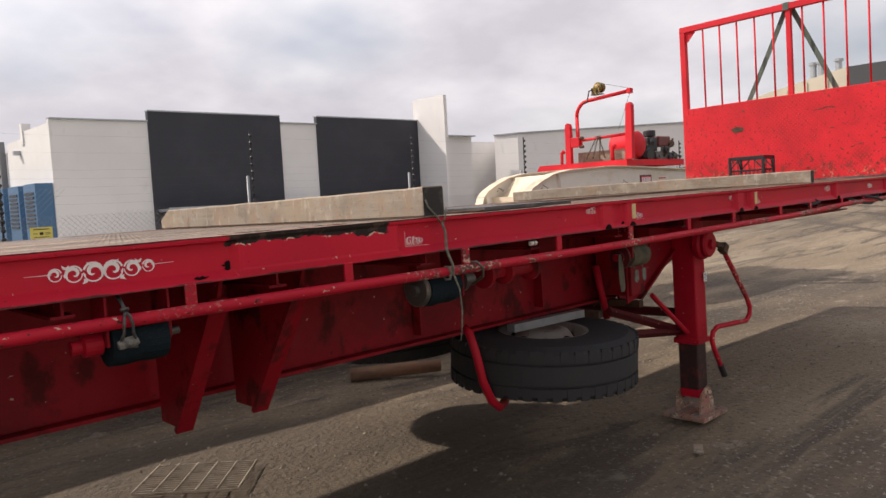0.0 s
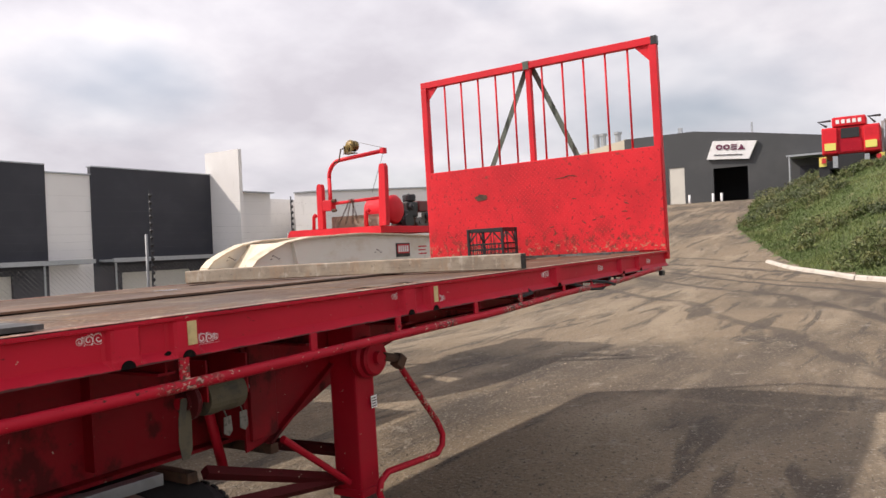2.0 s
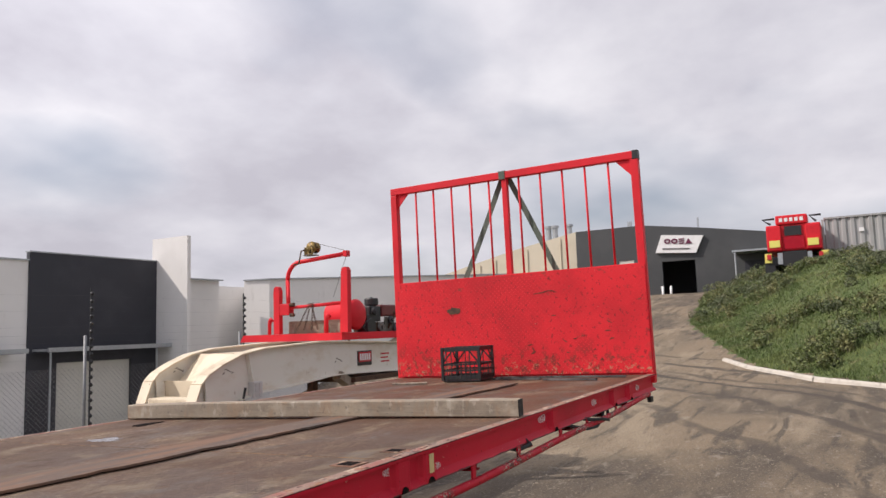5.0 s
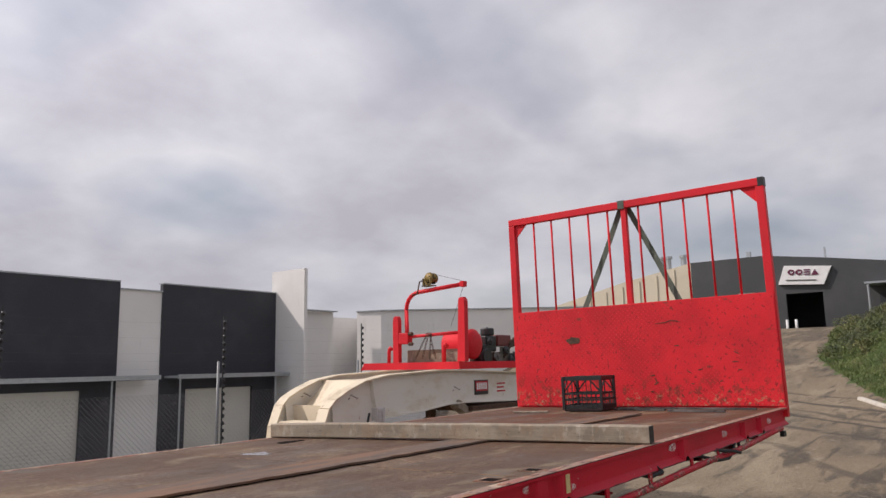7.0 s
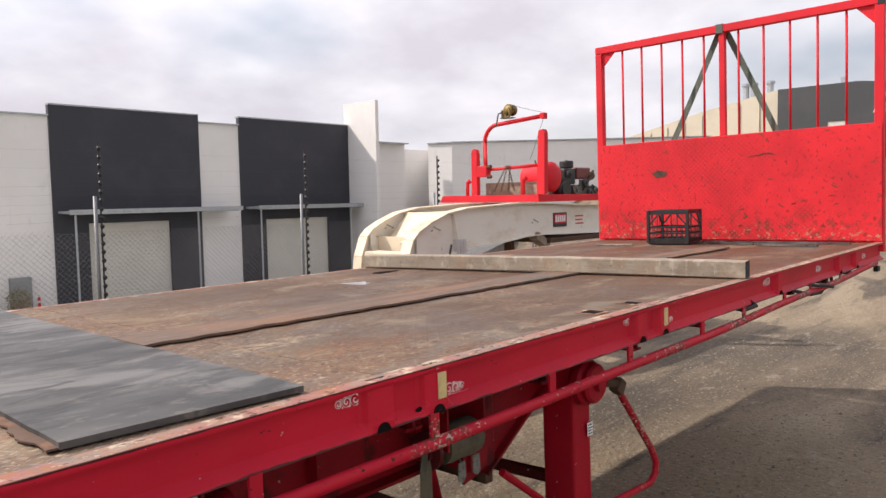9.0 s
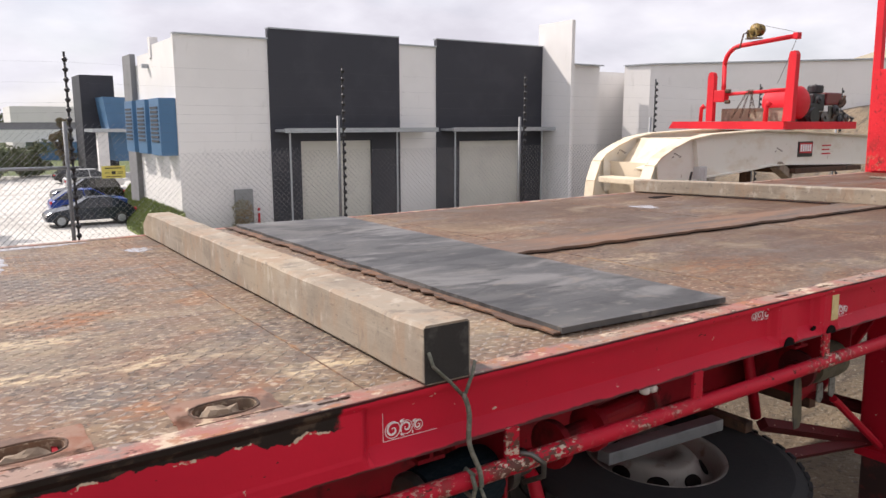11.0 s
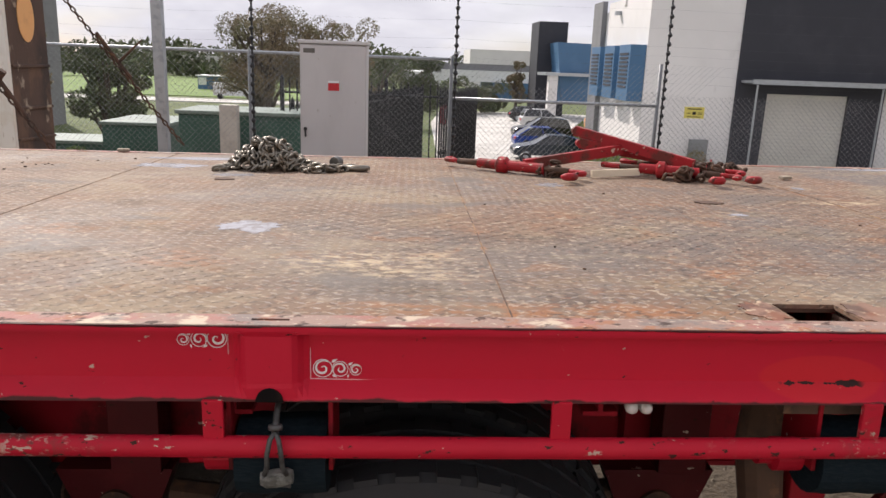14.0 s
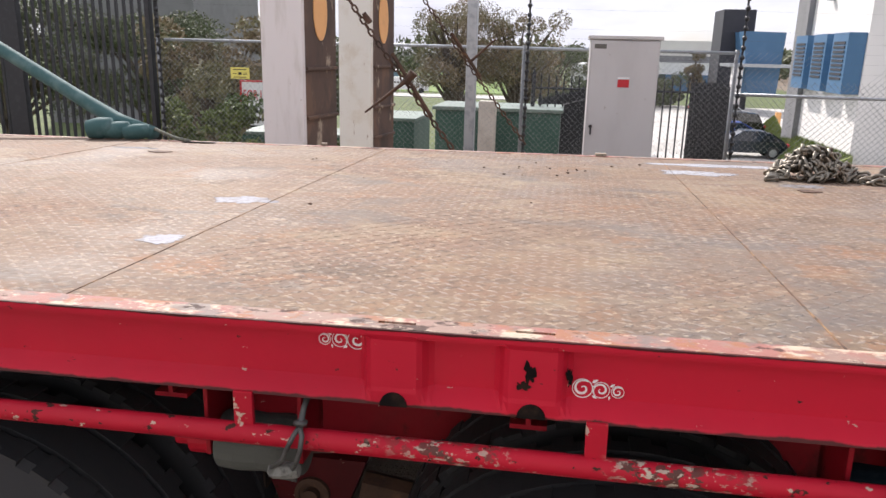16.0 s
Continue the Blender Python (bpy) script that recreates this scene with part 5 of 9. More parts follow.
# ---- switch cabinet ----
CAB = Surface("pale_grey_enamel", (0.56, 0.54, 0.53), 0.5).layer((0.48, 0.46, 0.45), 1.6, 0.45, 0.66, 0.6, stretch=(1, 1, 0.4)).layer((0.36, 0.32, 0.28), 14, 0.66, 0.74, 0.6, 8.0).bump(30, 0.05, 0.003)
cab = thing("electrical_cabinet", (-1.87, 7.95, 0.0), "tall pale grey steel switch cabinet with a red label", "cabinet")
bm = bmesh.new()
box(bm, -2.25, -1.49, 7.72, 8.22, -0.1, 1.93, 0.01)
part("body", bm, CAB, cab)
bm = bmesh.new()
box(bm, -2.275, -1.465, 7.69, 8.24, 1.932, 1.972, 0.008)
part("roof", bm, CAB, cab)
bm = bmesh.new()
box(bm, -2.235, -1.505, 7.70, 7.718, 0.06, 1.915, 0.006)
door = part("door", bm, CAB, cab)
bm = bmesh.new()
box(bm, -1.925, -1.80, 7.695, 7.699, 1.415, 1.50)
part("label_plate", bm, INK_RED, door, "red warning label")
bm = bmesh.new()
box(bm, -1.925, -1.80, 7.695, 7.699, 1.505, 1.525)
part("label_plate", bm, WHITE, door, "faded white label")
bm = bmesh.new()
box(bm, -2.205, -2.075, 7.695, 7.699, 1.83, 1.88)
part("maker_plate", bm, STEEL, door)
bm = bmesh.new()
lathe(bm, [(0, 0), (0.022, 0), (0.02, 0.02), (0, 0.02)], (-2.19, 7.70, 0.97), (0, -1, 0), 12)
tube(bm, [(-2.19, 7.675, 0.98), (-2.185, 7.67, 0.88)], 0.010, 8)
part("handle", bm, BLACK, door)
for z in (0.5, 1.55):
    bm = bmesh.new()
    tube(bm, [(-1.497, 7.70, z), (-1.497, 7.70, z + 0.12)], 0.011, 8)
    part("hinge", bm, CAB, door)

# ---- grey upright post behind the low loader ----
post = thing("steel_post", (-3.43, 6.5, 0), "tall square grey steel post", "post")
bm = bmesh.new()
box(bm, -3.48, -3.38, 6.45, 6.55, -0.08, 3.6, 0.008)
part("shaft", bm, GALV, post)
bm = bmesh.new()
box(bm, -3.55, -3.31, 6.38, 6.62, -0.05, -0.005, 0.005)
part("base_plate", bm, GALV, post)

# ---- white low loader: gooseneck, frame and ramps ----
loader = thing("low_loader_trailer", (3.0, 4.2, 0.0), "cream white low loader trailer with a gooseneck and raised ramps", "trailer")
for y, dx in ((4.10, 0.0), (5.15, 0.31)):
    web = [(6.94, 0.85), (6.98, 1.18), (7.07, 1.40), (7.16, 1.48), (7.34, 1.565), (7.60, 1.655), (7.95, 1.705), (8.9, 1.745), (9.57, 1.73), (11.4, 1.66), (11.4, 1.31), (9.43, 1.36), (9.07, 1.355), (8.62, 1.31), (7.91, 1.27), (7.60, 1.22), (7.50, 1.05), (7.48, 0.85)]
    web = [(x + dx, z) for x, z in web]
    bm = bmesh.new()
    prism(bm, web, y - 0.008, y + 0.008, "xz")
    part("gooseneck_web", bm, WHITE_GN, loader, "white gooseneck side plate with rust streaks")
    bm = bmesh.new()
    for (x0, z0), (x1, z1) in list(zip(web, web[1:]))[:9]:
        n = Vector((-(z1 - z0), x1 - x0)).normalized() * 0.016
        prism(bm, [(x0, z0), (x1, z1), (x1 + n.x, z1 + n.y), (x0 + n.x, z0 + n.y)], y - 0.07, y + 0.07, "xz")
    part("top_flange", bm, CREAM, loader)
    bm = bmesh.new()
    for (x0, z0), (x1, z1) in list(zip(web, web[1:]))[10:15]:
        prism(bm, [(x0, z0), (x1, z1), (x1, z1 - 0.014), (x0, z0 - 0.014)], y - 0.06, y + 0.06, "xz")
    part("bottom_flange", bm, WHITE_GN, loader)
    bm = bmesh.new()
    prism(bm, [(7.70 + dx, 1.66), (7.715 + dx, 1.66), (7.80 + dx, 1.26), (7.785 + dx, 1.26)], y - 0.060, y - 0.008, "xz")
    part("stiffener", bm, WHITE_GN, loader)
    bm = bmesh.new()
    prism(bm, [(7.15 + dx, 1.06), (7.12 + dx, 1.42), (7.30 + dx, 1.36), (7.44 + dx, 1.22), (7.46 + dx, 1.06)], y - 0.05, y - 0.040, "xz")
    part("stiffener", bm, WHITE_GN, loader)
    # scuffed dark scratches
    for sx, sz in ((7.40, 1.50), (9.22, 1.52)):
        bm = bmesh.new()
        for k in range(5):
            turned_box(bm, (sx + 0.03 * k + dx, y - 0.0095, sz + 0.012 * ((k * 3) % 4 - 1)), (0.032, 0.001, 0.009), (0, -25 + 14 * ((k * 5) % 4), 0))
        part("scratch", bm, RUST, loader)
    bm = bmesh.new()
    box(bm, -4.1, 7.05, y - 0.12, y + 0.12, 0.62, 0.86, 0.01)
    part("chassis_beam", bm, CREAM, loader)
bm = bmesh.new()
# the plate between the beams climbs and leans with them
lo = [bm.verts.new(p) for p in ((7.36, 4.17, 1.33), (7.67, 5.08, 1.33), (8.02, 5.08, 1.655), (7.72, 4.17, 1.655))]
hi = [bm.verts.new(v.co + Vector((0, 0, 0.012))) for v in lo]
bm.faces.new(lo)
bm.faces.new(hi[::-1])
for k in range(4):
    bm.faces.new((lo[k], lo[(k + 1) % 4], hi[(k + 1) % 4], hi[k]))
part("cross_plate", bm, CREAM, loader, "cream cross plate between the neck beams")
bm = bmesh.new()
box(bm, 7.20, 7.42, 4.35, 4.95, 1.18, 1.25, 0.015)
part("step", bm, CREAM, loader)
bm = bmesh.new()
box(bm, 7.55, 7.58, 4.12, 5.12, 0.9, 1.40)
part("back_plate", bm, CREAM, loader)
bm = bmesh.new()
box(bm, 8.14, 11.3, 4.18, 5.07, 1.64, 1.665)
part("neck_top", bm, CREAM, loader)
bm = bmesh.new()
box(bm, -4.0, 6.9, 3.36, 5.50, 0.842, 0.88)
part("loading_deck", bm, TIMBER, loader)
bm = bmesh.new()
box(bm, -4.0, 6.9, 3.30, 3.355, 0.70, 0.955, 0.006)
part("side_rail", bm, CREAM, loader)
for x in (-3.4, -2.2, -1.0):
    for y in (3.75, 5.45):
        wheel("w", (x, y, 0.42), (0, -1, 0), "", "", ONE, 0.42, 0.25, 1, loader)
bm = bmesh.new()
box(bm, 9.36, 9.46, 4.55, 4.65, -0.05, 1.34, 0.01)
box(bm, 9.26, 9.56, 4.45, 4.75, -0.06, 0.02, 0.006)
part("support_stand", bm, RUST, loader)
# electrical box and lever on the neck
bm = bmesh.new()
box(bm, 7.74, 7.87, 4.01, 4.09, 1.22, 1.38, 0.01)
jbox = part("junction_box", bm, CAB, loader, "small beige junction box")
for i in range(2):
    for j in range(3):
        bm = bmesh.new()
        box(bm, 7.757 + i * 0.056, 7.797 + i * 0.056, 4.002, 4.010, 1.23 + j * 0.048, 1.265 + j * 0.048, 0.003)
        part("cover", bm, CAB, jbox)
bm = bmesh.new()
tube(bm, [(7.62, 4.04, 1.22), (7.64, 4.03, 1.33)], 0.012, 8)
part("lever", bm, BLACK, loader)
# name board and small notice as plain shapes
bm = bmesh.new()
box(bm, 9.67, 9.98, 4.082, 4.091, 1.43, 1.615, 0.004)
nb = part("name_board", bm, BLACK, loader, "black board with a red and white panel")
bm = bmesh.new()
box(bm, 9.69, 9.96, 4.0765, 4.0815, 1.475, 1.60)
part("red_field", bm, INK_RED, nb)
for i in range(5):
    bm = bmesh.new()
    box(bm, 9.705 + i * 0.049, 9.737 + i * 0.049, 4.0725, 4.076, 1.495, 1.580)
    part("white_bar", bm, WHITE, nb)
for i in range(3):
    bm = bmesh.new()
    box(bm, 10.20, 10.40 - 0.03 * (i % 2), 4.089, 4.0915, 1.45 + i * 0.05, 1.468 + i * 0.05)
    part("notice_print", bm, INK_RED, loader)
# timber packers under the neck
bm = bmesh.new()
turned_box(bm, (9.42, 4.12, 1.275), (0.34, 0.12, 0.10), (0, 24, 6), 0.006)
solid("timber_packer", bm, TIMBER, "short pale timber packer under the gooseneck", "timber block")
bm = bmesh.new()
box(bm, 9.5, 11.0, 4.0, 5.2, 1.24, 1.30, 0.004)
part("kingpin_plate", bm, RUST, loader)

# raised ramps at the back: side plate, cleated face with oval holes
for x0, y0, turn, surf in ((-4.62, 4.10, -42, RAMP_WHITE), (-4.40, 5.22, -47, WHITE_GN)):
    rampo = thing("loading_ramp", (x0, y0, 0.9), "upright folded loading ramp with a rusty cleated face", "ramp", "loading ramps")
    w, d = (0.60, 0.48) if surf is RAMP_WHITE else (0.57, 0.52)
    m = pose(x0, y0, 0, 0, 0, turn)

    def into(bm):
        bm.transform(m)
        return bm

    bm = bmesh.new()
    box(bm, 0.0, w, 0.0, 0.02, 0.80, 2.62, 0.004)
    part("side_plate", into(bm), surf, rampo)
    ft = 48 if turn else 6
    fm = pose(x0 + (w * math.cos(radians(turn))), y0 + w * math.sin(radians(turn)), 0, 0, 0, 0 if turn else 0)
    # the running face looks along the trailer
    bm = bmesh.new()
    fx = 0.0
    ang = radians(8 if turn else 3)
    fw = 0.50
    seg = []
    for z in (0.82, 1.83):
        seg.append(z)
    box(bm, -0.012, 0.0, 0.022, fw, 0.82, 2.60)
    bm.transform(fm @ pose(0, 0, 0, 0, 0, -math.degrees(ang)))
    face = part("running_face", bm, RAMP_BROWN, rampo, "rusty brown ramp face")
    for z in (1.06, 1.30, 1.62, 2.30, 2.5):
        bm = bmesh.new()
        box(bm, 0.0, 0.022, 0.03, fw - 0.01, z, z + 0.022, 0.004)
        bm.transform(fm @ pose(0, 0, 0, 0, 0, -math.degrees(ang)))
        part("cleat", bm, RAMP_BROWN, face)
    for z in (2.0,):
        bm = bmesh.new()
        ring = [(0.26 + 0.10 * math.cos(2 * math.pi * i / 24), z + 0.19 * math.sin(2 * math.pi * i / 24)) for i in range(24)]
        prism(bm, ring, 0.001, 0.006, "yz")
        bm.transform(fm @ pose(0, 0, 0, 0, 0, -math.degrees(ang)))
        part("oval_patch", bm, ORANGE, face, "orange oval on the ramp face")


# ---- chains ----
def link_mesh(bm, centre, way, flip, length=0.052, width=0.034, r=0.0058, seg=6):
    d = Vector(way).normalized()
    u, v = frame_along(d)
    s = u if flip else v
    c = Vector(centre)
    h, w = length / 2 - width / 2, width / 2 - r
    pts = [c + d * (h + w * math.cos(a)) + s * (w * math.sin(a)) for a in [-math.pi / 2 + math.pi * i / 5 for i in range(6)]]
    pts += [c - d * (h + w * math.cos(a)) - s * (w * math.sin(a)) for a in [-math.pi / 2 + math.pi * i / 5 for i in range(6)]]
    tube(bm, pts, r, seg, closed=True)


def hung_chain(p0, p1, label, scale=1.0, sag=0.04):
    ob = thing("tie_down_chain", p1, label, "chain", "ramp chains")
    a, b = Vector(p0), Vector(p1)
    n = int((b - a).length / (0.040 * scale))
    for i in range(n):
        t = (i + 0.5) / n
        c = a.lerp(b, t) - Vector((0, 0, sag * 4 * t * (1 - t)))
        bm = bmesh.new()
        link_mesh(bm, c, b - a + Vector((0, 0, -sag * 4 * (1 - 2 * t))), i % 2, 0.056 * scale, 0.036 * scale, 0.0062 * scale)
        part("link", bm, RUST, ob, smooth=True)
    return ob


c1 = hung_chain((-4.12, 3.62, 2.45), (-3.14, 3.58, 1.14), "rusty chain with a lever binder holding up the ramp", 1.05, 0.02)
bm = bmesh.new()
tube(bm, [(-3.74, 3.60, 1.975), (-3.70, 3.60, 1.92)], [0.014, 0.020], 8)
tube(bm, [(-3.56, 3.60, 1.74), (-3.30, 3.58, 1.36)], 0.013, 8)
tube(bm, [(-3.44, 3.59, 1.60), (-3.72, 3.55, 1.38)], [0.014, 0.006], 8)
tube(bm, [(-3.47, 3.59, 1.57), (-3.42, 3.59, 1.63)], 0.026, 8)
part("lever_binder", bm, RUST, c1, "dark rusty lever binder")
c2 = hung_chain((-3.92, 4.95, 2.55), (-2.78, 4.95, 1.06), "rusty chain with a lever binder holding up the ramp", 1.0, 0.02)
bm = bmesh.new()
tube(bm, [(-3.40, 4.95, 1.90), (-3.16, 4.95, 1.57)], 0.013, 8)
tube(bm, [(-3.25, 4.95, 1.68), (-3.05, 4.93, 1.86)], [0.012, 0.006], 8)
part("lever_binder", bm, RUST, c2, "dark rusty lever binder")

# ---- winch frame, set across the gooseneck ----
WX = 9.48
winch = thing("winch_frame", (WX, 4.9, 1.75), "bright red winch frame with a davit arm set across the gooseneck", "winch")
bm = bmesh.new()
prism(bm, [(5.86, 1.762), (4.16, 1.762), (4.16, 1.855), (5.80, 1.855)], WX - 0.03, WX + 0.03, "yz")
part("cross_tray", bm, RED_BRIGHT, winch)
bm = bmesh.new()
box(bm, WX + 0.031, 11.1, 4.16, 4.22, 1.76, 1.852, 0.006)
box(bm, WX + 0.031, 11.1, 5.10, 5.16, 1.76, 1.852, 0.006)
box(bm, WX + 0.031, 11.1, 4.221, 5.10, 1.758, 1.772)
part("tray", bm, RED_BRIGHT, winch)
for y, z1, w in ((5.36, 2.06, 0.024), (4.42, 2.08, 0.030)):
    bm = bmesh.new()
    tube(bm, [(WX, y + 0.005, 1.856), (WX, y, z1 - 0.03), (WX, y - 0.02, z1), (WX, y - 0.05, z1 - 0.03)], w, 8)
    part("stub_post", bm, RED_BRIGHT, winch, smooth=True)
bm = bmesh.new()
prism(bm, [(5.26, 1.856), (5.26, 2.42), (5.245, 2.47), (5.215, 2.485), (5.18, 2.47), (5.165, 2.42), (5.165, 1.856)], WX - 0.035, WX + 0.035, "yz")
part("post", bm, RED_BRIGHT, winch)
bm = bmesh.new()
prism(bm, [(4.18, 1.856), (4.15, 2.62), (4.14, 2.66), (4.08, 2.67), (4.055, 2.63), (4.06, 1.856)], WX - 0.04, WX + 0.04, "yz")
part("post", bm, RED_BRIGHT, winch)
bm = bmesh.new()
tube(bm, [(WX, 5.17, 2.19), (WX, 4.15, 2.225)], 0.022, 10)
part("cross_bar", bm, RED_BRIGHT, winch, smooth=True)
bm = bmesh.new()
pts = [(WX, 5.035, 2.14), (WX, 5.045, 2.56)] + [tuple(p) for p in arc((WX, 4.82, 2.56), 0.225, 0.0, math.pi * 0.46, 7, (0, 1, 0), (0, 0, 1))] + [(WX, 4.10, 2.838)]
tube(bm, pts, 0.028, 12)
davit = part("davit_arm", bm, RED_BRIGHT, winch, "bent red davit tube", True)
bm = bmesh.new()
box(bm, WX - 0.04, WX + 0.04, 4.06, 4.12, 2.80, 2.875, 0.006)
part("end_block", bm, RED_BRIGHT, davit)
bm = bmesh.new()
lathe(bm, [(0, -0.055), (0.075, -0.055), (0.075, -0.045), (0.045, -0.04), (0.05, 0.0), (0.045, 0.04), (0.075, 0.045), (0.075, 0.055), (0, 0.055)], (WX, 4.61, 2.955), (1, 0.15, 0), 20)
part("hand_winch", bm, BRASS, davit, "brass coloured hand winch drum", True)
bm = bmesh.new()
box(bm, WX - 0.05, WX + 0.05, 4.56, 4.74, 2.850, 2.862, 0.003)
box(bm, WX - 0.055, WX - 0.045, 4.58, 4.72, 2.863, 2.96, 0.003)
part("winch_bracket", bm, BRASS, davit)
bm = bmesh.new()
tube(bm, [(WX - 0.05, 4.70, 2.93), (WX - 0.10, 4.73, 2.91), (WX - 0.11, 4.765, 2.745), (WX - 0.17, 4.80, 2.735)], 0.010, 8)
part("winch_crank", bm, RUST, davit, smooth=True)
bm = bmesh.new()
tube(bm, [(WX, 4.58, 3.01), (WX, 4.12, 2.885), (WX, 4.08, 2.84), (WX - 0.05, 4.20, 2.45), (WX - 0.045, 4.27, 2.30)], 0.0030, 5)
part("cable", bm, STEEL, davit)
bm = bmesh.new()
box(bm, WX - 0.05, WX + 0.05, 4.985, 5.15, 2.10, 2.25, 0.012)
part("clamp", bm, RED_BRIGHT, winch)
for z in (2.10, 2.235):
    bm = bmesh.new()
    tube(bm, [(WX - 0.03, 4.98, z), (WX - 0.03, 4.92, z)], 0.024, 8)
    part("clamp_bolt", bm, RUST, winch)
bm = bmesh.new()
lathe(bm, [(0, -0.18), (0.12, -0.175), (0.175, -0.16), (0.185, -0.14), (0.185, 0.20), (0.20, 0.21), (0.20, 0.235), (0.17, 0.27), (0.10, 0.295), (0, 0.30)], (9.86, 4.46, 2.08), (0, -1, 0), 30)
part("tank", bm, RED_BRIGHT, winch, "red round tank", True)
eng = thing("engine", (10.5, 4.4, 1.77), "small dusty black engine on the winch tray", "engine")
for x0, x1, y0, y1, z0, z1, surf, nm in ((10.30, 10.75, 4.24, 4.60, 1.775, 1.98, RUST, "crankcase"), (10.22, 10.48, 4.26, 4.50, 1.985, 2.20, BLACK, "cylinder_head"), (10.50, 10.85, 4.25, 4.62, 2.06, 2.22, Surface("dull_maroon_paint", (0.16, 0.03, 0.03), 0.4).bump(40, 0.1, 0.003), "fuel_tank"), (10.80, 10.98, 4.26, 4.5, 1.80, 1.97, BLACK, "air_box"), (10.52, 10.74, 4.225, 4.238, 1.84, 2.05, STEEL, "cooling_fins"), (10.10, 10.22, 4.23, 4.40, 1.80, 2.08, BLACK, "starter_box"), (10.60, 10.78, 4.215, 4.237, 1.79, 1.83, BLACK, "skid")):
    bm = bmesh.new()
    box(bm, x0, x1, y0, y1, z0, z1, 0.02 if y1 - y0 > 0.1 else 0.004)
    part(nm, bm, surf, eng)
bm = bmesh.new()
lathe(bm, [(0, 0), (0.10, 0), (0.11, 0.02), (0.10, 0.05), (0, 0.05)], (10.16, 4.24, 1.92), (0, -1, 0), 20)
part("flywheel", bm, BLACK, eng)
for k in range(3):
    bm = bmesh.new()
    tube(bm, [(10.05 + 0.06 * k, 4.25, 2.0 - 0.04 * k), (9.98 + 0.05 * k, 4.22, 1.92), (10.10 + 0.12 * k, 4.215, 1.82), (10.35 + 0.1 * k, 4.215, 1.80)], 0.010, 7)
    part("hose", bm, BLACK, eng, smooth=True)
bm = bmesh.new()
lathe(bm, [(0, 0), (0.085, 0), (0.095, 0.015), (0.095, 0.085), (0.085, 0.10), (0.02, 0.105), (0, 0.12)], (10.36, 4.33, 2.205), (0, 0, 1), 18)
part("air_cleaner", bm, BLACK, eng)
for k, (x, z, r) in enumerate(((10.26, 2.12, 0.05), (10.42, 1.90, 0.07), (10.66, 2.00, 0.06), (10.92, 1.90, 0.055), (10.78, 1.86, 0.07))):
    bm = bmesh.new()
    lathe(bm, [(0, 0), (r, 0), (r * 1.1, 0.012), (r * 0.9, 0.03), (r * 0.4, 0.034), (r * 0.4, 0.05), (0, 0.05)], (x, 4.222, z), (0.1 * (k - 2), -1, 0.15), 14)
    part("cover", bm, STEEL if k % 2 else BLACK, eng)
for k in range(4):
    bm = bmesh.new()
    tube(bm, [(10.84 + 0.04 * k, 4.22, 1.98 - 0.03 * k), (11.00 + 0.03 * k, 4.19, 1.90), (11.02 - 0.02 * k, 4.18, 1.79 + 0.02 * k), (10.86 + 0.05 * k, 4.21, 1.775)], 0.009, 6)
    part("hose", bm, BLACK, eng, smooth=True)
bm = bmesh.new()
lathe(bm, [(0, -0.10), (0.05, -0.10), (0.06, -0.08), (0.06, 0.08), (0.05, 0.10), (0, 0.10)], (10.88, 4.30, 2.10), (1, 0.1, 0.1), 14)
part("muffler", bm, RUST, eng)
bm = bmesh.new()
tube(bm, [(10.60, 4.23, 1.90), (10.70, 4.21, 2.02), (10.86, 4.23, 2.10), (10.90, 4.24, 2.18)], 0.018, 8)
part("exhaust", bm, RUST, eng, smooth=True)
for x in (9.62, 9.72):
    bm = bmesh.new()
    box(bm, x - 0.02, x + 0.02, 4.24, 5.14, 1.773, 2.02, 0.006)
    solid("timber_plank", bm, TIMBER, "pale timber plank standing on the winch tray", "plank", "winch tray planks")
for k, (ya, yb) in enumerate(((4.66, 4.86), (4.63, 4.52), (4.60, 4.62), (4.64, 4.74))):
    ob = thing("hanging_chain", (WX - 0.03, ya, 2.22), "thin dark chain hung over the winch bar", "chain", "winch chains")
    a, b = Vector((WX - 0.035, ya, 2.235)), Vector((WX - 0.05, yb, 1.90))
    for i in range(9):
        bm = bmesh.new()
        link_mesh(bm, a.lerp(b, (i + 0.5) / 9), b - a, i % 2, 0.05, 0.028, 0.004, 5)
        part("link", bm, RUST, ob, smooth=True)

# ---- white and dark warehouse beyond the fence ----
PRECAST = Surface("painted_precast_wall", (0.74, 0.72, 0.70), 0.75).layer((0.68, 0.66, 0.64), 0.35, 0.42, 0.62, 0.6).layer((0.50, 0.48, 0.45), 2.0, 0.60, 0.74, 0.4, stretch=(1, 1, 0.25)).bump(10, 0.05, 0.01)
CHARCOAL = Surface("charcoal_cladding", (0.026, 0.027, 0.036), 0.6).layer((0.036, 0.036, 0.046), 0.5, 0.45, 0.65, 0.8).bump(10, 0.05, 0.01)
BLUE = Surface("blue_metal_cladding", (0.055, 0.14, 0.26), 0.45).layer((0.075, 0.17, 0.30), 0.6, 0.45, 0.65, 0.6).bump(10, 0.04, 0.01)
ROLLER = Surface("cream_roller_door", (0.60, 0.58, 0.52), 0.6).layer((0.52, 0.50, 0.45), 0.8, 0.45, 0.66, 0.5).bump(10, 0.05, 0.01)
wh = thing("warehouse", (22.0, 40.0, LOT), "white warehouse with dark panels over two roller doors", "building")
BY = 34.1


def slab(name, x0, x1, y0, y1, z0, z1, surface, parent, label=""):
    bm = bmesh.new()
    box(bm, x0, x1, y0, y1, z0, z1)
    return part(name, bm, surface, parent, label)


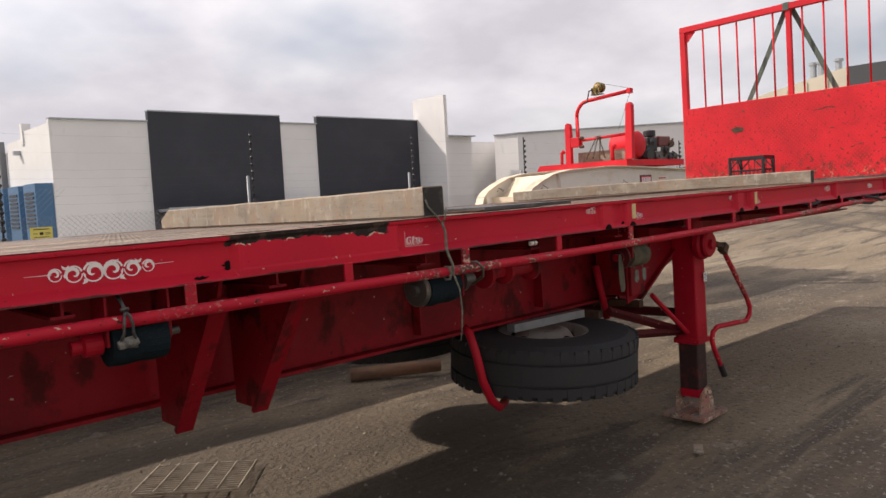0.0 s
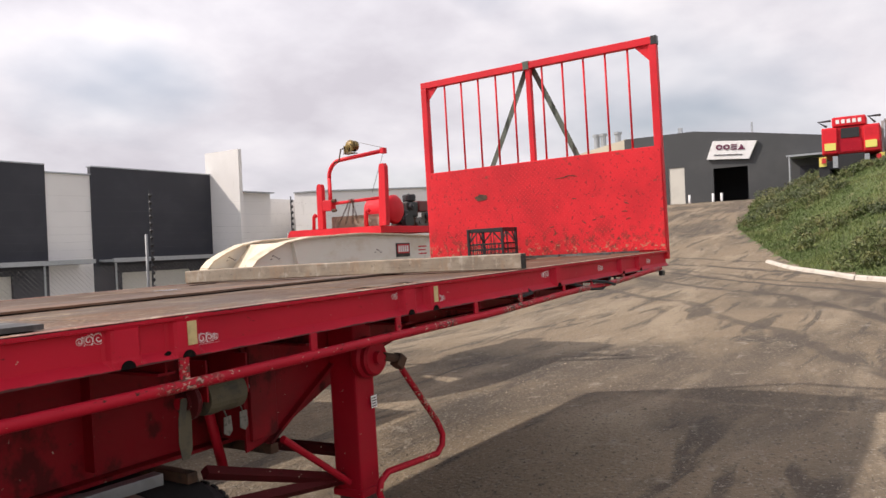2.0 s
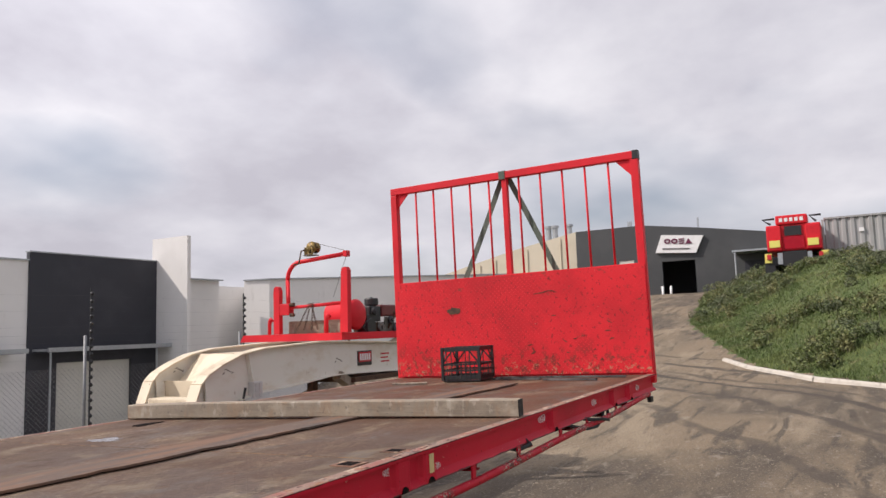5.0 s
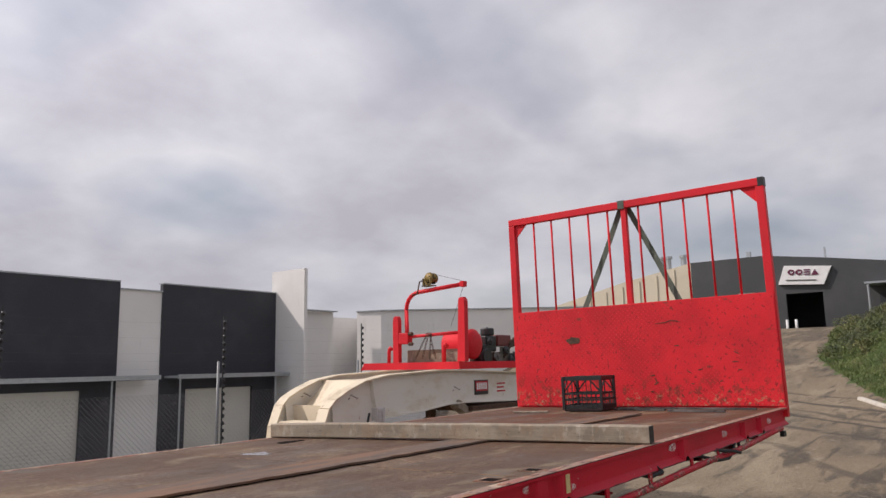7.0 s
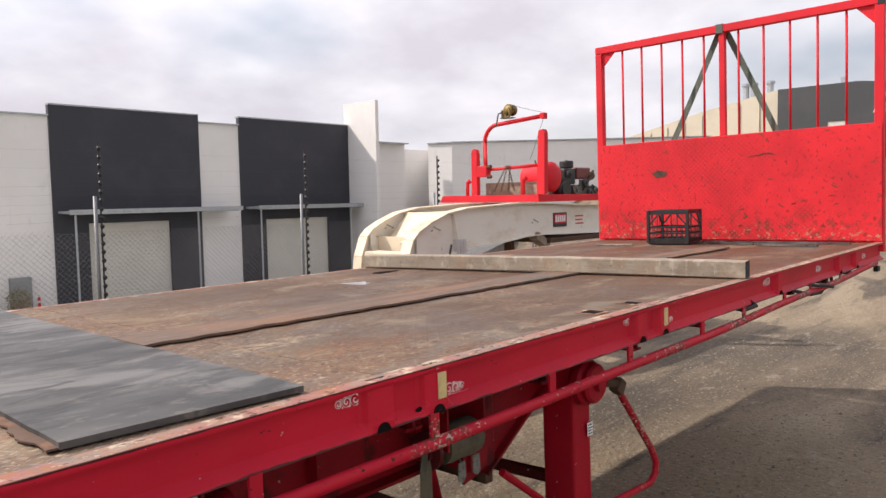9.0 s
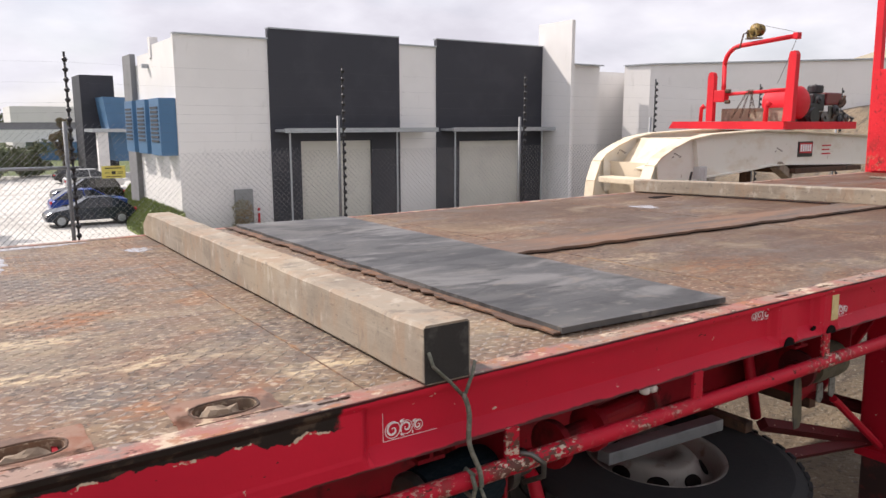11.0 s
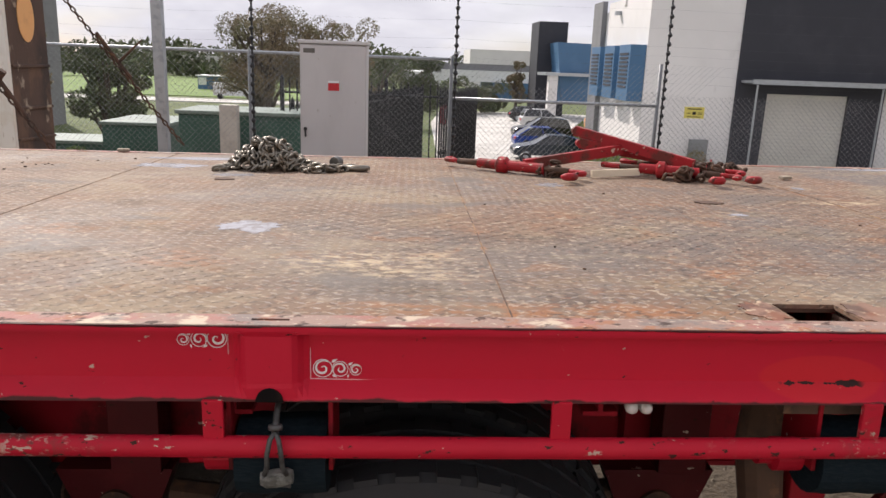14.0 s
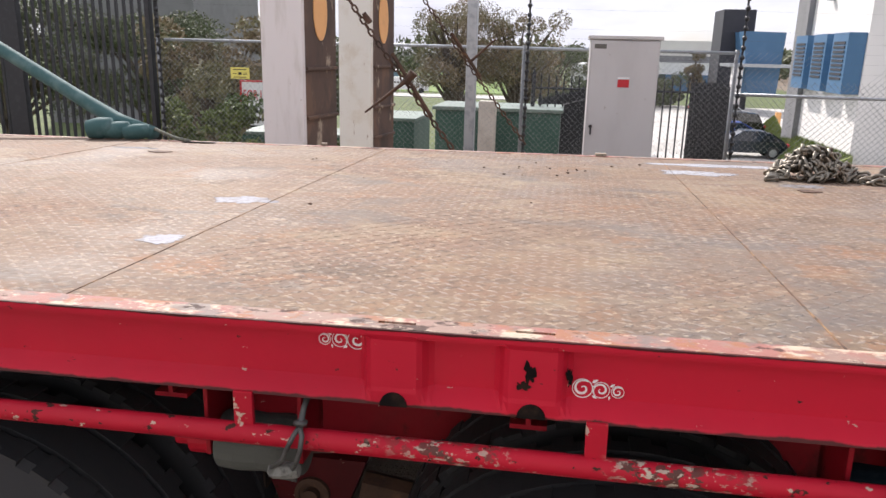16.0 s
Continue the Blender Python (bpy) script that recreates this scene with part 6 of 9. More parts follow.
def wall_with_door(x0, x1, d0, d1, top, dtop, surface):
    slab("wall", x0, d0, BY - 0.08, BY + 0.17, LOT - 0.3, top, surface, wh)
    slab("wall", d1, x1, BY - 0.08, BY + 0.17, LOT - 0.3, top, surface, wh)
    slab("wall", d0, d1, BY - 0.08, BY + 0.17, dtop, top, surface, wh)


slab("wall", 10.0, 14.40, BY, BY + 0.25, LOT - 0.3, 5.77, PRECAST, wh)
wall_with_door(14.40, 21.67, 15.93, 19.95, 6.27, 0.92, CHARCOAL)
slab("wall", 21.67, 24.05, BY, BY + 0.25, LOT - 0.3, 5.90, PRECAST, wh)
wall_with_door(24.05, 31.72, 25.6, 30.05, 6.33, 0.79, CHARCOAL)
slab("fin_wall", 31.72, 31.97, 31.5, BY + 0.3, LOT - 0.3, 7.66, PRECAST, wh, "tall white fin wall")
slab("wall", 31.97, 36.95, BY + 0.3, BY + 0.55, LOT - 0.3, 5.42, PRECAST, wh)
slab("wall", 36.95, 42.0, BY + 2.0, BY + 2.25, LOT - 0.3, 5.25, PRECAST, wh)
slab("wall", 10.0, 10.25, BY + 0.25, 38.4, LOT - 0.3, 5.62, PRECAST, wh)
slab("wall", 10.0, 10.25, 38.4, 41.6, LOT - 0.3, 5.30, PRECAST, wh)
slab("wall", 10.0, 10.25, 41.6, 45.0, LOT - 0.3, 4.85, PRECAST, wh)
slab("parapet_pier", 9.93, 10.32, 38.2, 38.6, 5.0, 6.0, PRECAST, wh)
slab("wall", 10.25, 42.0, 44.75, 45.0, LOT - 0.3, 5.0, PRECAST, wh)
slab("wall", 41.75, 42.0, BY + 2.25, 44.75, LOT - 0.3, 5.2, PRECAST, wh)
slab("roof", 10.3, 41.7, BY + 2.4, 44.7, 4.6, 4.8, GALV, wh)
for x0, x1, z in ((10.0, 14.4, 5.77), (14.4, 21.67, 6.27), (21.67, 24.05, 5.90), (24.05, 31.72, 6.33), (31.97, 36.95, 5.42)):
    slab("parapet_cap", x0 + 0.003, x1 - 0.003, BY - 0.12, BY + 0.30, z + 0.003, z + 0.07, GALV, wh)
# side wing set at an angle
bm = bmesh.new()
prism(bm, [(38.2, 33.4), (38.6, 31.6), (49.0, 18.6), (53.0, 21.8), (42.0, 36.0)], LOT - 0.3, 5.42, "xy")
part("wall", bm, PRECAST, wh)
bm = bmesh.new()
prism(bm, [(38.1, 33.4), (38.5, 31.5), (49.0, 18.4), (49.4, 18.8), (39.0, 33.4)], 5.425, 5.50, "xy")
part("parapet_cap", bm, GALV, wh)
for d0, d1, dtop in ((15.93, 19.95, 0.92), (25.6, 30.05, 0.79)):
    n = 26
    rd = slab("roller_door", d0 + 0.003, d1 - 0.003, BY + 0.12, BY + 0.15, LOT, dtop - 0.003, ROLLER, wh, "closed cream roller door")
    for i in range(n):
        z0 = LOT + (dtop - LOT) * i / n
        z1 = LOT + (dtop - LOT) * (i + 1) / n
        bm = bmesh.new()
        prism(bm, [(BY + 0.112, z0), (BY + 0.104, (z0 + z1) / 2), (BY + 0.112, z1), (BY + 0.118, z1), (BY + 0.118, z0)], d0 + 0.003, d1 - 0.003, "yz")
        part("slat", bm, ROLLER, rd)
for x0, x1 in ((14.6, 23.3), (24.3, 31.7)):
    aw = slab("awning", x0, x1, BY - 1.3, BY - 0.09, 1.40, 1.52, GALV, wh, "flat grey steel awning over the doors")
    slab("gutter", x0, x1, BY - 1.42, BY - 1.303, 1.36, 1.58, GALV, aw)
    # charcoal sheet that stands for the shade under the awning
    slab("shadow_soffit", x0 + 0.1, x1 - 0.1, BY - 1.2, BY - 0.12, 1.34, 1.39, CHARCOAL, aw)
for x in (14.95, 20.9, 24.6, 30.9):
    bm = bmesh.new()
    tube(bm, [(x, BY - 1.1, LOT - 0.1), (x, BY - 1.1, 1.36)], 0.05, 8)
    part("awning_post", bm, GALV, wh)
slab("meter_box", 12.45, 13.3, BY - 0.25, BY - 0.003, LOT, -1.32, ALLOY, wh, "grey meter box at the wall's foot")
# blue window hoods along the side wall
for y0 in (34.2, 37.0, 39.9):
    hood = slab("window_hood", 9.25, 9.995, y0, y0 + 1.9, 0.35, 2.95, BLUE, wh, "blue metal window hood with louvres")
    for k in range(9):
        slab("louvre", 9.215, 9.247, y0 + 0.25, y0 + 1.65, 0.95 + k * 0.19, 1.05 + k * 0.19, CHARCOAL, hood)
GREYWALL = Surface("grey_render", (0.20, 0.20, 0.205), 0.7).layer((0.16, 0.16, 0.165), 1, 0.45, 0.65, 0.6).bump(10, 0.05, 0.01)
slab("pilaster", 9.72, 9.995, 42.0, 44.0, LOT, 5.45, GREYWALL, wh)
slab("wall_light", 9.7, 9.995, 39.0, 39.3, 4.55, 4.75, GALV, wh)
office = thing("office_tower", (14.0, 80.0, LOT), "dark tower with a blue leaning entrance panel", "building")
slab("tower", 12.55, 15.64, 80.0, 85.0, LOT, 6.46, CHARCOAL, office)
bm = bmesh.new()
prism(bm, [(14.6, -1.78), (13.8, 4.26), (17.56, 4.2), (17.3, -1.78)], 75.6, 79.9, "xz")
part("entrance_panel", bm, BLUE, office, "blue leaning entrance panel")
slab("entrance_awning", 12.5, 18.4, 74.2, 79.0, 0.98, 1.28, GALV, office)
slab("pier", 12.94, 13.84, 74.4, 75.4, LOT, 0.97, PRECAST, office)

# planted strip beside the warehouse
VERGE_GRASS = Surface("lush_verge_grass", (0.150, 0.195, 0.048), 0.8).layer((0.20, 0.23, 0.075), 0.9, 0.44, 0.62, 0.8).layer((0.09, 0.125, 0.034), 5.0, 0.52, 0.66, 0.7).islands(0.2).bump(20, 0.3, 0.02)


def verge(y):
    """The two edges of the sloping verge beside the side wall."""
    return 8.25 + max(0.0, y - 38.0) * 0.178, 9.99 + max(0.0, y - 45.0) * 0.22


verts, faces = [], []
for i, y in enumerate(np.arange(33.6, 57.4, 0.8)):
    x0, x1 = verge(y)
    verts += [(x0, y, LOT - 0.05), (x0 + 0.03, y, LOT + 0.09), ((x0 + x1) / 2, y, LOT + 0.75), (x1, y, LOT + 1.15), (x1, y, LOT - 0.05)]
    if i:
        k = 5 * i
        faces += [(k - 5 + j, k - 4 + j, k + 1 + j, k + j) for j in range(4)]
faces += [(4, 3, 2, 1, 0), tuple(len(verts) - 5 + j for j in range(5))]
tagged(raw("verge", verts, faces, VERGE_GRASS, None), "sloping grassed verge beside the warehouse wall", "verge", kind="structure")
verts, faces = [], []
rnd = np.random.default_rng(31)
for i in range(16000):
    y = rnd.uniform(33.7, 57.0)
    x0, x1 = verge(y)
    f = rnd.uniform(0.02, 1.0)
    x, z = x0 + (x1 - x0) * f, LOT + 0.09 + (0.66 * min(1.0, f * 2) + 0.40 * max(0.0, f * 2 - 1))
    h, a = rnd.uniform(0.04, 0.16), rnd.uniform(0, 6.28)
    k = len(verts)
    verts += [(x, y, z - 0.02), (x + 0.06 * math.cos(a), y + 0.06 * math.sin(a), z - 0.02), (x + 0.05 * math.sin(a), y, z + h)]
    faces.append((k, k + 1, k + 2))
tagged(raw("grass_strip", verts, faces, VERGE_GRASS, None), "green grass strip beside the warehouse wall", "grass", kind="stuff")
rnd = np.random.default_rng(32)
for x, y, r in ((12.45, 33.0, 0.50),):
    v, f = leaf_arrays(crown_points(rnd, [((x, y, LOT + 1.28), r), ((x + 0.08, y, LOT + 0.85), r * 0.95), ((x - 0.06, y, LOT + 0.45), r * 0.85)], 420), 0.06, rnd)
    tagged(raw("shrub", v, f, LEAF_DRY, None), "small rounded shrub at the wall's foot", "shrub")

# ---- workshop at the top of the track ----
SHED = Surface("dark_grey_cladding", (0.050, 0.053, 0.056), 0.55).layer((0.064, 0.066, 0.068), 0.4, 0.45, 0.65, 0.7).bump(10, 0.05, 0.01)
shop = thing("workshop", (64.0, 2.0, 3.6), "dark grey workshop with a white sign and an open door", "building")
roofline = [(17.95, 9.40), (12.5, 9.42), (8.2, 8.85), (3.6, 8.15), (-6.0, 6.6), (-22.0, 5.2)]


def roof_at(y):
    for (a, za), (b, zb) in zip(roofline, roofline[1:]):
        if b <= y <= a:
            return za + (zb - za) * (a - y) / (a - b)
    return roofline[-1][1]


def front(y1, y0, z0, z1=None):
    """A piece of the front between y0 and y1, from z0 up to z1 or to the roofline."""
    bm = bmesh.new()
    ys = [y1] + [y for y, _ in roofline if y0 < y < y1] + [y0]
    top = [(y, z1 if z1 is not None else roof_at(y)) for y in ys]
    prism(bm, [(y1, z0), *top, (y0, z0)], 60.0, 60.25, "yz")
    part("wall", bm, SHED, shop)


front(17.95, 14.5, 3.0)
front(14.5, 13.3, 6.75)
front(13.3, 11.15, 3.0)
front(11.15, 8.7, 6.45)
front(8.7, -22.0, 3.0)
slab("roller_door", 60.05, 60.2, 13.3, 14.5, 3.0, 6.75, ROLLER, shop, "pale roller door")
slab("dark_interior", 66.0, 66.1, 5.0, 14.9, 3.0, 8.0, CHARCOAL, shop)
slab("inner_floor", 60.26, 66.0, 8.0, 12.0, 3.4, 3.56, PAVE, shop)
bm = bmesh.new()
prism(bm, [(17.95, 9.40), (12.5, 9.42), (8.2, 8.85), (3.6, 8.15), (-6.0, 6.6), (-22.0, 5.2), (-22, 5.1), (-6.0, 6.5), (3.6, 8.05), (8.2, 8.75), (12.5, 9.32), (17.95, 9.30)], 60.25, 82.0, "yz")
part("roof", bm, GALV, shop)
bm = bmesh.new()
prism(bm, [(11.55, 7.15), (8.55, 6.95), (7.95, 8.22), (11.05, 8.5)], 59.75, 59.95, "yz")
sg = part("sign_board", bm, WHITE, shop, "white leaning sign board")
LOGO = Surface("maroon_logo", (0.12, 0.012, 0.05), 0.5).bump(30, 0.02, 0.002)
for k in range(4):
    y = 10.6 - k * 0.52
    bm = bmesh.new()
    z = 7.98 - k * 0.035
    if k < 2:
        ring = [(y + 0.24 * math.cos(a), z + 0.20 * math.sin(a)) for a in [2 * math.pi * i / 16 for i in range(16)]]
        inner = [(y + 0.12 * math.cos(a), z + 0.09 * math.sin(a)) for a in [2 * math.pi * i / 16 for i in range(16)]]
        for i in range(16):
            j = (i + 1) % 16
            prism(bm, [ring[i], ring[j], inner[j], inner[i]], 59.70, 59.745, "yz")
    elif k == 2:
        for dz in (-0.16, 0.0, 0.16):
            box(bm, 59.70, 59.745, y - 0.20, y + 0.20, z + dz - 0.04, z + dz + 0.04)
    else:
        prism(bm, [(y + 0.25, z - 0.2), (y, z + 0.2), (y - 0.25, z - 0.2)], 59.70, 59.745, "yz")
    part("logo_shape", bm, LOGO, sg)
bm = bmesh.new()
prism(bm, [(11.0, 7.40), (9.0, 7.27), (9.0, 7.33), (11.0, 7.46)], 59.70, 59.745, "yz")
part("print_bar", bm, INK, sg)
slab("awning", 57.9, 60.0, 2.2, 5.8, 6.62, 6.75, GALV, shop)
bm = bmesh.new()
tube(bm, [(58.0, 5.6, 3.5), (58.0, 5.6, 6.62)], 0.07, 8)
part("awning_post", bm, GALV, shop)
slab("window", 59.9, 60.0, 2.6, 5.2, 5.0, 6.1, CHARCOAL, shop)
slab("roof_vent", 62.0, 62.3, 13.9, 14.2, 9.3, 10.1, GALV, shop)
slab("mast", 62.0, 62.12, 8.6, 8.72, 8.7, 9.9, GALV, shop)
for y in (10.9, 10.3, 12.6):
    bm = bmesh.new()
    tube(bm, [(58.5, y, 3.4), (58.5, y, 4.5)], 0.09, 10)
    solid("bollard", bm, WHITE, "white steel bollard by the workshop door", "bollard", "bollards", smooth=True)
CREAMWALL = Surface("cream_cladding", (0.60, 0.54, 0.42), 0.6).layer((0.53, 0.47, 0.36), 0.5, 0.45, 0.65, 0.6).bump(10, 0.05, 0.01)
store = thing("cream_storehouse", (66.0, 25.0, 2.0), "cream clad storehouse with a sloping roofline", "building")
bm = bmesh.new()
prism(bm, [(18.0, 0.5), (18.0, 9.5), (24.0, 8.35), (32.0, 6.4), (36.0, 5.2), (36.0, 0.5)], 60.6, 75.0, "yz")
part("wall", bm, CREAMWALL, store)
for y in np.arange(19.5, 35.0, 1.5):
    bm = bmesh.new()
    box(bm, 60.52, 60.597, y - 0.03, y + 0.03, 0.6, 9.4 - (y - 18) * 0.232)
    part("cladding_rib", bm, CREAMWALL, store)
for y in (19.5, 20.8, 21.4):
    bm = bmesh.new()
    tube(bm, [(63.0, y, 8.0), (63.0, y, 10.3)], 0.25, 10)
    tube(bm, [(63.0, y, 10.3), (63.0, y, 10.5)], 0.36, 10)
    part("flue", bm, GALV, store)

# ---- bank, kerb, bushes ----
def bank_z(x, y):
    return ground_z(x, y)


for i in range(19):
    s0, s1 = 0.8 + i * 0.135, 0.8 + (i + 1) * 0.135
    (xa, ya), (xb, yb) = kerb_line(s0), kerb_line(s1)
    a, b = Vector((xa, ya, 0)), Vector((xb, yb, 0))
    d = (b - a).normalized()
    n = Vector((-d.y, d.x, 0))
    bm = bmesh.new()
    za, zb = track(xa) - 0.08, track(xb) - 0.08
    q = []
    for p, z in ((a + d * 0.003, za), (b - d * 0.003, zb)):
        q.append([bm.verts.new(p + n * w + Vector((0, 0, z + h))) for w, h in ((0.0, 0), (0.0, 0.10), (0.03, 0.13), (0.13, 0.135), (0.17, 0.10), (0.19, 0))])
    for k in range(6):
        bm.faces.new((q[0][k], q[0][(k + 1) % 6], q[1][(k + 1) % 6], q[1][k]))
    bm.faces.new(q[0][::-1])
    bm.faces.new(q[1])
    solid("kerb", bm, KERB, "pale concrete kerb stone along the foot of the bank", "kerb", "kerb stones", kind="structure")

rnd = np.random.default_rng(77)
gverts, gfaces = [], []
for i in range(120000):
    x = rnd.uniform(19, 60)
    y = foot_y(x) - abs(rnd.normal(0, 4.5)) - 0.30
    if y < -14:
        continue
    z = bank_z(x, y)
    tall = 1 + 1.1 * max(0.0, noise.noise(Vector((x * 0.6, y * 0.6, 1))))
    h, a, w = rnd.uniform(0.03, 0.12) * tall, rnd.uniform(0, 6.28), rnd.uniform(0.006, 0.014) * (1 + x / 50)
    lx, ly = rnd.normal(0, 0.06, 2)
    k = len(gverts)
    gverts += [(x - w * math.cos(a), y - w * math.sin(a), z - 0.03), (x + w * math.cos(a), y + w * math.sin(a), z - 0.03), (x + lx, y + ly, z + h)]
    gfaces.append((k, k + 1, k + 2))
tagged(raw("bank_grass", gverts, gfaces, BLADE, None), "uneven green grass on the bank", "grass", kind="stuff")
# scrub: thick along the shoulder and the top, in loose clumps on the slope
lobes_a, lobes_b = [], []
for i in range(330):
    x = rnd.uniform(21, 57)
    d = rnd.uniform(0.6, 8.5)
    y = foot_y(x) - d
    clump = noise.noise(Vector((x * 0.30, y * 0.42, 9)))
    shoulder = x > 38 and 0.8 < d < 4.5
    if not shoulder and clump < (0.12 if d < 5.5 else -0.08):
        continue
    if shoulder and clump < -0.25:
        continue
    n = 2 + int(rnd.uniform(0, 3))
    for q in range(n):
        r = rnd.uniform(0.14, 0.34) * (1.25 if shoulder else 1.0)
        px, py = x + rnd.normal(0, 0.45), y + rnd.normal(0, 0.35)
        (lobes_a if clump > 0.15 or rnd.uniform() < 0.4 else lobes_b).append(((px, py, bank_z(px, py) + r * rnd.uniform(0.4, 1.3)), r))
for lobes, surf, nm in ((lobes_a, LEAF, "green leafy scrub growing on the bank"), (lobes_b, LEAF_DARK, "dark weedy scrub growing on the bank")):
    v, f = leaf_arrays(crown_points(rnd, lobes, 130), 0.055, rnd)
    tagged(raw("bank_scrub", v, f, surf, None), nm, "shrubs", kind="stuff")
# dry stalks that stand above the scrub
sv, sf = [], []
for i in range(900):
    x = rnd.uniform(22, 56)
    d = rnd.uniform(1.0, 8.0)
    y = foot_y(x) - d
    z = bank_z(x, y)
    h = rnd.uniform(0.25, 0.75)
    lx, ly = rnd.normal(0, 0.12, 2)
    k = len(sv)
    sv += [(x - 0.008, y, z), (x + 0.008, y + 0.006, z), (x + lx, y + ly, z + h)]
    sf.append((k, k + 1, k + 2))
tagged(raw("dry_stalks", sv, sf, BARK, None), "thin dry weed stalks on the bank", "weeds", kind="stuff")

# ---- red fire truck and container above the bank ----
GLASS = Surface("dark_vehicle_glass", (0.015, 0.018, 0.02), 0.08, 0.0, 0.8).bump(5, 0.01, 0.01)
truck = thing("red_truck", (48.0, 1.05, 4.2), "red heavy truck with yellow panels parked above the bank", "truck")
TZ = 4.25
slab("chassis", 45.3, 52.0, 0.0, 2.1, TZ + 0.4, TZ + 0.8, BLACK, truck)
bm = bmesh.new()
box(bm, 45.2, 50.0, -0.30, 2.35, TZ + 1.15, TZ + 2.55, 0.06)
part("body", bm, RED_BRIGHT, truck)
for y0, y1 in ((-0.28, 0.42), (1.62, 2.33)):
    bm = bmesh.new()
    box(bm, 45.05, 45.19, y0, y1, TZ + 1.20, TZ + 2.50, 0.05)
    part("locker_door", bm, RED_BRIGHT, truck)
for y in (-0.22, 2.27):
    slab("tail_lamp", 45.02, 45.14, y - 0.10, y + 0.10, TZ + 0.72, TZ + 0.98, INK_RED, truck)
    slab("mud_flap", 45.25, 45.29, y - 0.25, y + 0.25, TZ + 0.02, TZ + 0.70, BLACK, truck)
bm = bmesh.new()
box(bm, 45.1, 46.4, 0.30, 1.85, TZ + 2.56, TZ + 3.05, 0.08)
part("turret", bm, RED_BRIGHT, truck)
slab("hatch", 45.13, 45.19, 0.62, 1.45, TZ + 1.95, TZ + 2.45, BLACK, truck)
slab("recess_panel", 45.14, 45.19, 0.52, 1.52, TZ + 1.25, TZ + 1.90, RED, truck)
for y in (0.10, 1.95):
    slab("warning_panel", 45.00, 45.046, y - 0.26, y + 0.26, TZ + 1.35, TZ + 1.72, YELLOW, truck)
    slab("tail_panel", 45.14, 45.19, y - 0.30 + (0.5 if y > 1 else -0.4), y + 0.05 + (0.5 if y > 1 else -0.4), TZ + 0.55, TZ + 1.05, YELLOW, truck)
slab("dark_panel", 45.15, 45.29, 0.45, 1.6, TZ + 0.35, TZ + 1.12, BLACK, truck)
slab("light_box", 45.14, 45.29, 1.62, 1.86, TZ + 0.45, TZ + 1.05, GALV, truck)
slab("light_box", 45.14, 45.29, 0.20, 0.42, TZ + 0.45, TZ + 1.05, GALV, truck)
bm = bmesh.new()
tube(bm, [(45.3, -0.1, TZ + 2.62), (45.3, 0.2, TZ + 2.95), (45.3, -0.35, TZ + 2.95)], 0.06, 8)
part("monitor_pipe", bm, BLACK, truck)
bm = bmesh.new()
tube(bm, [(45.3, 2.1, TZ + 2.62), (45.3, 2.5, TZ + 2.9), (45.3, 1.9, TZ + 2.92)], 0.06, 8)
part("monitor_pipe", bm, BLACK, truck)
for i in range(5):
    slab("letter_bar", 45.085, 45.098, 0.5 + i * 0.25, 0.66 + i * 0.25, TZ + 2.70, TZ + 2.9, WHITE, truck)
for x in (46.2, 47.6, 51.0):
    for y in (0.05, 2.05):
        bm = bmesh.new()
        lathe(bm, [(0, -0.16), (0.34, -0.16), (0.5, -0.13), (0.5, 0.13), (0.34, 0.16), (0, 0.16)], (x, y, TZ + 0.42), (0, 1, 0), 24)
        part("wheel", bm, TYRE, truck)
CONT = Surface("grey_container_paint", (0.36, 0.36, 0.36), 0.6).layer((0.28, 0.27, 0.26), 1.2, 0.48, 0.66, 0.6, stretch=(1, 1, 0.3)).bump(20, 0.1, 0.01)
cont = thing("shipping_container", (50.0, -3.5, 4.4), "grey corrugated shipping container above the bank", "container")
bm = bmesh.new()
ys = []
y = -0.45
k = 0
prof = []
while y > -8.0:
    prof += [(y, 47.0), (y - 0.16, 47.0), (y - 0.22, 47.06), (y - 0.36, 47.06), (y - 0.42, 47.0)]
    y -= 0.42
lo = [bm.verts.new((x, yy, 4.55)) for yy, x in prof]
hi = [bm.verts.new((x, yy, 7.10)) for yy, x in prof]
for i in range(len(lo) - 1):
    bm.faces.new((lo[i], lo[i + 1], hi[i + 1], hi[i]))
part("corrugated_side", bm, CONT, cont)
slab("body", 47.08, 49.4, -8.4, -0.5, 4.5, 7.10, CONT, cont)
slab("top_rail", 46.96, 49.45, -8.45, -0.42, 7.103, 7.20, CONT, cont)
slab("corner_post", 46.95, 47.07, -0.42, -0.30, 4.4, 7.10, CONT, cont)
slab("vent", 46.93, 46.99, -2.3, -2.05, 6.3, 6.5, WHITE, cont)


# ---- plain wall added unseen behind the camera to cut the yard's sky light ----
bm = bmesh.new()
box(bm, -22.0, 1.0, -9.9, -9.5, -0.2, 5.5)
solid("wall_south", bm, PRECAST, "plain pale unseen wall added to cut the yard's sky light", "wall", kind="structure")


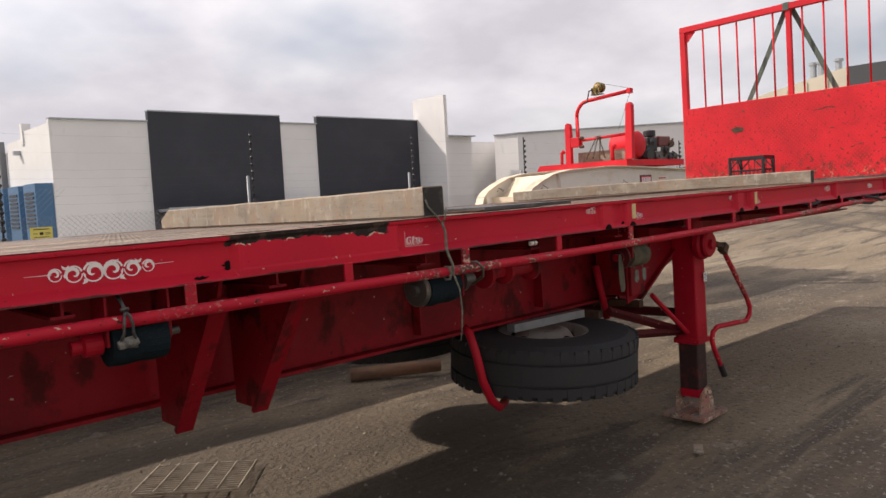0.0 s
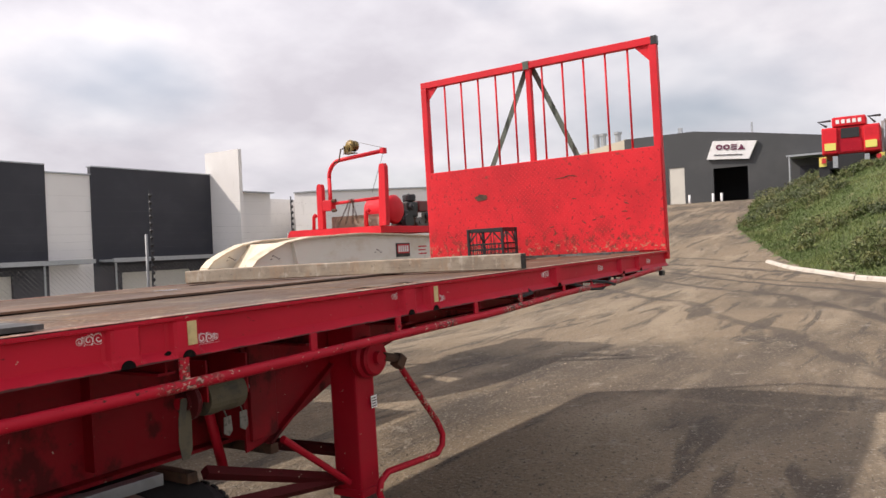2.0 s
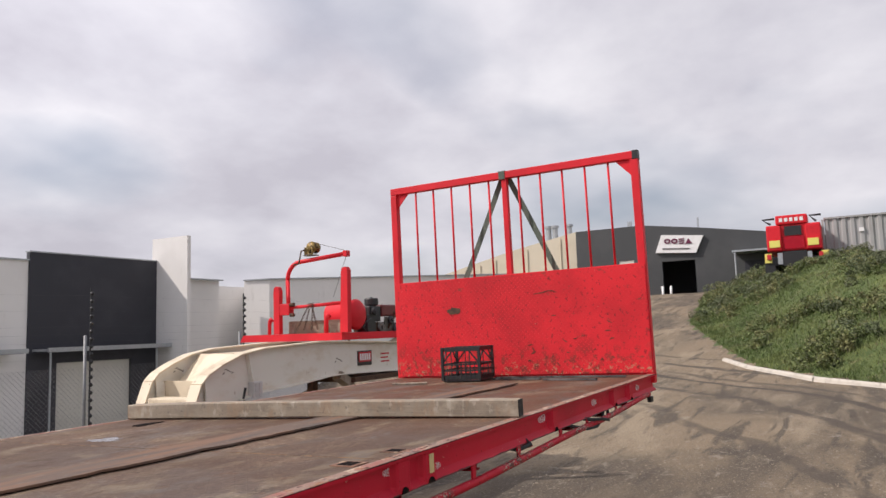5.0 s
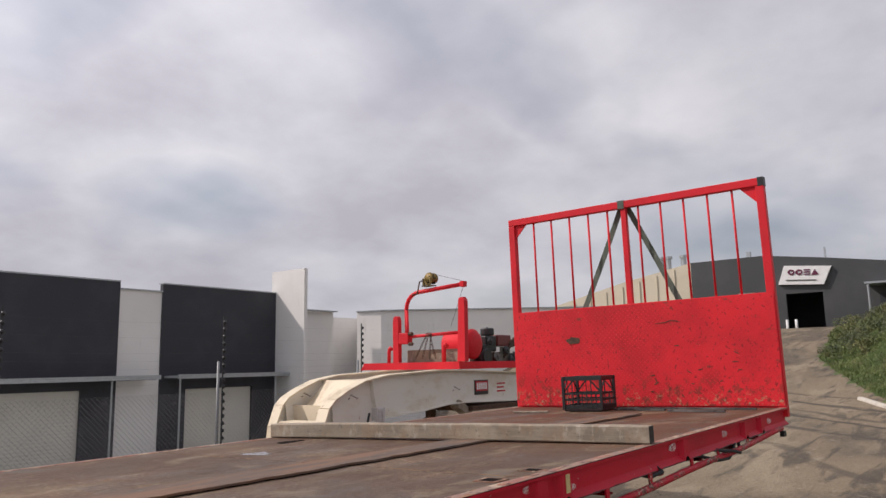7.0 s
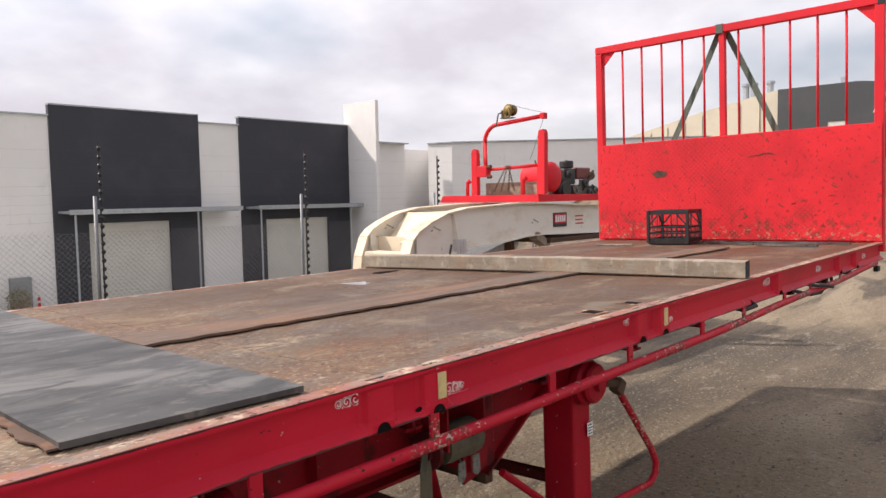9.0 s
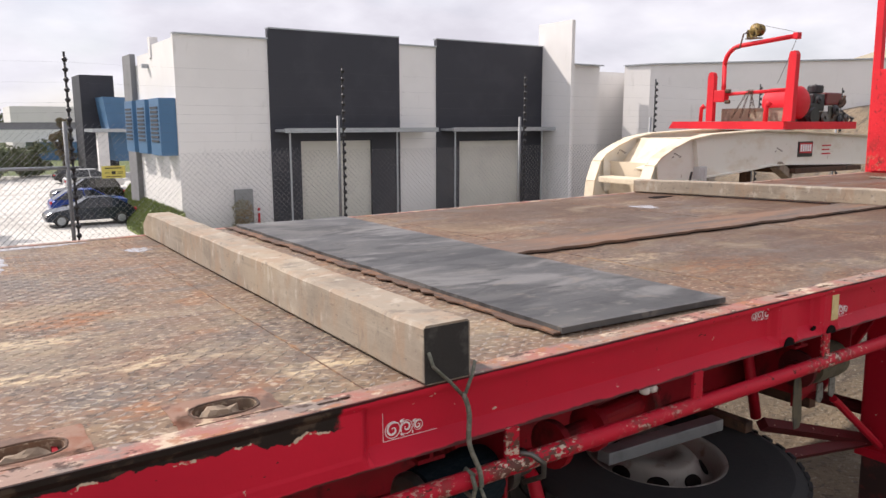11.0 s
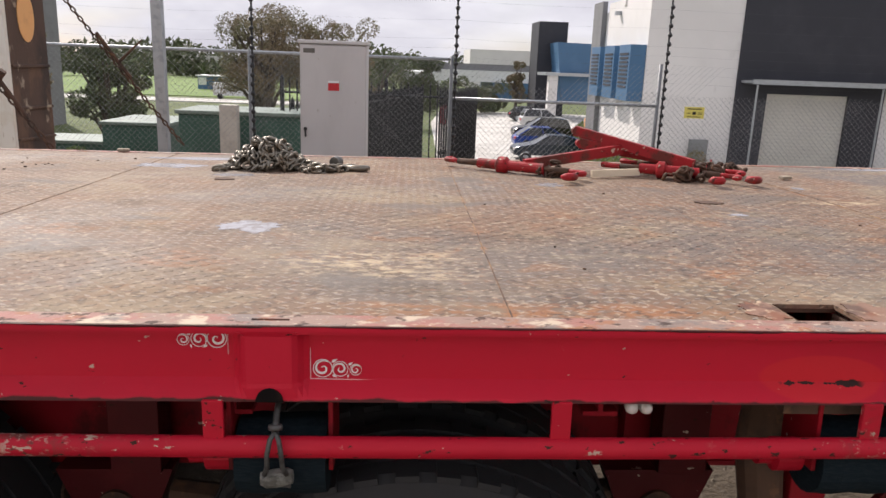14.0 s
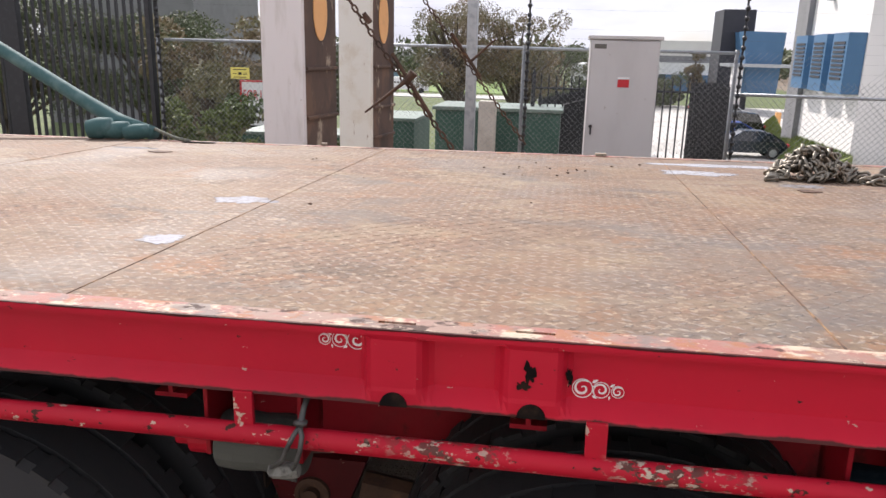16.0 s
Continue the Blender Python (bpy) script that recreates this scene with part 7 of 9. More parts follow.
# ---- parked cars ----
def car(x, y, z, colour, label, suv=False, flip=1, name_of="car"):
    """A parked car, its length along x."""
    ob = thing("parked_car", (x, y, z), label, "car", "cars in the car park")
    paint = Surface("car_paint", colour, 0.25, 0.2, 0.6).bump(3, 0.01, 0.01)
    L2, W2 = 2.14, 0.88
    top = 1.60 if suv else 1.40
    belt = 1.02 if suv else 0.90
    low = [(-L2, 0.32), (-L2 - 0.04, 0.55), (-L2 + 0.02, belt - 0.12), (-L2 + 0.25, belt), (0.95, belt + 0.02), (1.9, belt - 0.12), (L2 - 0.05, belt - 0.25), (L2, 0.5), (L2 - 0.05, 0.30)]
    cabin = [(-L2 + 0.18, belt), (-L2 + (0.45 if suv else 0.85), top - 0.06), (-0.9, top), (0.15, top - 0.02), (1.0, belt)]

    def shell(outline, half, taper, surf, nm):
        bm = bmesh.new()
        rows = []
        for s, k in ((-1, 1.0), (-1, 0.0), (1, 0.0), (1, 1.0)):
            pass
        sec = [(-half, 0.97), (-half + 0.10, 1.0), (half - 0.10, 1.0), (half, 0.97)]
        for w, f in sec:
            rows.append([bm.verts.new((x + flip * px * (f if abs(w) == half else 1), y + w * (1 - taper * max(0, (pz - belt) / 0.6)), z + pz)) for px, pz in outline])
        for a, b in zip(rows, rows[1:]):
            n = len(a)
            for i in range(n):
                bm.faces.new((a[i], a[(i + 1) % n], b[(i + 1) % n], b[i]))
        bm.faces.new(rows[0])
        bm.faces.new(rows[-1][::-1])
        return part(nm, bm, surf, ob)

    shell(low, W2, 0.0, paint, "body")
    shell(cabin, W2 - 0.06, 0.22, GLASS, "glasshouse")
    bm = bmesh.new()
    box(bm, x - 1.0 * 1.0 if flip > 0 else x - 0.15, x + 0.15 if flip > 0 else x + 1.0, y - 0.62, y + 0.62, z + top - 0.02, z + top + 0.02, 0.015)
    part("roof", bm, paint, ob)
    for s in (-1, 1):
        for px, pz, qx, qz in ((-L2 + 0.2, belt, -L2 + (0.5 if suv else 0.9), top - 0.06), (-0.35, belt, -0.42, top - 0.02), (0.98, belt, 0.18, top - 0.03)):
            bm = bmesh.new()
            tube(bm, [(x + flip * px, y + s * 0.84, z + pz), (x + flip * qx, y + s * 0.69, z + qz)], 0.035, 6)
            part("pillar", bm, paint, ob)
    for px in (-1.4, 1.42):
        for s in (-1, 1):
            bm = bmesh.new()
            lathe(bm, [(0, -0.11), (0.21, -0.11), (0.31, -0.09), (0.33, -0.05), (0.33, 0.05), (0.31, 0.09), (0.21, 0.11), (0, 0.11)], (x + flip * px, y + s * 0.80, z + 0.33), (0, 1, 0), 20)
            wh_ = part("wheel", bm, TYRE, ob)
            bm = bmesh.new()
            lathe(bm, [(0, 0), (0.19, 0), (0.20, 0.012), (0, 0.02)], (x + flip * px, y + s * 0.915, z + 0.33), (0, s, 0), 16)
            part("rim", bm, GALV, wh_)
    slab("tail_light", x - flip * (L2 + 0.05), x - flip * (L2 - 0.05), y - 0.85, y - 0.55, z + 0.68, z + 0.82, INK_RED, ob)
    slab("head_light", x + flip * (L2 - 0.12), x + flip * (L2 - 0.02), y - 0.85, y - 0.5, z + 0.55, z + 0.68, LENS_AMBER, ob)
    return ob


LZ = LOT + 0.03
car(7.05, 41.2, LZ, (0.012, 0.020, 0.035), "dark navy saloon car parked on pale paving", flip=-1)
car(7.9, 46.6, LZ, (0.02, 0.06, 0.30), "bright blue hatchback parked on pale paving", flip=1)
car(8.6, 52.6, LZ, (0.012, 0.012, 0.013), "black four wheel drive parked on pale paving", True, flip=-1)
car(10.7, 63.5, LZ, (0.62, 0.62, 0.62), "white four wheel drive parked on pale paving", True, flip=1)
car(10.8, 71.3, LZ, (0.03, 0.03, 0.033), "dark grey saloon car parked on pale paving", flip=1)

# ---- beyond the fence: service boxes, railings, park ----
GREENBOX = Surface("green_kiosk_paint", (0.030, 0.085, 0.062), 0.5).layer((0.05, 0.115, 0.09), 2.5, 0.45, 0.65, 0.6, stretch=(1, 1, 0.4)).bump(20, 0.06, 0.004)
GREENTOP = Surface("pale_green_lid", (0.17, 0.22, 0.185), 0.6).layer((0.11, 0.15, 0.125), 3, 0.45, 0.65, 0.6).bump(20, 0.06, 0.004)
for x0, x1, y0, y1, top in ((-6.25, -5.12, 12.0, 13.6, 0.60), (-4.46, -2.55, 10.4, 11.6, 0.95), (-8.6, -6.0, 12.5, 13.6, 0.20)):
    g0 = min(ground_z(x0, y1), ground_z(x1, y1)) - 0.1
    kb = thing("service_kiosk", ((x0 + x1) / 2, (y0 + y1) / 2, g0), "green metal electricity kiosk with a pale lid", "kiosk", "green kiosks")
    bm = bmesh.new()
    box(bm, x0, x1, y0, y1, g0, top - 0.06, 0.015)
    part("body", bm, GREENBOX, kb)
    bm = bmesh.new()
    box(bm, x0 - 0.04, x1 + 0.04, y0 - 0.05, y1 + 0.05, top - 0.055, top, 0.012)
    part("lid", bm, GREENTOP, kb)
    for i in range(2):
        w = (x1 - x0) / 2
        bm = bmesh.new()
        box(bm, x0 + 0.03 + i * w, x0 + w - 0.03 + i * w, y0 - 0.012, y0 - 0.002, g0 + 0.15, top - 0.12, 0.004)
        part("door", bm, GREENBOX, kb)
bm = bmesh.new()
box(bm, -3.74, -3.49, 9.95, 10.15, -0.9, 1.07, 0.01)
solid("concrete_post", bm, KERB, "pale square concrete post beside the kiosks", "post")


def railing(x0, y0, x1, y1, top, gap, label, depth=1.9, end_top=None):
    """Black steel palings between two ends; the top may fall away to end_top."""
    ob = thing("steel_railing", (x0, y0, top - depth), label, "fence", "black railings")
    end_top = top if end_top is None else end_top
    a, b = Vector((x0, y0, top)), Vector((x1, y1, end_top))
    n = int((b - a).length / gap)
    for i in range(n + 1):
        p = a.lerp(b, i / n)
        bm = bmesh.new()
        big_one = i % 14 == 0
        w = 0.03 if big_one else 0.011
        rise = p.z + (0.06 if big_one else 0.0)
        box(bm, p.x - w, p.x + w, p.y - w, p.y + w, p.z - depth, rise)
        lathe(bm, [(w, 0), (w * 0.9, 0.02), (0, 0.07)], (p.x, p.y, rise), (0, 0, 1), 6)
        part("paling", bm, BLACK_PAINT, ob)
    for dz in (-0.16, 0.15 - depth):
        bm = bmesh.new()
        tube(bm, [(x0, y0, top + dz), (x1, y1, end_top + dz)], 0.018, 4)
        part("rail", bm, BLACK_PAINT, ob)
    return ob


railing(-3.0, 11.0, -0.42, 11.0, 1.40, 0.115, "black steel palisade railing beyond the wire fence", 3.2)
railing(-2.9, 11.4, -0.6, 22.0, 1.02, 0.085, "black steel palisade railing running down beside the driveway", 4.2)
# folded gate leaves stacked beside the driveway
gl = thing("gate_leaf", (-0.12, 12.0, -2.2), "dark stack of folded gate leaves with close black palings", "gate")
for k in range(3):
    for i in range(17):
        f = i / 16
        x, y = -0.46 + 0.66 * f, 11.72 + 0.50 * f + 0.09 * k
        bm = bmesh.new()
        box(bm, x - 0.0135, x + 0.0135, y, y + 0.02, -2.2, 1.30 + 0.03 * ((i * 3 + k) % 3))
        part("paling", bm, BLACK_PAINT, gl)
    for z in (-0.6, 0.25, 1.10):
        bm = bmesh.new()
        tube(bm, [(-0.47, 11.76 + 0.09 * k, z), (0.22, 12.27 + 0.09 * k, z)], 0.022, 6)
        part("rail", bm, BLACK_PAINT, gl)
# big sliding gate of close black palings
gate = thing("sliding_gate", (-9.6, 8.8, 0.0), "tall black steel sliding gate of close palings", "gate")
for i in range(34):
    x = -12.0 + i * 0.117
    bm = bmesh.new()
    box(bm, x - 0.019, x + 0.019, 8.88, 8.91, 0.05, 3.1)
    part("paling", bm, BLACK_PAINT, gate)
for x, w in ((-8.22, 0.035), (-10.35, 0.14), (-12.1, 0.05)):
    bm = bmesh.new()
    box(bm, x - w, x + w, 8.80, 8.90, -0.05, 3.3, 0.006)
    part("gate_post", bm, BLACK_PAINT, gate)
for z in (0.15, 2.9):
    bm = bmesh.new()
    box(bm, -12.0, -8.2, 8.915, 8.96, z, z + 0.07)
    part("rail", bm, BLACK_PAINT, gate)

# letting board on two posts
lease = thing("letting_board", (-9.25, 15.2, LOT), "white letting board with a red border", "sign")
bm = bmesh.new()
box(bm, -9.80, -8.66, 15.2, 15.23, -0.95, 1.03)
part("board", bm, WHITE, lease)
for x0, x1, z0, z1 in ((-9.80, -8.66, 0.99, 1.03), (-9.80, -8.66, -0.95, -0.91), (-9.80, -9.76, -0.905, 0.985), (-8.70, -8.66, -0.905, 0.985)):
    slab("border", x0, x1, 15.185, 15.197, z0, z1, INK_RED, lease)
curve = bpy.data.curves.new("lettering", "FONT")
curve.body, curve.size, curve.extrude = "FOR LEASE", 0.31, 0.004
txt = new("lettering", curve)
bpy.context.view_layer.update()
dg = bpy.context.evaluated_depsgraph_get()
tm = bpy.data.meshes.new_from_object(txt.evaluated_get(dg))
bpy.data.objects.remove(txt)
tm.transform(pose(-9.73, 15.19, 0.60, 90, 0, 0) @ Matrix.Diagonal((0.60, 1, 1, 1)))
tm.materials.clear()
tm.materials.append(INK_RED.m)
tx = new("lettering", tm)
tx.parent = lease
tx.matrix_parent_inverse = Matrix.Translation(-Vector(lease["base"]))
for i in range(5):
    slab("print_bar", -9.65, -8.82 - 0.12 * (i % 3), 15.187, 15.197, 0.30 - i * 0.17, 0.36 - i * 0.17, INK, lease)
for x in (-9.6, -8.85):
    slab("post", x - 0.05, x + 0.05, 15.235, 15.33, LOT, -0.4, TIMBER, lease)

mp = thing("marker_post", (13.52, 33.8, LOT), "slim red marker post against the warehouse wall", "post")
bm = bmesh.new()
lathe(bm, [(0.06, 0), (0.06, 1.10), (0.05, 1.16), (0, 1.18)], (13.52, 33.75, LOT), (0, 0, 1), 12)
part("shaft", bm, INK_RED, mp)
bm = bmesh.new()
lathe(bm, [(0.062, 0), (0.062, 0.10)], (13.52, 33.75, LOT + 0.92), (0, 0, 1), 12)
part("band", bm, WHITE, mp)

# red pillar, far stores, white lorry
slab_ob = thing("red_pillar", (2.0, 64.0, LOT), "red and white service pillar by the driveway", "pillar")
slab("shaft", 1.75, 2.35, 64.0, 64.5, LOT, LOT + 1.75, INK_RED, slab_ob)
slab("white_panel", 2.05, 2.30, 63.97, 63.998, LOT + 0.5, LOT + 1.35, WHITE, slab_ob)
ob = thing("bollard_marker", (14.2, 62.0, LOT), "orange marker post beside the parking bays", "bollard")
slab("shaft", 13.5, 13.9, 60.0, 60.3, LOT, LOT + 1.2, ORANGE, ob)
lorry = thing("white_lorry", (-22.0, 92.0, LOT), "white box lorry parked beside the field", "truck")
slab("box_body", -24.6, -21.0, 91.2, 92.8, LOT + 0.45, LOT + 1.95, WHITE, lorry)
slab("cab", -20.9, -19.6, 91.3, 92.7, LOT + 0.35, LOT + 1.55, WHITE, lorry)
slab("windscreen", -20.2, -19.58, 91.27, 91.297, LOT + 0.95, LOT + 1.40, GLASS, lorry)
for i in range(7):
    slab("print_bar", -24.1 + i * 0.36, -23.86 + i * 0.36, 91.15, 91.198, LOT + 1.20, LOT + 1.42, STEEL, lorry)
for x in (-23.8, -20.3):
    bm = bmesh.new()
    lathe(bm, [(0, -0.15), (0.34, -0.15), (0.34, 0.15), (0, 0.15)], (x, 91.3, LOT + 0.36), (0, 1, 0), 18)
    part("wheel", bm, TYRE, lorry)
hut = thing("blue_hut", (-31.4, 118.0, LOT), "small blue and white hut beyond the field", "building")
slab("wall", -33.2, -29.6, 116, 120, LOT, -1.4, BLUE, hut)
slab("roof", -33.4, -29.4, 115.5, 120.5, -1.397, -1.25, WHITE, hut)
slab("white_panel", -33.1, -31.9, 115.95, 115.997, -2.7, -1.6, WHITE, hut)
far_store = thing("blue_warehouse", (12.0, 125.0, LOT), "far blue and white warehouse", "building")
slab("wall", 12.2, 20.0, 118, 140, LOT, -0.9, BLUE, far_store)
slab("upper_wall", 4.0, 20.0, 119, 140, -0.85, 0.9, WHITE, far_store)
slab("wall", -2.0, 4.0, 119.5, 140, LOT, 0.4, WHITE, far_store)
slab("roof", 2.0, 26.0, 120, 140, 0.95, 1.9, GREYWALL, far_store)
fs2 = thing("grey_warehouse", (18.0, 170.0, LOT), "far pale grey warehouse", "building")
slab("wall", 12, 30, 165, 185, LOT, 5.0, PRECAST, fs2)
fs3 = thing("pale_office_block", (-60.0, 200.0, LOT), "far pale office block beyond the trees", "building")
slab("wall", -62, -18, 200, 215, LOT, 1.5, PRECAST, fs3)
fs4 = thing("grey_shed", (-31.0, 45.0, LOT), "grey concrete shed behind the trees", "building")
slab("wall", -36, -25.6, 44, 54, LOT, 5.2, GREYWALL, fs4)

bm = bmesh.new()
prism(bm, [(0.2, 13.6), (0.7, 45.0), (1.0, 66.0), (2.5, 84.0), (24.0, 84.0), (24.0, 57.0), (11.65, 57.0), (8.25, 38.0), (8.25, 33.0), (40.0, 33.0), (40.0, 14.5), (8.0, 13.6)], LOT - 0.05, LOT + 0.03, "xy")
solid("pavement", bm, PAVE, "pale concrete car park beyond the fence", "pavement", kind="structure")
# lighter strip of road and mown field
for nm, x0, x1, y0, y1, s, lb in (("road", -200.0, -1.0, 84.0, 90.0, PAVE, "pale road beyond the fence"),):
    bm = bmesh.new()
    box(bm, x0, x1, y0, y1, LOT - 0.02, LOT + 0.10)
    solid(nm, bm, s, lb, "road", kind="structure")
MOWN = Surface("mown_field", (0.13, 0.21, 0.04), 0.9).layer((0.17, 0.24, 0.06), 0.08, 0.4, 0.65, 0.8).layer((0.09, 0.15, 0.03), 0.5, 0.5, 0.7, 0.5).bump(5, 0.3, 0.05)
bm = bmesh.new()
box(bm, -120, -8, 95.5, 178, LOT - 0.02, LOT + 0.08)
solid("mown_field", bm, MOWN, "bright green mown sports field", "field", kind="structure")

tree(-7.5, 33.0, 8.4, 2.15, 3, LEAF_DRY, "tall brownish gum tree with a forked trunk", 0.055, 44, 430, low=0.44)
tree(-4.8, 34.5, 7.9, 2.25, 5, LEAF_DRY, "tall brownish gum tree with a leaning trunk", 0.055, 44, 430, low=0.42)
tree(-0.6, 42.0, 5.9, 1.6, 8, LEAF_DARK, "round dark green tree", 0.08, 26, 560, low=0.40)
tree(-11.5, 26.0, 6.1, 1.45, 11, LEAF_DARK, "dark bushy tree with an open crown behind the fence", 0.06, 26, 520, low=0.50)
tree(-18.5, 27.0, 6.8, 3.0, 12, LEAF_DARK, "dark bushy tree behind the fence", 0.065, 28, 800, low=0.46)
tree(-23.0, 24.0, 7.5, 3.6, 13, LEAF_DARK, "dark bushy tree behind the gate", 0.065, 30, 900, low=0.44)
tree(-12.8, 20.0, 6.3, 2.0, 14, LEAF_DRY, "olive brown tree behind the chain link", 0.08, 26, 480, low=0.25)
tree(3.0, 78.0, 4.3, 3.4, 15, LEAF_DARK, "dark green bushy tree by the driveway", 0.12, 18, 420, low=0.15)
tree(7.0, 82.0, 3.6, 2.8, 16, LEAF_DARK, "dark green bushy tree by the driveway", 0.12, 18, 420, low=0.15)
tree(11.3, 86.0, 6.6, 1.5, 17, LEAF_DRY, "thin grey green tree beside the tower", 0.10, 20, 300, low=0.2)
tree(-3.5, 60.0, 6.0, 3.2, 18, LEAF_DARK, "dark spreading tree by the driveway", 0.11, 22, 460, low=0.2)
rnd = np.random.default_rng(5)
lobes = []
for i in range(150):
    x, y = rnd.uniform(-190, 70), rnd.uniform(180, 260)
    r = rnd.uniform(2.5, 5.5)
    lobes.append(((x, y, LOT + r * 0.75 + rnd.uniform(0, 2.0)), r))
for i in range(26):
    x, y = rnd.uniform(-75, -10), rnd.uniform(150, 176)
    lobes.append(((x, y, LOT + 2.2), rnd.uniform(1.6, 2.6)))
v, f = leaf_arrays(crown_points(rnd, lobes, 110), 0.85, rnd)
tagged(raw("far_woods", v, f, LEAF_DARK, None), "dark line of trees on the horizon", "trees", kind="stuff")
# low plants along the fence
lobes = [((rnd.uniform(-8.6, -7.2), rnd.uniform(9.4, 10.6), rnd.uniform(0.2, 0.85)), rnd.uniform(0.15, 0.32)) for i in range(16)] + [((rnd.uniform(-7.0, -5.2), rnd.uniform(9.3, 10.4), rnd.uniform(0.0, 0.30)), 0.2) for i in range(8)] + [((rnd.uniform(-1.35, -0.75), rnd.uniform(9.6, 10.3), rnd.uniform(-0.05, 0.20)), 0.20) for i in range(6)]
v, f = leaf_arrays(crown_points(rnd, lobes, 170), 0.055, rnd)
tagged(raw("fence_weeds", v, f, BLADE, None), "tall green weeds growing along the fence", "weeds", kind="stuff")

# ---- white scroll transfers along the side rail ----
def ribbon(bm, pts, widths, y):
    """A flat band in the rail's plane."""
    n = len(pts)
    rows = []
    for i in range(n):
        a, b = Vector(pts[max(0, i - 1)]), Vector(pts[min(n - 1, i + 1)])
        d = (b - a).normalized()
        s = Vector((-d.y, d.x)) * widths[i] / 2
        p = Vector(pts[i])
        rows.append([bm.verts.new((q.x, yy, q.y)) for yy in (y, y - 0.0012) for q in (p + s, p - s)])
    for r, q in zip(rows, rows[1:]):
        for i, j in ((0, 1), (1, 3), (3, 2), (2, 0)):
            bm.faces.new((r[i], r[j], q[j], q[i]))


def swirl(bm, x, z, r, start, turns, flip, y, thick):
    pts, ws = [], []
    n = 26
    for i in range(n + 1):
        t = i / n
        a = start + flip * turns * 2 * math.pi * t
        rr = r * (1 - 0.86 * t)
        pts.append((x + rr * math.cos(a), z + rr * math.sin(a)))
        ws.append(thick * (0.35 + 1.1 * math.sin(math.pi * min(1, t * 1.15)) ** 0.8))
    ribbon(bm, pts, ws, y)


def leaf_blob(bm, x, z, r, a, y):
    pts = [(x + r * k * math.cos(a), z + r * k * math.sin(a)) for k in (0, 0.3, 0.6, 1.0)]
    ribbon(bm, pts, [r * 0.1, r * 0.5, r * 0.36, r * 0.05], y)


def roundel(bm, x, z, r, start, flip, y, bold=1.0):
    """A thin ring with a thick arm curling in to its middle."""
    n = 24
    ring = [(x + r * math.cos(start + flip * 6.0 * i / n), z + r * math.sin(start + flip * 6.0 * i / n)) for i in range(n + 1)]
    ribbon(bm, ring, [bold * (r * 0.08 + r * 0.07 * i / n) for i in range(n + 1)], y)
    pts, ws = [], []
    for i in range(n + 1):
        t = i / n
        a = start + flip * (2.6 + 5.6 * t)
        rr = r * (0.98 - 0.80 * t)
        pts.append((x + rr * math.cos(a), z + rr * math.sin(a)))
        ws.append(bold * r * (0.06 + 0.22 * math.sin(math.pi * (0.15 + 0.85 * t)) ** 1.2))
    ribbon(bm, pts, ws, y - 0.0002)


def scroll(x, z, w, big, mirror=1, hook=0):
    y = 0.0312
    bm = bmesh.new()
    if big:
        for s in (-1, 1):
            for dx, dz, r, up in ((0.0247, 0.0, 0.0240, 1), (0.0720, -0.001, 0.0200, -1), (0.1160, 0.001, 0.0155, -1)):
                roundel(bm, x + s * dx, z + dz, r, math.pi / 2 * (1 - s * up), -s * up, y, 1.5)
            for dx, dz, r, a in ((0.040, -0.019, 0.016, -0.6), (0.050, -0.016, 0.014, -2.4), (0.045, -0.010, 0.012, 1.2), (0.091, 0.012, 0.014, 0.9), (0.090, 0.012, 0.013, 2.2), (0.093, 0.002, 0.012, -1.4), (0.028, 0.019, 0.014, 0.5)):
                leaf_blob(bm, x + s * dx, z + dz, r, a if s > 0 else math.pi - a, y - 0.0004)
            ribbon(bm, [(x + s * 0.124, z + 0.003), (x + s * 0.185, z + 0.004)], [0.0018, 0.0008], y)
    else:
        k = w / 0.08
        for dx, r, f, a in ((-0.0245, 0.0152, 1, 0.9), (0.0035, 0.0128, -1, -2.6), (0.0285, 0.0095, 1, 0.6)):
            a = a if mirror > 0 else math.pi - a
            zz = z - k * (0.0152 - r) * 0.35
            ring = [(x + mirror * k * dx + k * r * math.cos(6.2 * i / 22), zz + k * r * math.sin(6.2 * i / 22)) for i in range(23)]
            ribbon(bm, ring, [k * r * 0.08] * 23, y)
            swirl(bm, x + mirror * k * dx, zz, k * r * 0.92, a, 1.25, f * mirror, y - 0.0003, k * r * 0.17)
        for dx, dz, r, a in ((-0.010, 0.011, 0.010, 0.5), (-0.009, -0.011, 0.008, -0.5), (0.017, 0.006, 0.008, 0.6), (0.017, -0.010, 0.006, -1.8)):
            leaf_blob(bm, x + mirror * k * dx, z + k * dz, k * r, a if mirror > 0 else math.pi - a, y - 0.0005)
        if hook > 0:
            ribbon(bm, [(x + w * 0.52, z + 0.012), (x + w * 0.52, z - 0.026)], [0.0006, 0.0006], y)
        if hook < 0:
            ribbon(bm, [(x - w * 0.55, z + 0.035), (x - w * 0.55, z - 0.018)], [0.0006, 0.0007], y)
            ribbon(bm, [(x - w * 0.55, z - 0.018), (x + w * 0.85, z - 0.0195)], [0.0008, 0.0006], y)
    part("scroll_transfer", bm, DECAL, trailer, "white scrollwork transfer")


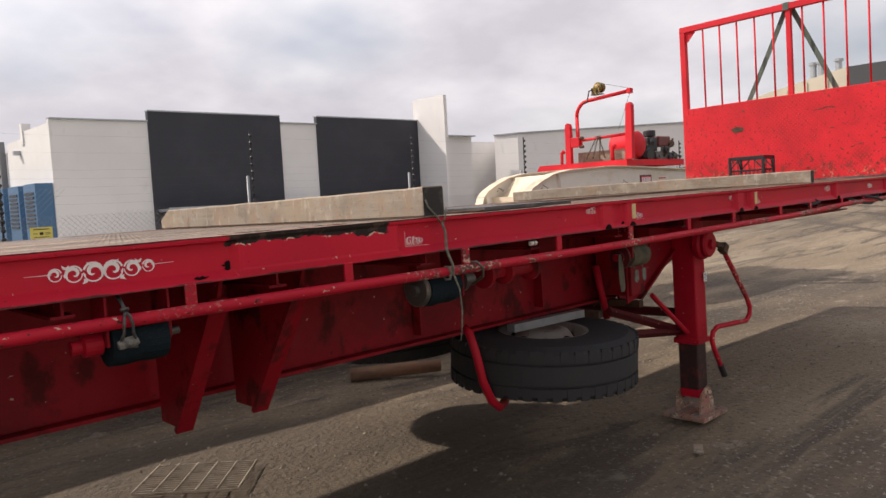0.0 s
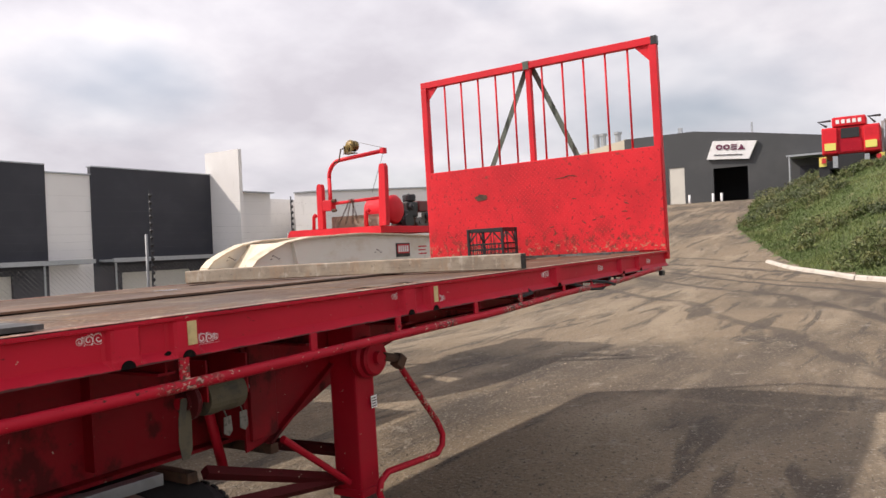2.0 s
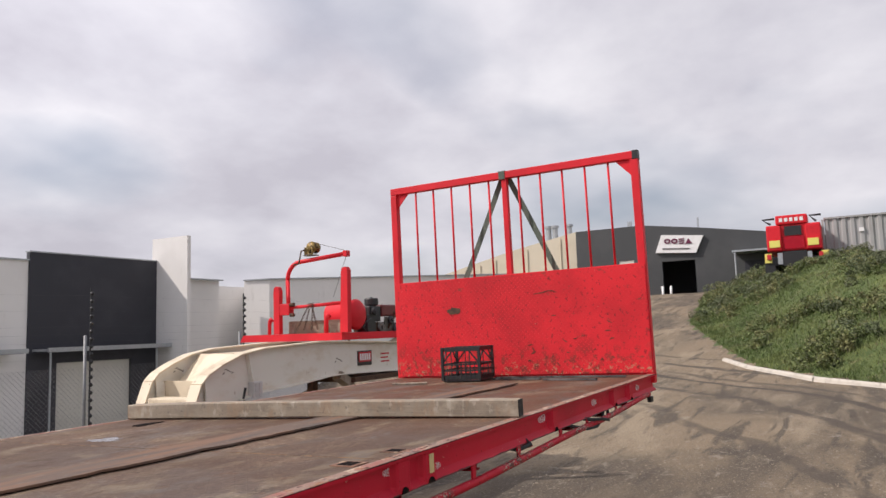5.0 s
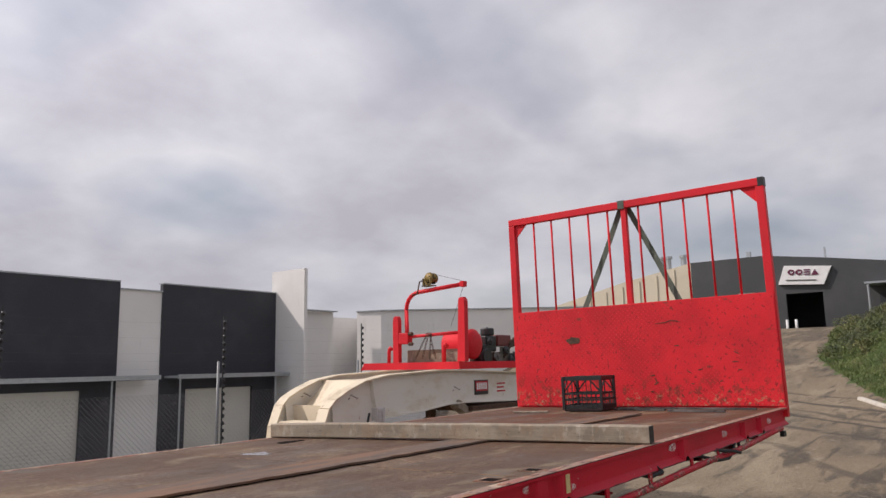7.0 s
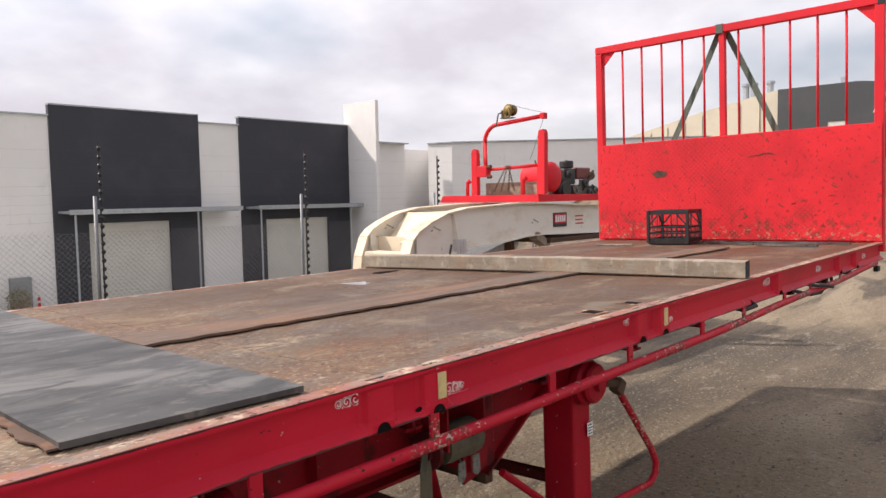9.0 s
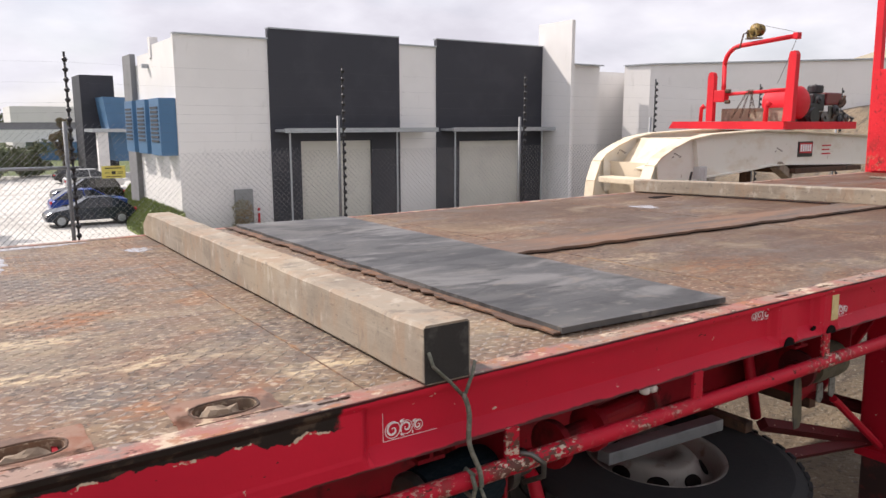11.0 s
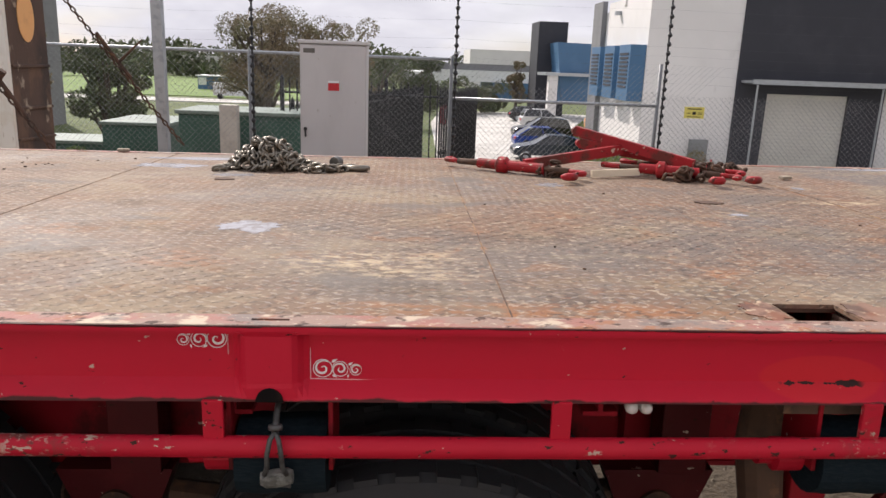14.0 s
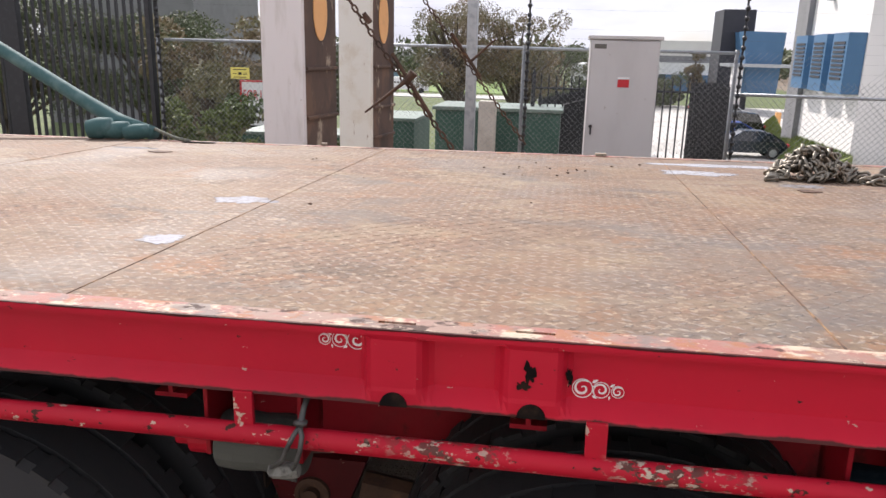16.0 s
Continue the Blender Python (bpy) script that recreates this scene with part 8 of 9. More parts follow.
scroll(0.70, 1.308, 0.262, True)
for x, z, m, h in ((0.0, 1.337, -1, 1), (-1.30, 1.339, -1, 1), (-1.084, 1.290, 1, -1), (-2.395, 1.288, 1, -1), (-2.80, 1.338, -1, 1), (-3.75, 1.29, 1, -1), (1.765, 1.293, 1, -1), (2.83, 1.335, -1, 1), (3.215, 1.290, 1, -1), (4.20, 1.33, -1, 0), (4.53, 1.29, 1, 0), (5.66, 1.325, -1, 0), (6.56, 1.312, 1, 0), (7.63, 1.306, 1, 0)):
    scroll(x, z, 0.080 if x < 5 else 0.10, False, m, h)

# ragged dark holes in the rail's paint
for k, (x, z, rx, rz, y) in enumerate(((1.045, 1.283, 0.016, 0.012, 0.0300), (0.955, 1.259, 0.018, 0.005, 0.012), (-2.50, 1.318, 0.009, 0.016, 0.0052), (-2.51, 1.294, 0.010, 0.006, 0.0052), (-2.44, 1.31, 0.004, 0.012, 0.0185), (3.06, 1.262, 0.012, 0.008, 0.0185), (-3.93, 1.31, 0.006, 0.011, 0.0052))):
    bm = bmesh.new()
    ring = []
    for i in range(22):
        a = 2 * math.pi * i / 22
        q = 1 + 0.9 * noise.noise(Vector((math.cos(a) * 2.6 + k * 3.3, math.sin(a) * 2.6, k + 0.5)))
        ring.append((x + rx * q * math.cos(a), z + rz * q * math.sin(a)))
    prism(bm, ring, y - 0.002, y + 0.001, "xz")
    part("paint_chip", bm, DARK, trailer)

# yellowed reflector strips
for x in (0.312, 3.135, 4.455):
    bm = bmesh.new()
    box(bm, x - 0.0165, x + 0.0165, 0.0022, 0.0046, 1.279, 1.350, 0.001)
    part("reflector_strip", bm, TAPE, trailer, "yellowed reflector strip")
# round marker lamps under the rail
for x in (-0.597, 2.397, -0.573, 2.421):
    bm = bmesh.new()
    lathe(bm, [(0, 0.018), (0.008, 0.016), (0.0115, 0.008), (0.0115, 0)], (x, 0.035, 1.226), (0, -1, 0), 14)
    part("marker_lamp", bm, LENS_AMBER, trailer, "small clear marker lamp", True)


# ---- webbing winches on the rope rail ----
GREY_STRAP = Surface("dirty_grey_webbing", (0.075, 0.078, 0.068), 0.9).layer((0.12, 0.115, 0.095), 20, 0.5, 0.65, 0.7).bump(120, 0.3, 0.002)


HOOKIRON = Surface("dirty_hook_iron", (0.085, 0.083, 0.078), 0.55, 0.3).layer((0.035, 0.030, 0.027), 40, 0.48, 0.62, 0.8, 8.0).bump(90, 0.3, 0.002)
FRAYED = Surface("frayed_grey_webbing", (0.17, 0.165, 0.145), 0.9).layer((0.075, 0.072, 0.060), 45, 0.46, 0.60, 0.9, 8.0).bump(160, 0.5, 0.003)


def strap_winch(x, size, surface, clip, lean, shift=0.0):
    ob = thing("strap_winch", (x, 0.08, 1.05), "webbing winch with a rolled strap under the side rail", "strap winch", "strap winches", TR)
    bm = bmesh.new()
    r = 0.056 * size
    c = x + shift
    lathe(bm, [(0, -0.075), (r, -0.075), (r + 0.003, -0.04), (r, 0), (r + 0.003, 0.04), (r, 0.075), (0, 0.075)], (c, 0.085, 1.112), (1, 0, 0), 22)
    part("strap_roll", bm, surface, ob, "tightly rolled webbing")
    for dx in (-0.083, 0.083):
        bm = bmesh.new()
        box(bm, c + dx - 0.004, c + dx + 0.004, 0.035, 0.145, 1.105, 1.238, 0.002)
        part("side_plate", bm, RED_UNDER, ob)
    bm = bmesh.new()
    lathe(bm, [(0, 0), (0.030, 0), (0.030, 0.045), (0.018, 0.05), (0.018, 0.075), (0, 0.075)], (c - 0.088, 0.085, 1.112), (-1, 0, 0), 16)
    part("ratchet_hub", bm, RED, ob)
    bm = bmesh.new()
    tube(bm, [(c + 0.088, 0.085, 1.112), (c + 0.125, 0.085, 1.116)], 0.012, 10)
    part("axle_end", bm, STEEL, ob)
    if clip:
        bm = bmesh.new()
        tube(bm, [(x, 0.045, 1.240), (x, 0.012, 1.222), (x, -0.004, 1.204), (x, -0.010, 1.196)], [0.006, 0.005, 0.0055, 0.006], 8)
        lathe(bm, [(0, -0.004), (0.011, -0.004), (0.012, 0), (0.011, 0.004), (0, 0.004)], (x, -0.006, 1.204), (0, 0.25, 1), 12)
        part("hook_stem", bm, HOOKIRON, ob, "dark iron hook stem", True)
        bm = bmesh.new()
        for d in (-1, 1):
            tube(bm, [(x, -0.010, 1.199), (x + d * 0.007, -0.020, 1.188), (x + d * 0.011 + lean * 0.2, -0.026, 1.166), (x + d * 0.012 + lean * 0.5, -0.022, 1.143), (x + d * 0.018 + lean, -0.016, 1.126)], 0.0042, 7)
        tube(bm, [(x - 0.018 + lean, -0.016, 1.126), (x - 0.024 + lean, -0.012, 1.108), (x + 0.022 + lean, -0.012, 1.104), (x + 0.018 + lean, -0.016, 1.126)], 0.0035, 6)
        part("wire_hook", bm, HOOKIRON, ob, "bent iron loop over the pipe", True)
        bm = bmesh.new()
        lathe(bm, [(0, -0.025), (0.009, -0.025), (0.0135, -0.016), (0.0150, 0.0), (0.0130, 0.018), (0.010, 0.026), (0, 0.026)], (x + lean, -0.008, 1.117), (1, 0, 0.12), 14)
        for v in bm.verts:
            v.co += Vector((0, 0.004 * noise.noise(v.co * 60), 0.005 * noise.noise(v.co * 55 + Vector((3, 0, 0)))))
        part("strap_end", bm, FRAYED, ob, "frayed folded strap end")
    return ob


for x, s, surf, c, l, o in ((-2.86, 0.9, GREY_STRAP, True, -0.03, -0.10), (-1.97, 1.0, BLUE_STRAP, True, 0.0, 0.03), (-1.18, 1.2, BLUE_STRAP, True, 0.0, 0.0), (-0.088, 1.2, BLUE_STRAP, True, -0.01, -0.095), (0.73, 1.15, BLUE_STRAP, True, 0.0, 0.05)):
    strap_winch(x, s, surf, c, l, o)
kw = strap_winch(3.34, 1.0, KHAKI, False, 0.0)
kw.matrix_basis = TR @ Matrix.Translation(Vector(kw["base"]) + Vector((0, 0.065, -0.03)))
for x, z in ((3.385, 0.995), (3.455, 1.000)):
    bm = bmesh.new()
    prism(bm, [(x - 0.016, z + 0.03), (x + 0.014, z + 0.032), (x + 0.018, z - 0.02), (x + 0.004, z - 0.036), (x - 0.018, z - 0.024)], 0.10, 0.104, "xz")
    tube(bm, [(x, 0.102, z + 0.025), (x, 0.12, z + 0.055), (x - 0.01, 0.145, z + 0.075)], 0.003, 5)
    part("strap_tag", bm, FRAYED, kw, "pale dangling webbing tag")
bm = bmesh.new()
lathe(bm, [(0, 0), (0.052, 0), (0.058, 0.006), (0.058, 0.020), (0.030, 0.024), (0.030, 0.034), (0, 0.034)], (3.232, 0.085, 1.112), (-1, 0, 0), 22)
part("drum_flange", bm, BRACE, kw, "dark maroon drum flange")
# the big winch by the beam: a fat roll, a steel ratchet and a red spool
bw = thing("strap_winch", (1.95, 0.10, 1.05), "large webbing winch with a dark blue roll and a red spool", "strap winch", "strap winches", TR)
for surf, nm, prof, at in ((BLUE_STRAP, "strap_roll", [(0, -0.09), (0.062, -0.09), (0.068, -0.05), (0.064, 0.0), (0.068, 0.05), (0.062, 0.09), (0, 0.09)], (1.915, 0.10, 1.105)), (STEEL, "ratchet_hub", [(0, 0), (0.045, 0), (0.045, 0.02), (0.028, 0.025), (0.028, 0.075), (0, 0.075)], (2.02, 0.085, 1.115)), (RED_UNDER, "spool", [(0, 0), (0.055, 0), (0.055, 0.02), (0.026, 0.025), (0.026, 0.13), (0.055, 0.135), (0.055, 0.155), (0, 0.155)], (2.19, 0.12, 1.115)), (RED_UNDER, "spool", [(0, 0), (0.03, 0), (0.03, 0.16), (0.058, 0.165), (0.058, 0.19), (0, 0.19)], (2.40, 0.18, 1.105))):
    bm = bmesh.new()
    lathe(bm, prof, at, (1, 0.12, 0), 20)
    part(nm, bm, surf, bw, smooth=False)
bm = bmesh.new()
box(bm, 2.008, 2.016, 0.05, 0.17, 1.06, 1.24, 0.002)
part("side_plate", bm, RED_UNDER, bw)
bm = bmesh.new()
lathe(bm, [(0, 0), (0.020, 0), (0.022, 0.016), (0.056, 0.018), (0.062, 0.024), (0.062, 0.036), (0, 0.036)], (1.782, 0.085, 1.105), (1, 0.12, 0), 24)
part("ratchet_disc", bm, STEEL, bw, "dark greasy ratchet disc")
bm = bmesh.new()
tube(bm, [(2.00, 0.03, 1.185), (2.02, -0.02, 1.19), (2.05, -0.022, 1.165), (2.06, -0.01, 1.13), (2.05, 0.04, 1.10)], 0.0055, 8)
part("ratchet_pawl", bm, STEEL, bw, smooth=True)
# khaki strap hanging in a loop
bm = bmesh.new()
pts = [(3.19, 0.13, 1.10), (3.17, 0.12, 1.04), (3.163, 0.115, 0.97), (3.170, 0.112, 0.915), (3.185, 0.115, 0.94), (3.20, 0.13, 1.06)]
for a, b in zip(pts, pts[1:]):
    a, b = Vector(a), Vector(b)
    v = [bm.verts.new(p + Vector((dx, dy, 0))) for p in (a, b) for dx, dy in ((-0.013, 0), (0.013, 0), (0.013, 0.003), (-0.013, 0.003))]
    for i in range(4):
        bm.faces.new((v[i], v[(i + 1) % 4], v[4 + (i + 1) % 4], v[4 + i]))
solid("hanging_strap", bm, KHAKI, "frayed khaki webbing strap hanging in a loop", "strap", frame_of=TR)

# ---- rope from the beam over the rail ----
bm = bmesh.new()
tube(bm, [(1.795, -0.008, 1.435), (1.80, -0.014, 1.41), (1.835, -0.016, 1.375), (1.862, -0.012, 1.345)], 0.0034, 7)
tube(bm, [(1.90, 0.0, 1.398), (1.885, -0.012, 1.378), (1.868, -0.014, 1.346)], 0.0034, 7)
pts = [(1.864, -0.012, 1.347)]
for i in range(1, 15):
    t = i / 14
    pts.append((1.864 + 0.028 * t + 0.006 * math.sin(9 * t), -0.012 - 0.012 * t, 1.347 - 0.185 * t))
tube(bm, pts, 0.0050, 8)
tube(bm, [(1.878, -0.018, 1.186), (1.88, -0.026, 1.165), (1.88, -0.018, 1.142), (1.885, 0.012, 1.138), (1.888, 0.03, 1.16), (1.886, 0.012, 1.186), (1.884, -0.016, 1.184)], 0.0044, 7)
tube(bm, [(1.892, -0.024, 1.162), (1.915, -0.028, 1.10), (1.925, -0.024, 1.02), (1.922, -0.02, 0.96), (1.912, -0.02, 0.91)], [0.0038, 0.0034, 0.003, 0.003, 0.0026], 7)
solid("rope", bm, ROPE, "grey green rope tied from the beam round the rail", "rope", frame_of=TR, smooth=True)

# ---- spare wheel cradle and the bar lying on the wheel ----
cr = thing("wheel_cradle", (3.0, 0.4, 0.8), "red bent bars carrying the spare wheel", "cradle", frame_of=TR)
bm = bmesh.new()
tube(bm, [(3.66, 0.62, 0.98), (3.72, 0.60, 0.66)], 0.021, 10)
part("cradle_rod", bm, RED, cr, smooth=True)
for x, y in ((2.485, 0.52),):
    bm = bmesh.new()
    tube(bm, [(x, y + 0.03, 0.815), (x, y, 0.79), (x + 0.005, y - 0.03, 0.70), (x + 0.02, y - 0.05, 0.56), (x + 0.06, y - 0.06, 0.46), (x + 0.12, y - 0.05, 0.412), (x + 0.20, y, 0.40), (x + 0.30, y + 0.06, 0.41)], 0.021, 10)
    part("cradle_bar", bm, RED, cr, smooth=True)
bm = bmesh.new()
turned_box(bm, (3.085, 0.535, 0.755), (0.55, 0.055, 0.042), (0, 0.5, -3), 0.003)
solid("alloy_bar", bm, ALLOY, "grey alloy box bar lying on the spare wheel", "metal bar", frame_of=TR)
# brackets and boxes behind the leg
bm = bmesh.new()
box(bm, 3.72, 3.86, 0.42, 0.66, 0.80, 1.20, 0.006)
part("hanger_box", bm, RED_UNDER, trailer)
bm = bmesh.new()
prism(bm, [(3.86, 1.22), (5.0, 1.22), (5.0, 1.10), (4.35, 0.88), (3.95, 0.72), (3.86, 0.72)], 0.60, 0.615, "xz")
part("neck_gusset", bm, RED_UNDER, trailer)
for x in (3.45, 3.86):
    bm = bmesh.new()
    box(bm, x - 0.022, x + 0.022, 0.45, WIDE - 0.45, 0.715, 0.755, 0.004)
    part("cradle_beam", bm, RUST, trailer)
bm = bmesh.new()
box(bm, LX + 0.02, LX + 0.06, LY - 0.0885, LY - 0.087, 0.82, 0.875)
leg_note = solid("leg_sticker", bm, WHITE, "small white sticker on the landing leg", "sticker", frame_of=TR)
for k in range(4):
    bm = bmesh.new()
    box(bm, LX + 0.024, LX + 0.056 - 0.006 * (k % 2), LY - 0.0899, LY - 0.0887, 0.827 + k * 0.012, 0.831 + k * 0.012)
    part("sticker_print", bm, INK, leg_note)

# ---- axle suspension ----
for x in (-4.42, -3.05, -1.68, -0.33):
    for y, s in ((0.62, -1), (WIDE - 0.62, 1)):
        hg = thing("spring_hanger", (x, y, 0.62), "red spring hanger with a round bolt head", "hanger", "spring hangers", TR)
        bm = bmesh.new()
        prism(bm, [(x - 0.14, 0.80), (x - 0.055, 0.58), (x + 0.055, 0.58), (x + 0.14, 0.80)], y - 0.05, y + 0.05, "xz")
        # red bracket coloured near black for the shade it hangs in
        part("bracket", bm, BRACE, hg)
        bm = bmesh.new()
        lathe(bm, [(0, 0), (0.046, 0), (0.046, 0.012), (0.034, 0.014), (0.034, 0.008), (0.022, 0.008), (0.022, 0.030), (0, 0.030)], (x, y + s * 0.05, 0.70), (0, s, 0), 18)
        part("bolt_head", bm, RUST, hg)
        if x < -0.5:
            bm = bmesh.new()
            tube(bm, [(x + 0.12, y, 0.70), (x + 0.68, y, 0.62), (x + 1.24, y, 0.70)], 0.045, 8)
            part("leaf_spring", bm, RUST, hg)
for x in AXLES:
    bm = bmesh.new()
    tube(bm, [(x, 0.3, 0.545), (x, WIDE - 0.3, 0.545)], 0.065, 12)
    part("axle", bm, RUST, trailer)
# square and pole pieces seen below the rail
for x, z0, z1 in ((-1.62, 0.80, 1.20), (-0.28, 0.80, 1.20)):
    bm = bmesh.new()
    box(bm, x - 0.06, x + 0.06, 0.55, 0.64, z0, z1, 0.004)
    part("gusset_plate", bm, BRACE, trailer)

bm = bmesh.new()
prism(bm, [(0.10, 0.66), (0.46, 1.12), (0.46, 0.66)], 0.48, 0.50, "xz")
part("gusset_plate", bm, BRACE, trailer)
bm = bmesh.new()
box(bm, -0.150, -0.070, 0.29, 0.34, 0.74, 1.215, 0.004)
part("hanger_post", bm, RED_UNDER, trailer)
bm = bmesh.new()
tube(bm, [(-0.205, 0.33, 1.215), (-0.215, 0.32, 1.0), (-0.20, 0.31, 0.86), (-0.19, 0.31, 0.72)], [0.04, 0.05, 0.045, 0.03], 12)
part("dust_sleeve", bm, RUST, trailer, "rusty dusty sleeve hanging below the rail")

# ---- on the deck ----
# bare, ground steel
BARE = Surface("ground_bare_steel", (0.235, 0.138, 0.098), 0.75, 0.0, 0.3).layer((0.20, 0.080, 0.045), 16, 0.46, 0.60, 0.9, 10.0).layer((0.10, 0.055, 0.042), 24, 0.54, 0.64, 0.8, 10.0, shift=9.0).layer((0.50, 0.38, 0.26), 26, 0.56, 0.64, 0.8, 9.0, shift=4.0).layer((0.07, 0.045, 0.035), 8, 0.54, 0.64, 0.7, 10.0, shift=14.0).bump(40, 0.3, 0.004)
# stones jammed in the oblong pockets
for (x, y), r in zip(OVALS, (0.038, 0.040)):
    bm = bmesh.new()
    bmesh.ops.create_icosphere(bm, subdivisions=3, radius=1.0)
    for v in bm.verts:
        k = 1 + 0.55 * noise.noise(v.co * 1.2 + Vector((x * 9, 0, 0))) + 0.22 * noise.noise(v.co * 3)
        v.co = Vector((x - 0.006, y - 0.008, DECK - 0.026)) + Vector((v.co.x * r * 1.0 * k, v.co.y * r * 0.70 * k, v.co.z * r * 0.80 * k))
    solid("stone", bm, STONE, "pale rounded stone wedged in a deck pocket", "stone", "stones in deck pockets", TR)
    bm = bmesh.new()
    box(bm, x - 0.07, x + 0.07, y - 0.055, y + 0.055, DECK - 0.09, DECK - 0.072)
    part("pocket_floor", bm, RUST, trailer)
    bm = bmesh.new()
    rim = []
    for i in range(36):
        a = 2 * math.pi * i / 36
        q = 1 + 0.05 * noise.noise(Vector((math.cos(a) * 3 + x, math.sin(a) * 3, 2)))
        rim.append((x + 0.056 * q * math.copysign(abs(math.cos(a)) ** 0.7, math.cos(a)), 0.112 + 0.036 * q * math.copysign(abs(math.sin(a)) ** 0.8, math.sin(a)), DECK + 0.001))
    tube(bm, rim, 0.0024, 6, closed=True)
    part("pocket_rim", bm, RUST, trailer, "rusty weld bead round the pocket", True)
    bm = bmesh.new()
    loops = [[], [], []]
    for i in range(48):
        a = 2 * math.pi * i / 48
        q = 1.62 / max(abs(math.cos(a)), abs(math.sin(a))) + 0.10 * noise.noise(Vector((math.cos(a) * 2.6 + x * 5, math.sin(a) * 2.6, 4)))
        for k, (f, z) in enumerate(((1.0, 0.0016), (q, 0.0016), (q, 0.0002))):
            loops[k].append(bm.verts.new((x + (0.058 if k == 0 else 0.052) * f * math.cos(a), max(0.06, 0.112 + 0.042 * f * math.sin(a)), DECK + z)))
    for p, q in zip(loops, loops[1:]):
        for i in range(48):
            bm.faces.new((p[i], p[(i + 1) % 48], q[(i + 1) % 48], q[i]))
    part("ground_weld", bm, BARE, trailer, "bare rusty metal round the pocket")
bm = bmesh.new()
box(bm, -0.330, -0.186, 0.04, 0.17, DECK - 0.16, DECK - 0.14)
box(bm, -0.328, -0.318, 0.05, 0.16, DECK - 0.138, DECK - 0.018)
box(bm, -0.198, -0.188, 0.05, 0.16, DECK - 0.138, DECK - 0.018)
part("pocket_box", bm, RUST, trailer)
def patch(name, x, y, rx, ry, surface, label, category, group, seed, z=0.0016, ragged=0.35, frame_of=TR):
    """A thin flat patch with an uneven outline."""
    n = 72
    bm = bmesh.new()
    ring = []
    for i in range(n):
        a = 2 * math.pi * i / n
        k = 1 + ragged * noise.noise(Vector((math.cos(a) * 1.7 + seed, math.sin(a) * 1.7, seed * 0.7))) + 0.5 * ragged * noise.noise(Vector((math.cos(a) * 5 + seed, math.sin(a) * 5, seed))) + 0.3 * ragged * noise.noise(Vector((math.cos(a) * 11 + seed, math.sin(a) * 11, seed)))
        ring.append((x + rx * k * math.cos(a), y + ry * k * math.sin(a)))
    prism(bm, ring, DECK + 0.0002, DECK + z, "xy")
    return solid(name, bm, surface, label, category, group, frame_of)


for x, y, rx, ry, sd in ((-0.352, 0.105, 0.032, 0.052, 1.0), (-0.160, 0.110, 0.036, 0.052, 2.2), (1.205, 0.068, 0.05, 0.012, 3.1), (1.40, 0.085, 0.022, 0.035, 4.7)):
    patch("bare_weld", x, y, rx, ry, BARE, "bright rusty bare metal beside a deck pocket", "bare metal", "bare welds", sd, 0.0016, 0.5)
for x, y, w, d in ((4.09, 0.12, 0.045, 0.05), (4.365, 0.105, 0.035, 0.05)):
    bm = bmesh.new()
    box(bm, x - w, x + w, y - d, y + d, DECK + 0.0003, DECK + 0.0030)
    part("lashing_frame", bm, BARE, trailer)
    bm = bmesh.new()
    box(bm, x - w * 0.74, x + w * 0.74, y - d * 0.62, y + d * 0.62, DECK + 0.0032, DECK + 0.0040)
    part("lashing_hole", bm, DARK, trailer)
patch("dark_hole", 4.86, 2.08, 0.10, 0.04, DARK, "dark oil stained hollow in the deck", "hole", "deck holes", 5.0, 0.003, 0.4)
patch("dark_hole", 0.02, 1.275, 0.042, 0.026, RUST, "rusty dark hole in the deck", "hole", "deck holes", 6.0, 0.003, 0.3)
patch("dark_hole", -1.64, 1.60, 0.035, 0.028, RUST, "rusty dark hole in the deck", "hole", "deck holes", 7.0, 0.003, 0.3)
patch("dark_hole", -4.22, 1.98, 0.05, 0.03, RUST, "rusty dark hole in the deck", "hole", "deck holes", 8.0, 0.003, 0.3)
patch("dark_hole", -4.25, 2.38, 0.08, 0.03, DARK, "dark slot in the deck edge", "hole", "deck holes", 9.0, 0.004, 0.3)
# rain water lying on the plates
for k, (x, y, rx, ry) in enumerate(((-1.38, 0.77, 0.078, 0.065), (-1.82, 2.22, 0.27, 0.05), (-1.95, 1.96, 0.15, 0.06), (-1.64, 1.72, 0.08, 0.040), (0.02, 1.06, 0.036, 0.022), (1.20, 1.95, 0.075, 0.15), (1.22, 2.12, 0.04, 0.05), (-3.38, 0.985, 0.095, 0.050), (-3.36, 0.47, 0.048, 0.045), (-0.45, 1.62, 0.05, 0.05), (-0.02, 2.30, 0.07, 0.03), (1.30, 2.35, 0.30, 0.035), (1.72, 2.0, 0.05, 0.06), (0.52, 1.66, 0.02, 0.03), (4.36, 1.76, 0.065, 0.085), (-4.4, 2.1, 0.10, 0.03))):
    patch("puddle", x, y, rx, ry, WATER, "shallow rain puddle on the steel deck", "puddle", "puddles", 10.0 + k * 1.3, 0.0007, 0.5)

# heap of chain: one link shape, laid many times
bm = bmesh.new()
link_mesh(bm, (0, 0, 0), (1, 0, 0), True, 0.050, 0.033, 0.0056, 7)
me = bpy.data.meshes.new("link")
bm.to_mesh(me)
bm.free()
me.materials.append(CHAIN.m)
for p in me.polygons:
    p.use_smooth = True
heap = thing("chain_heap", (-1.54, 1.92, DECK), "heap of steel load chain with a hook end", "chain", frame_of=TR)
rnd = random.Random(12)


def lay(m):
    o = new("link", me)
    o.parent = heap
    o.matrix_parent_inverse = Matrix.Translation(-Vector(heap["base"]))
    o.matrix_basis = m


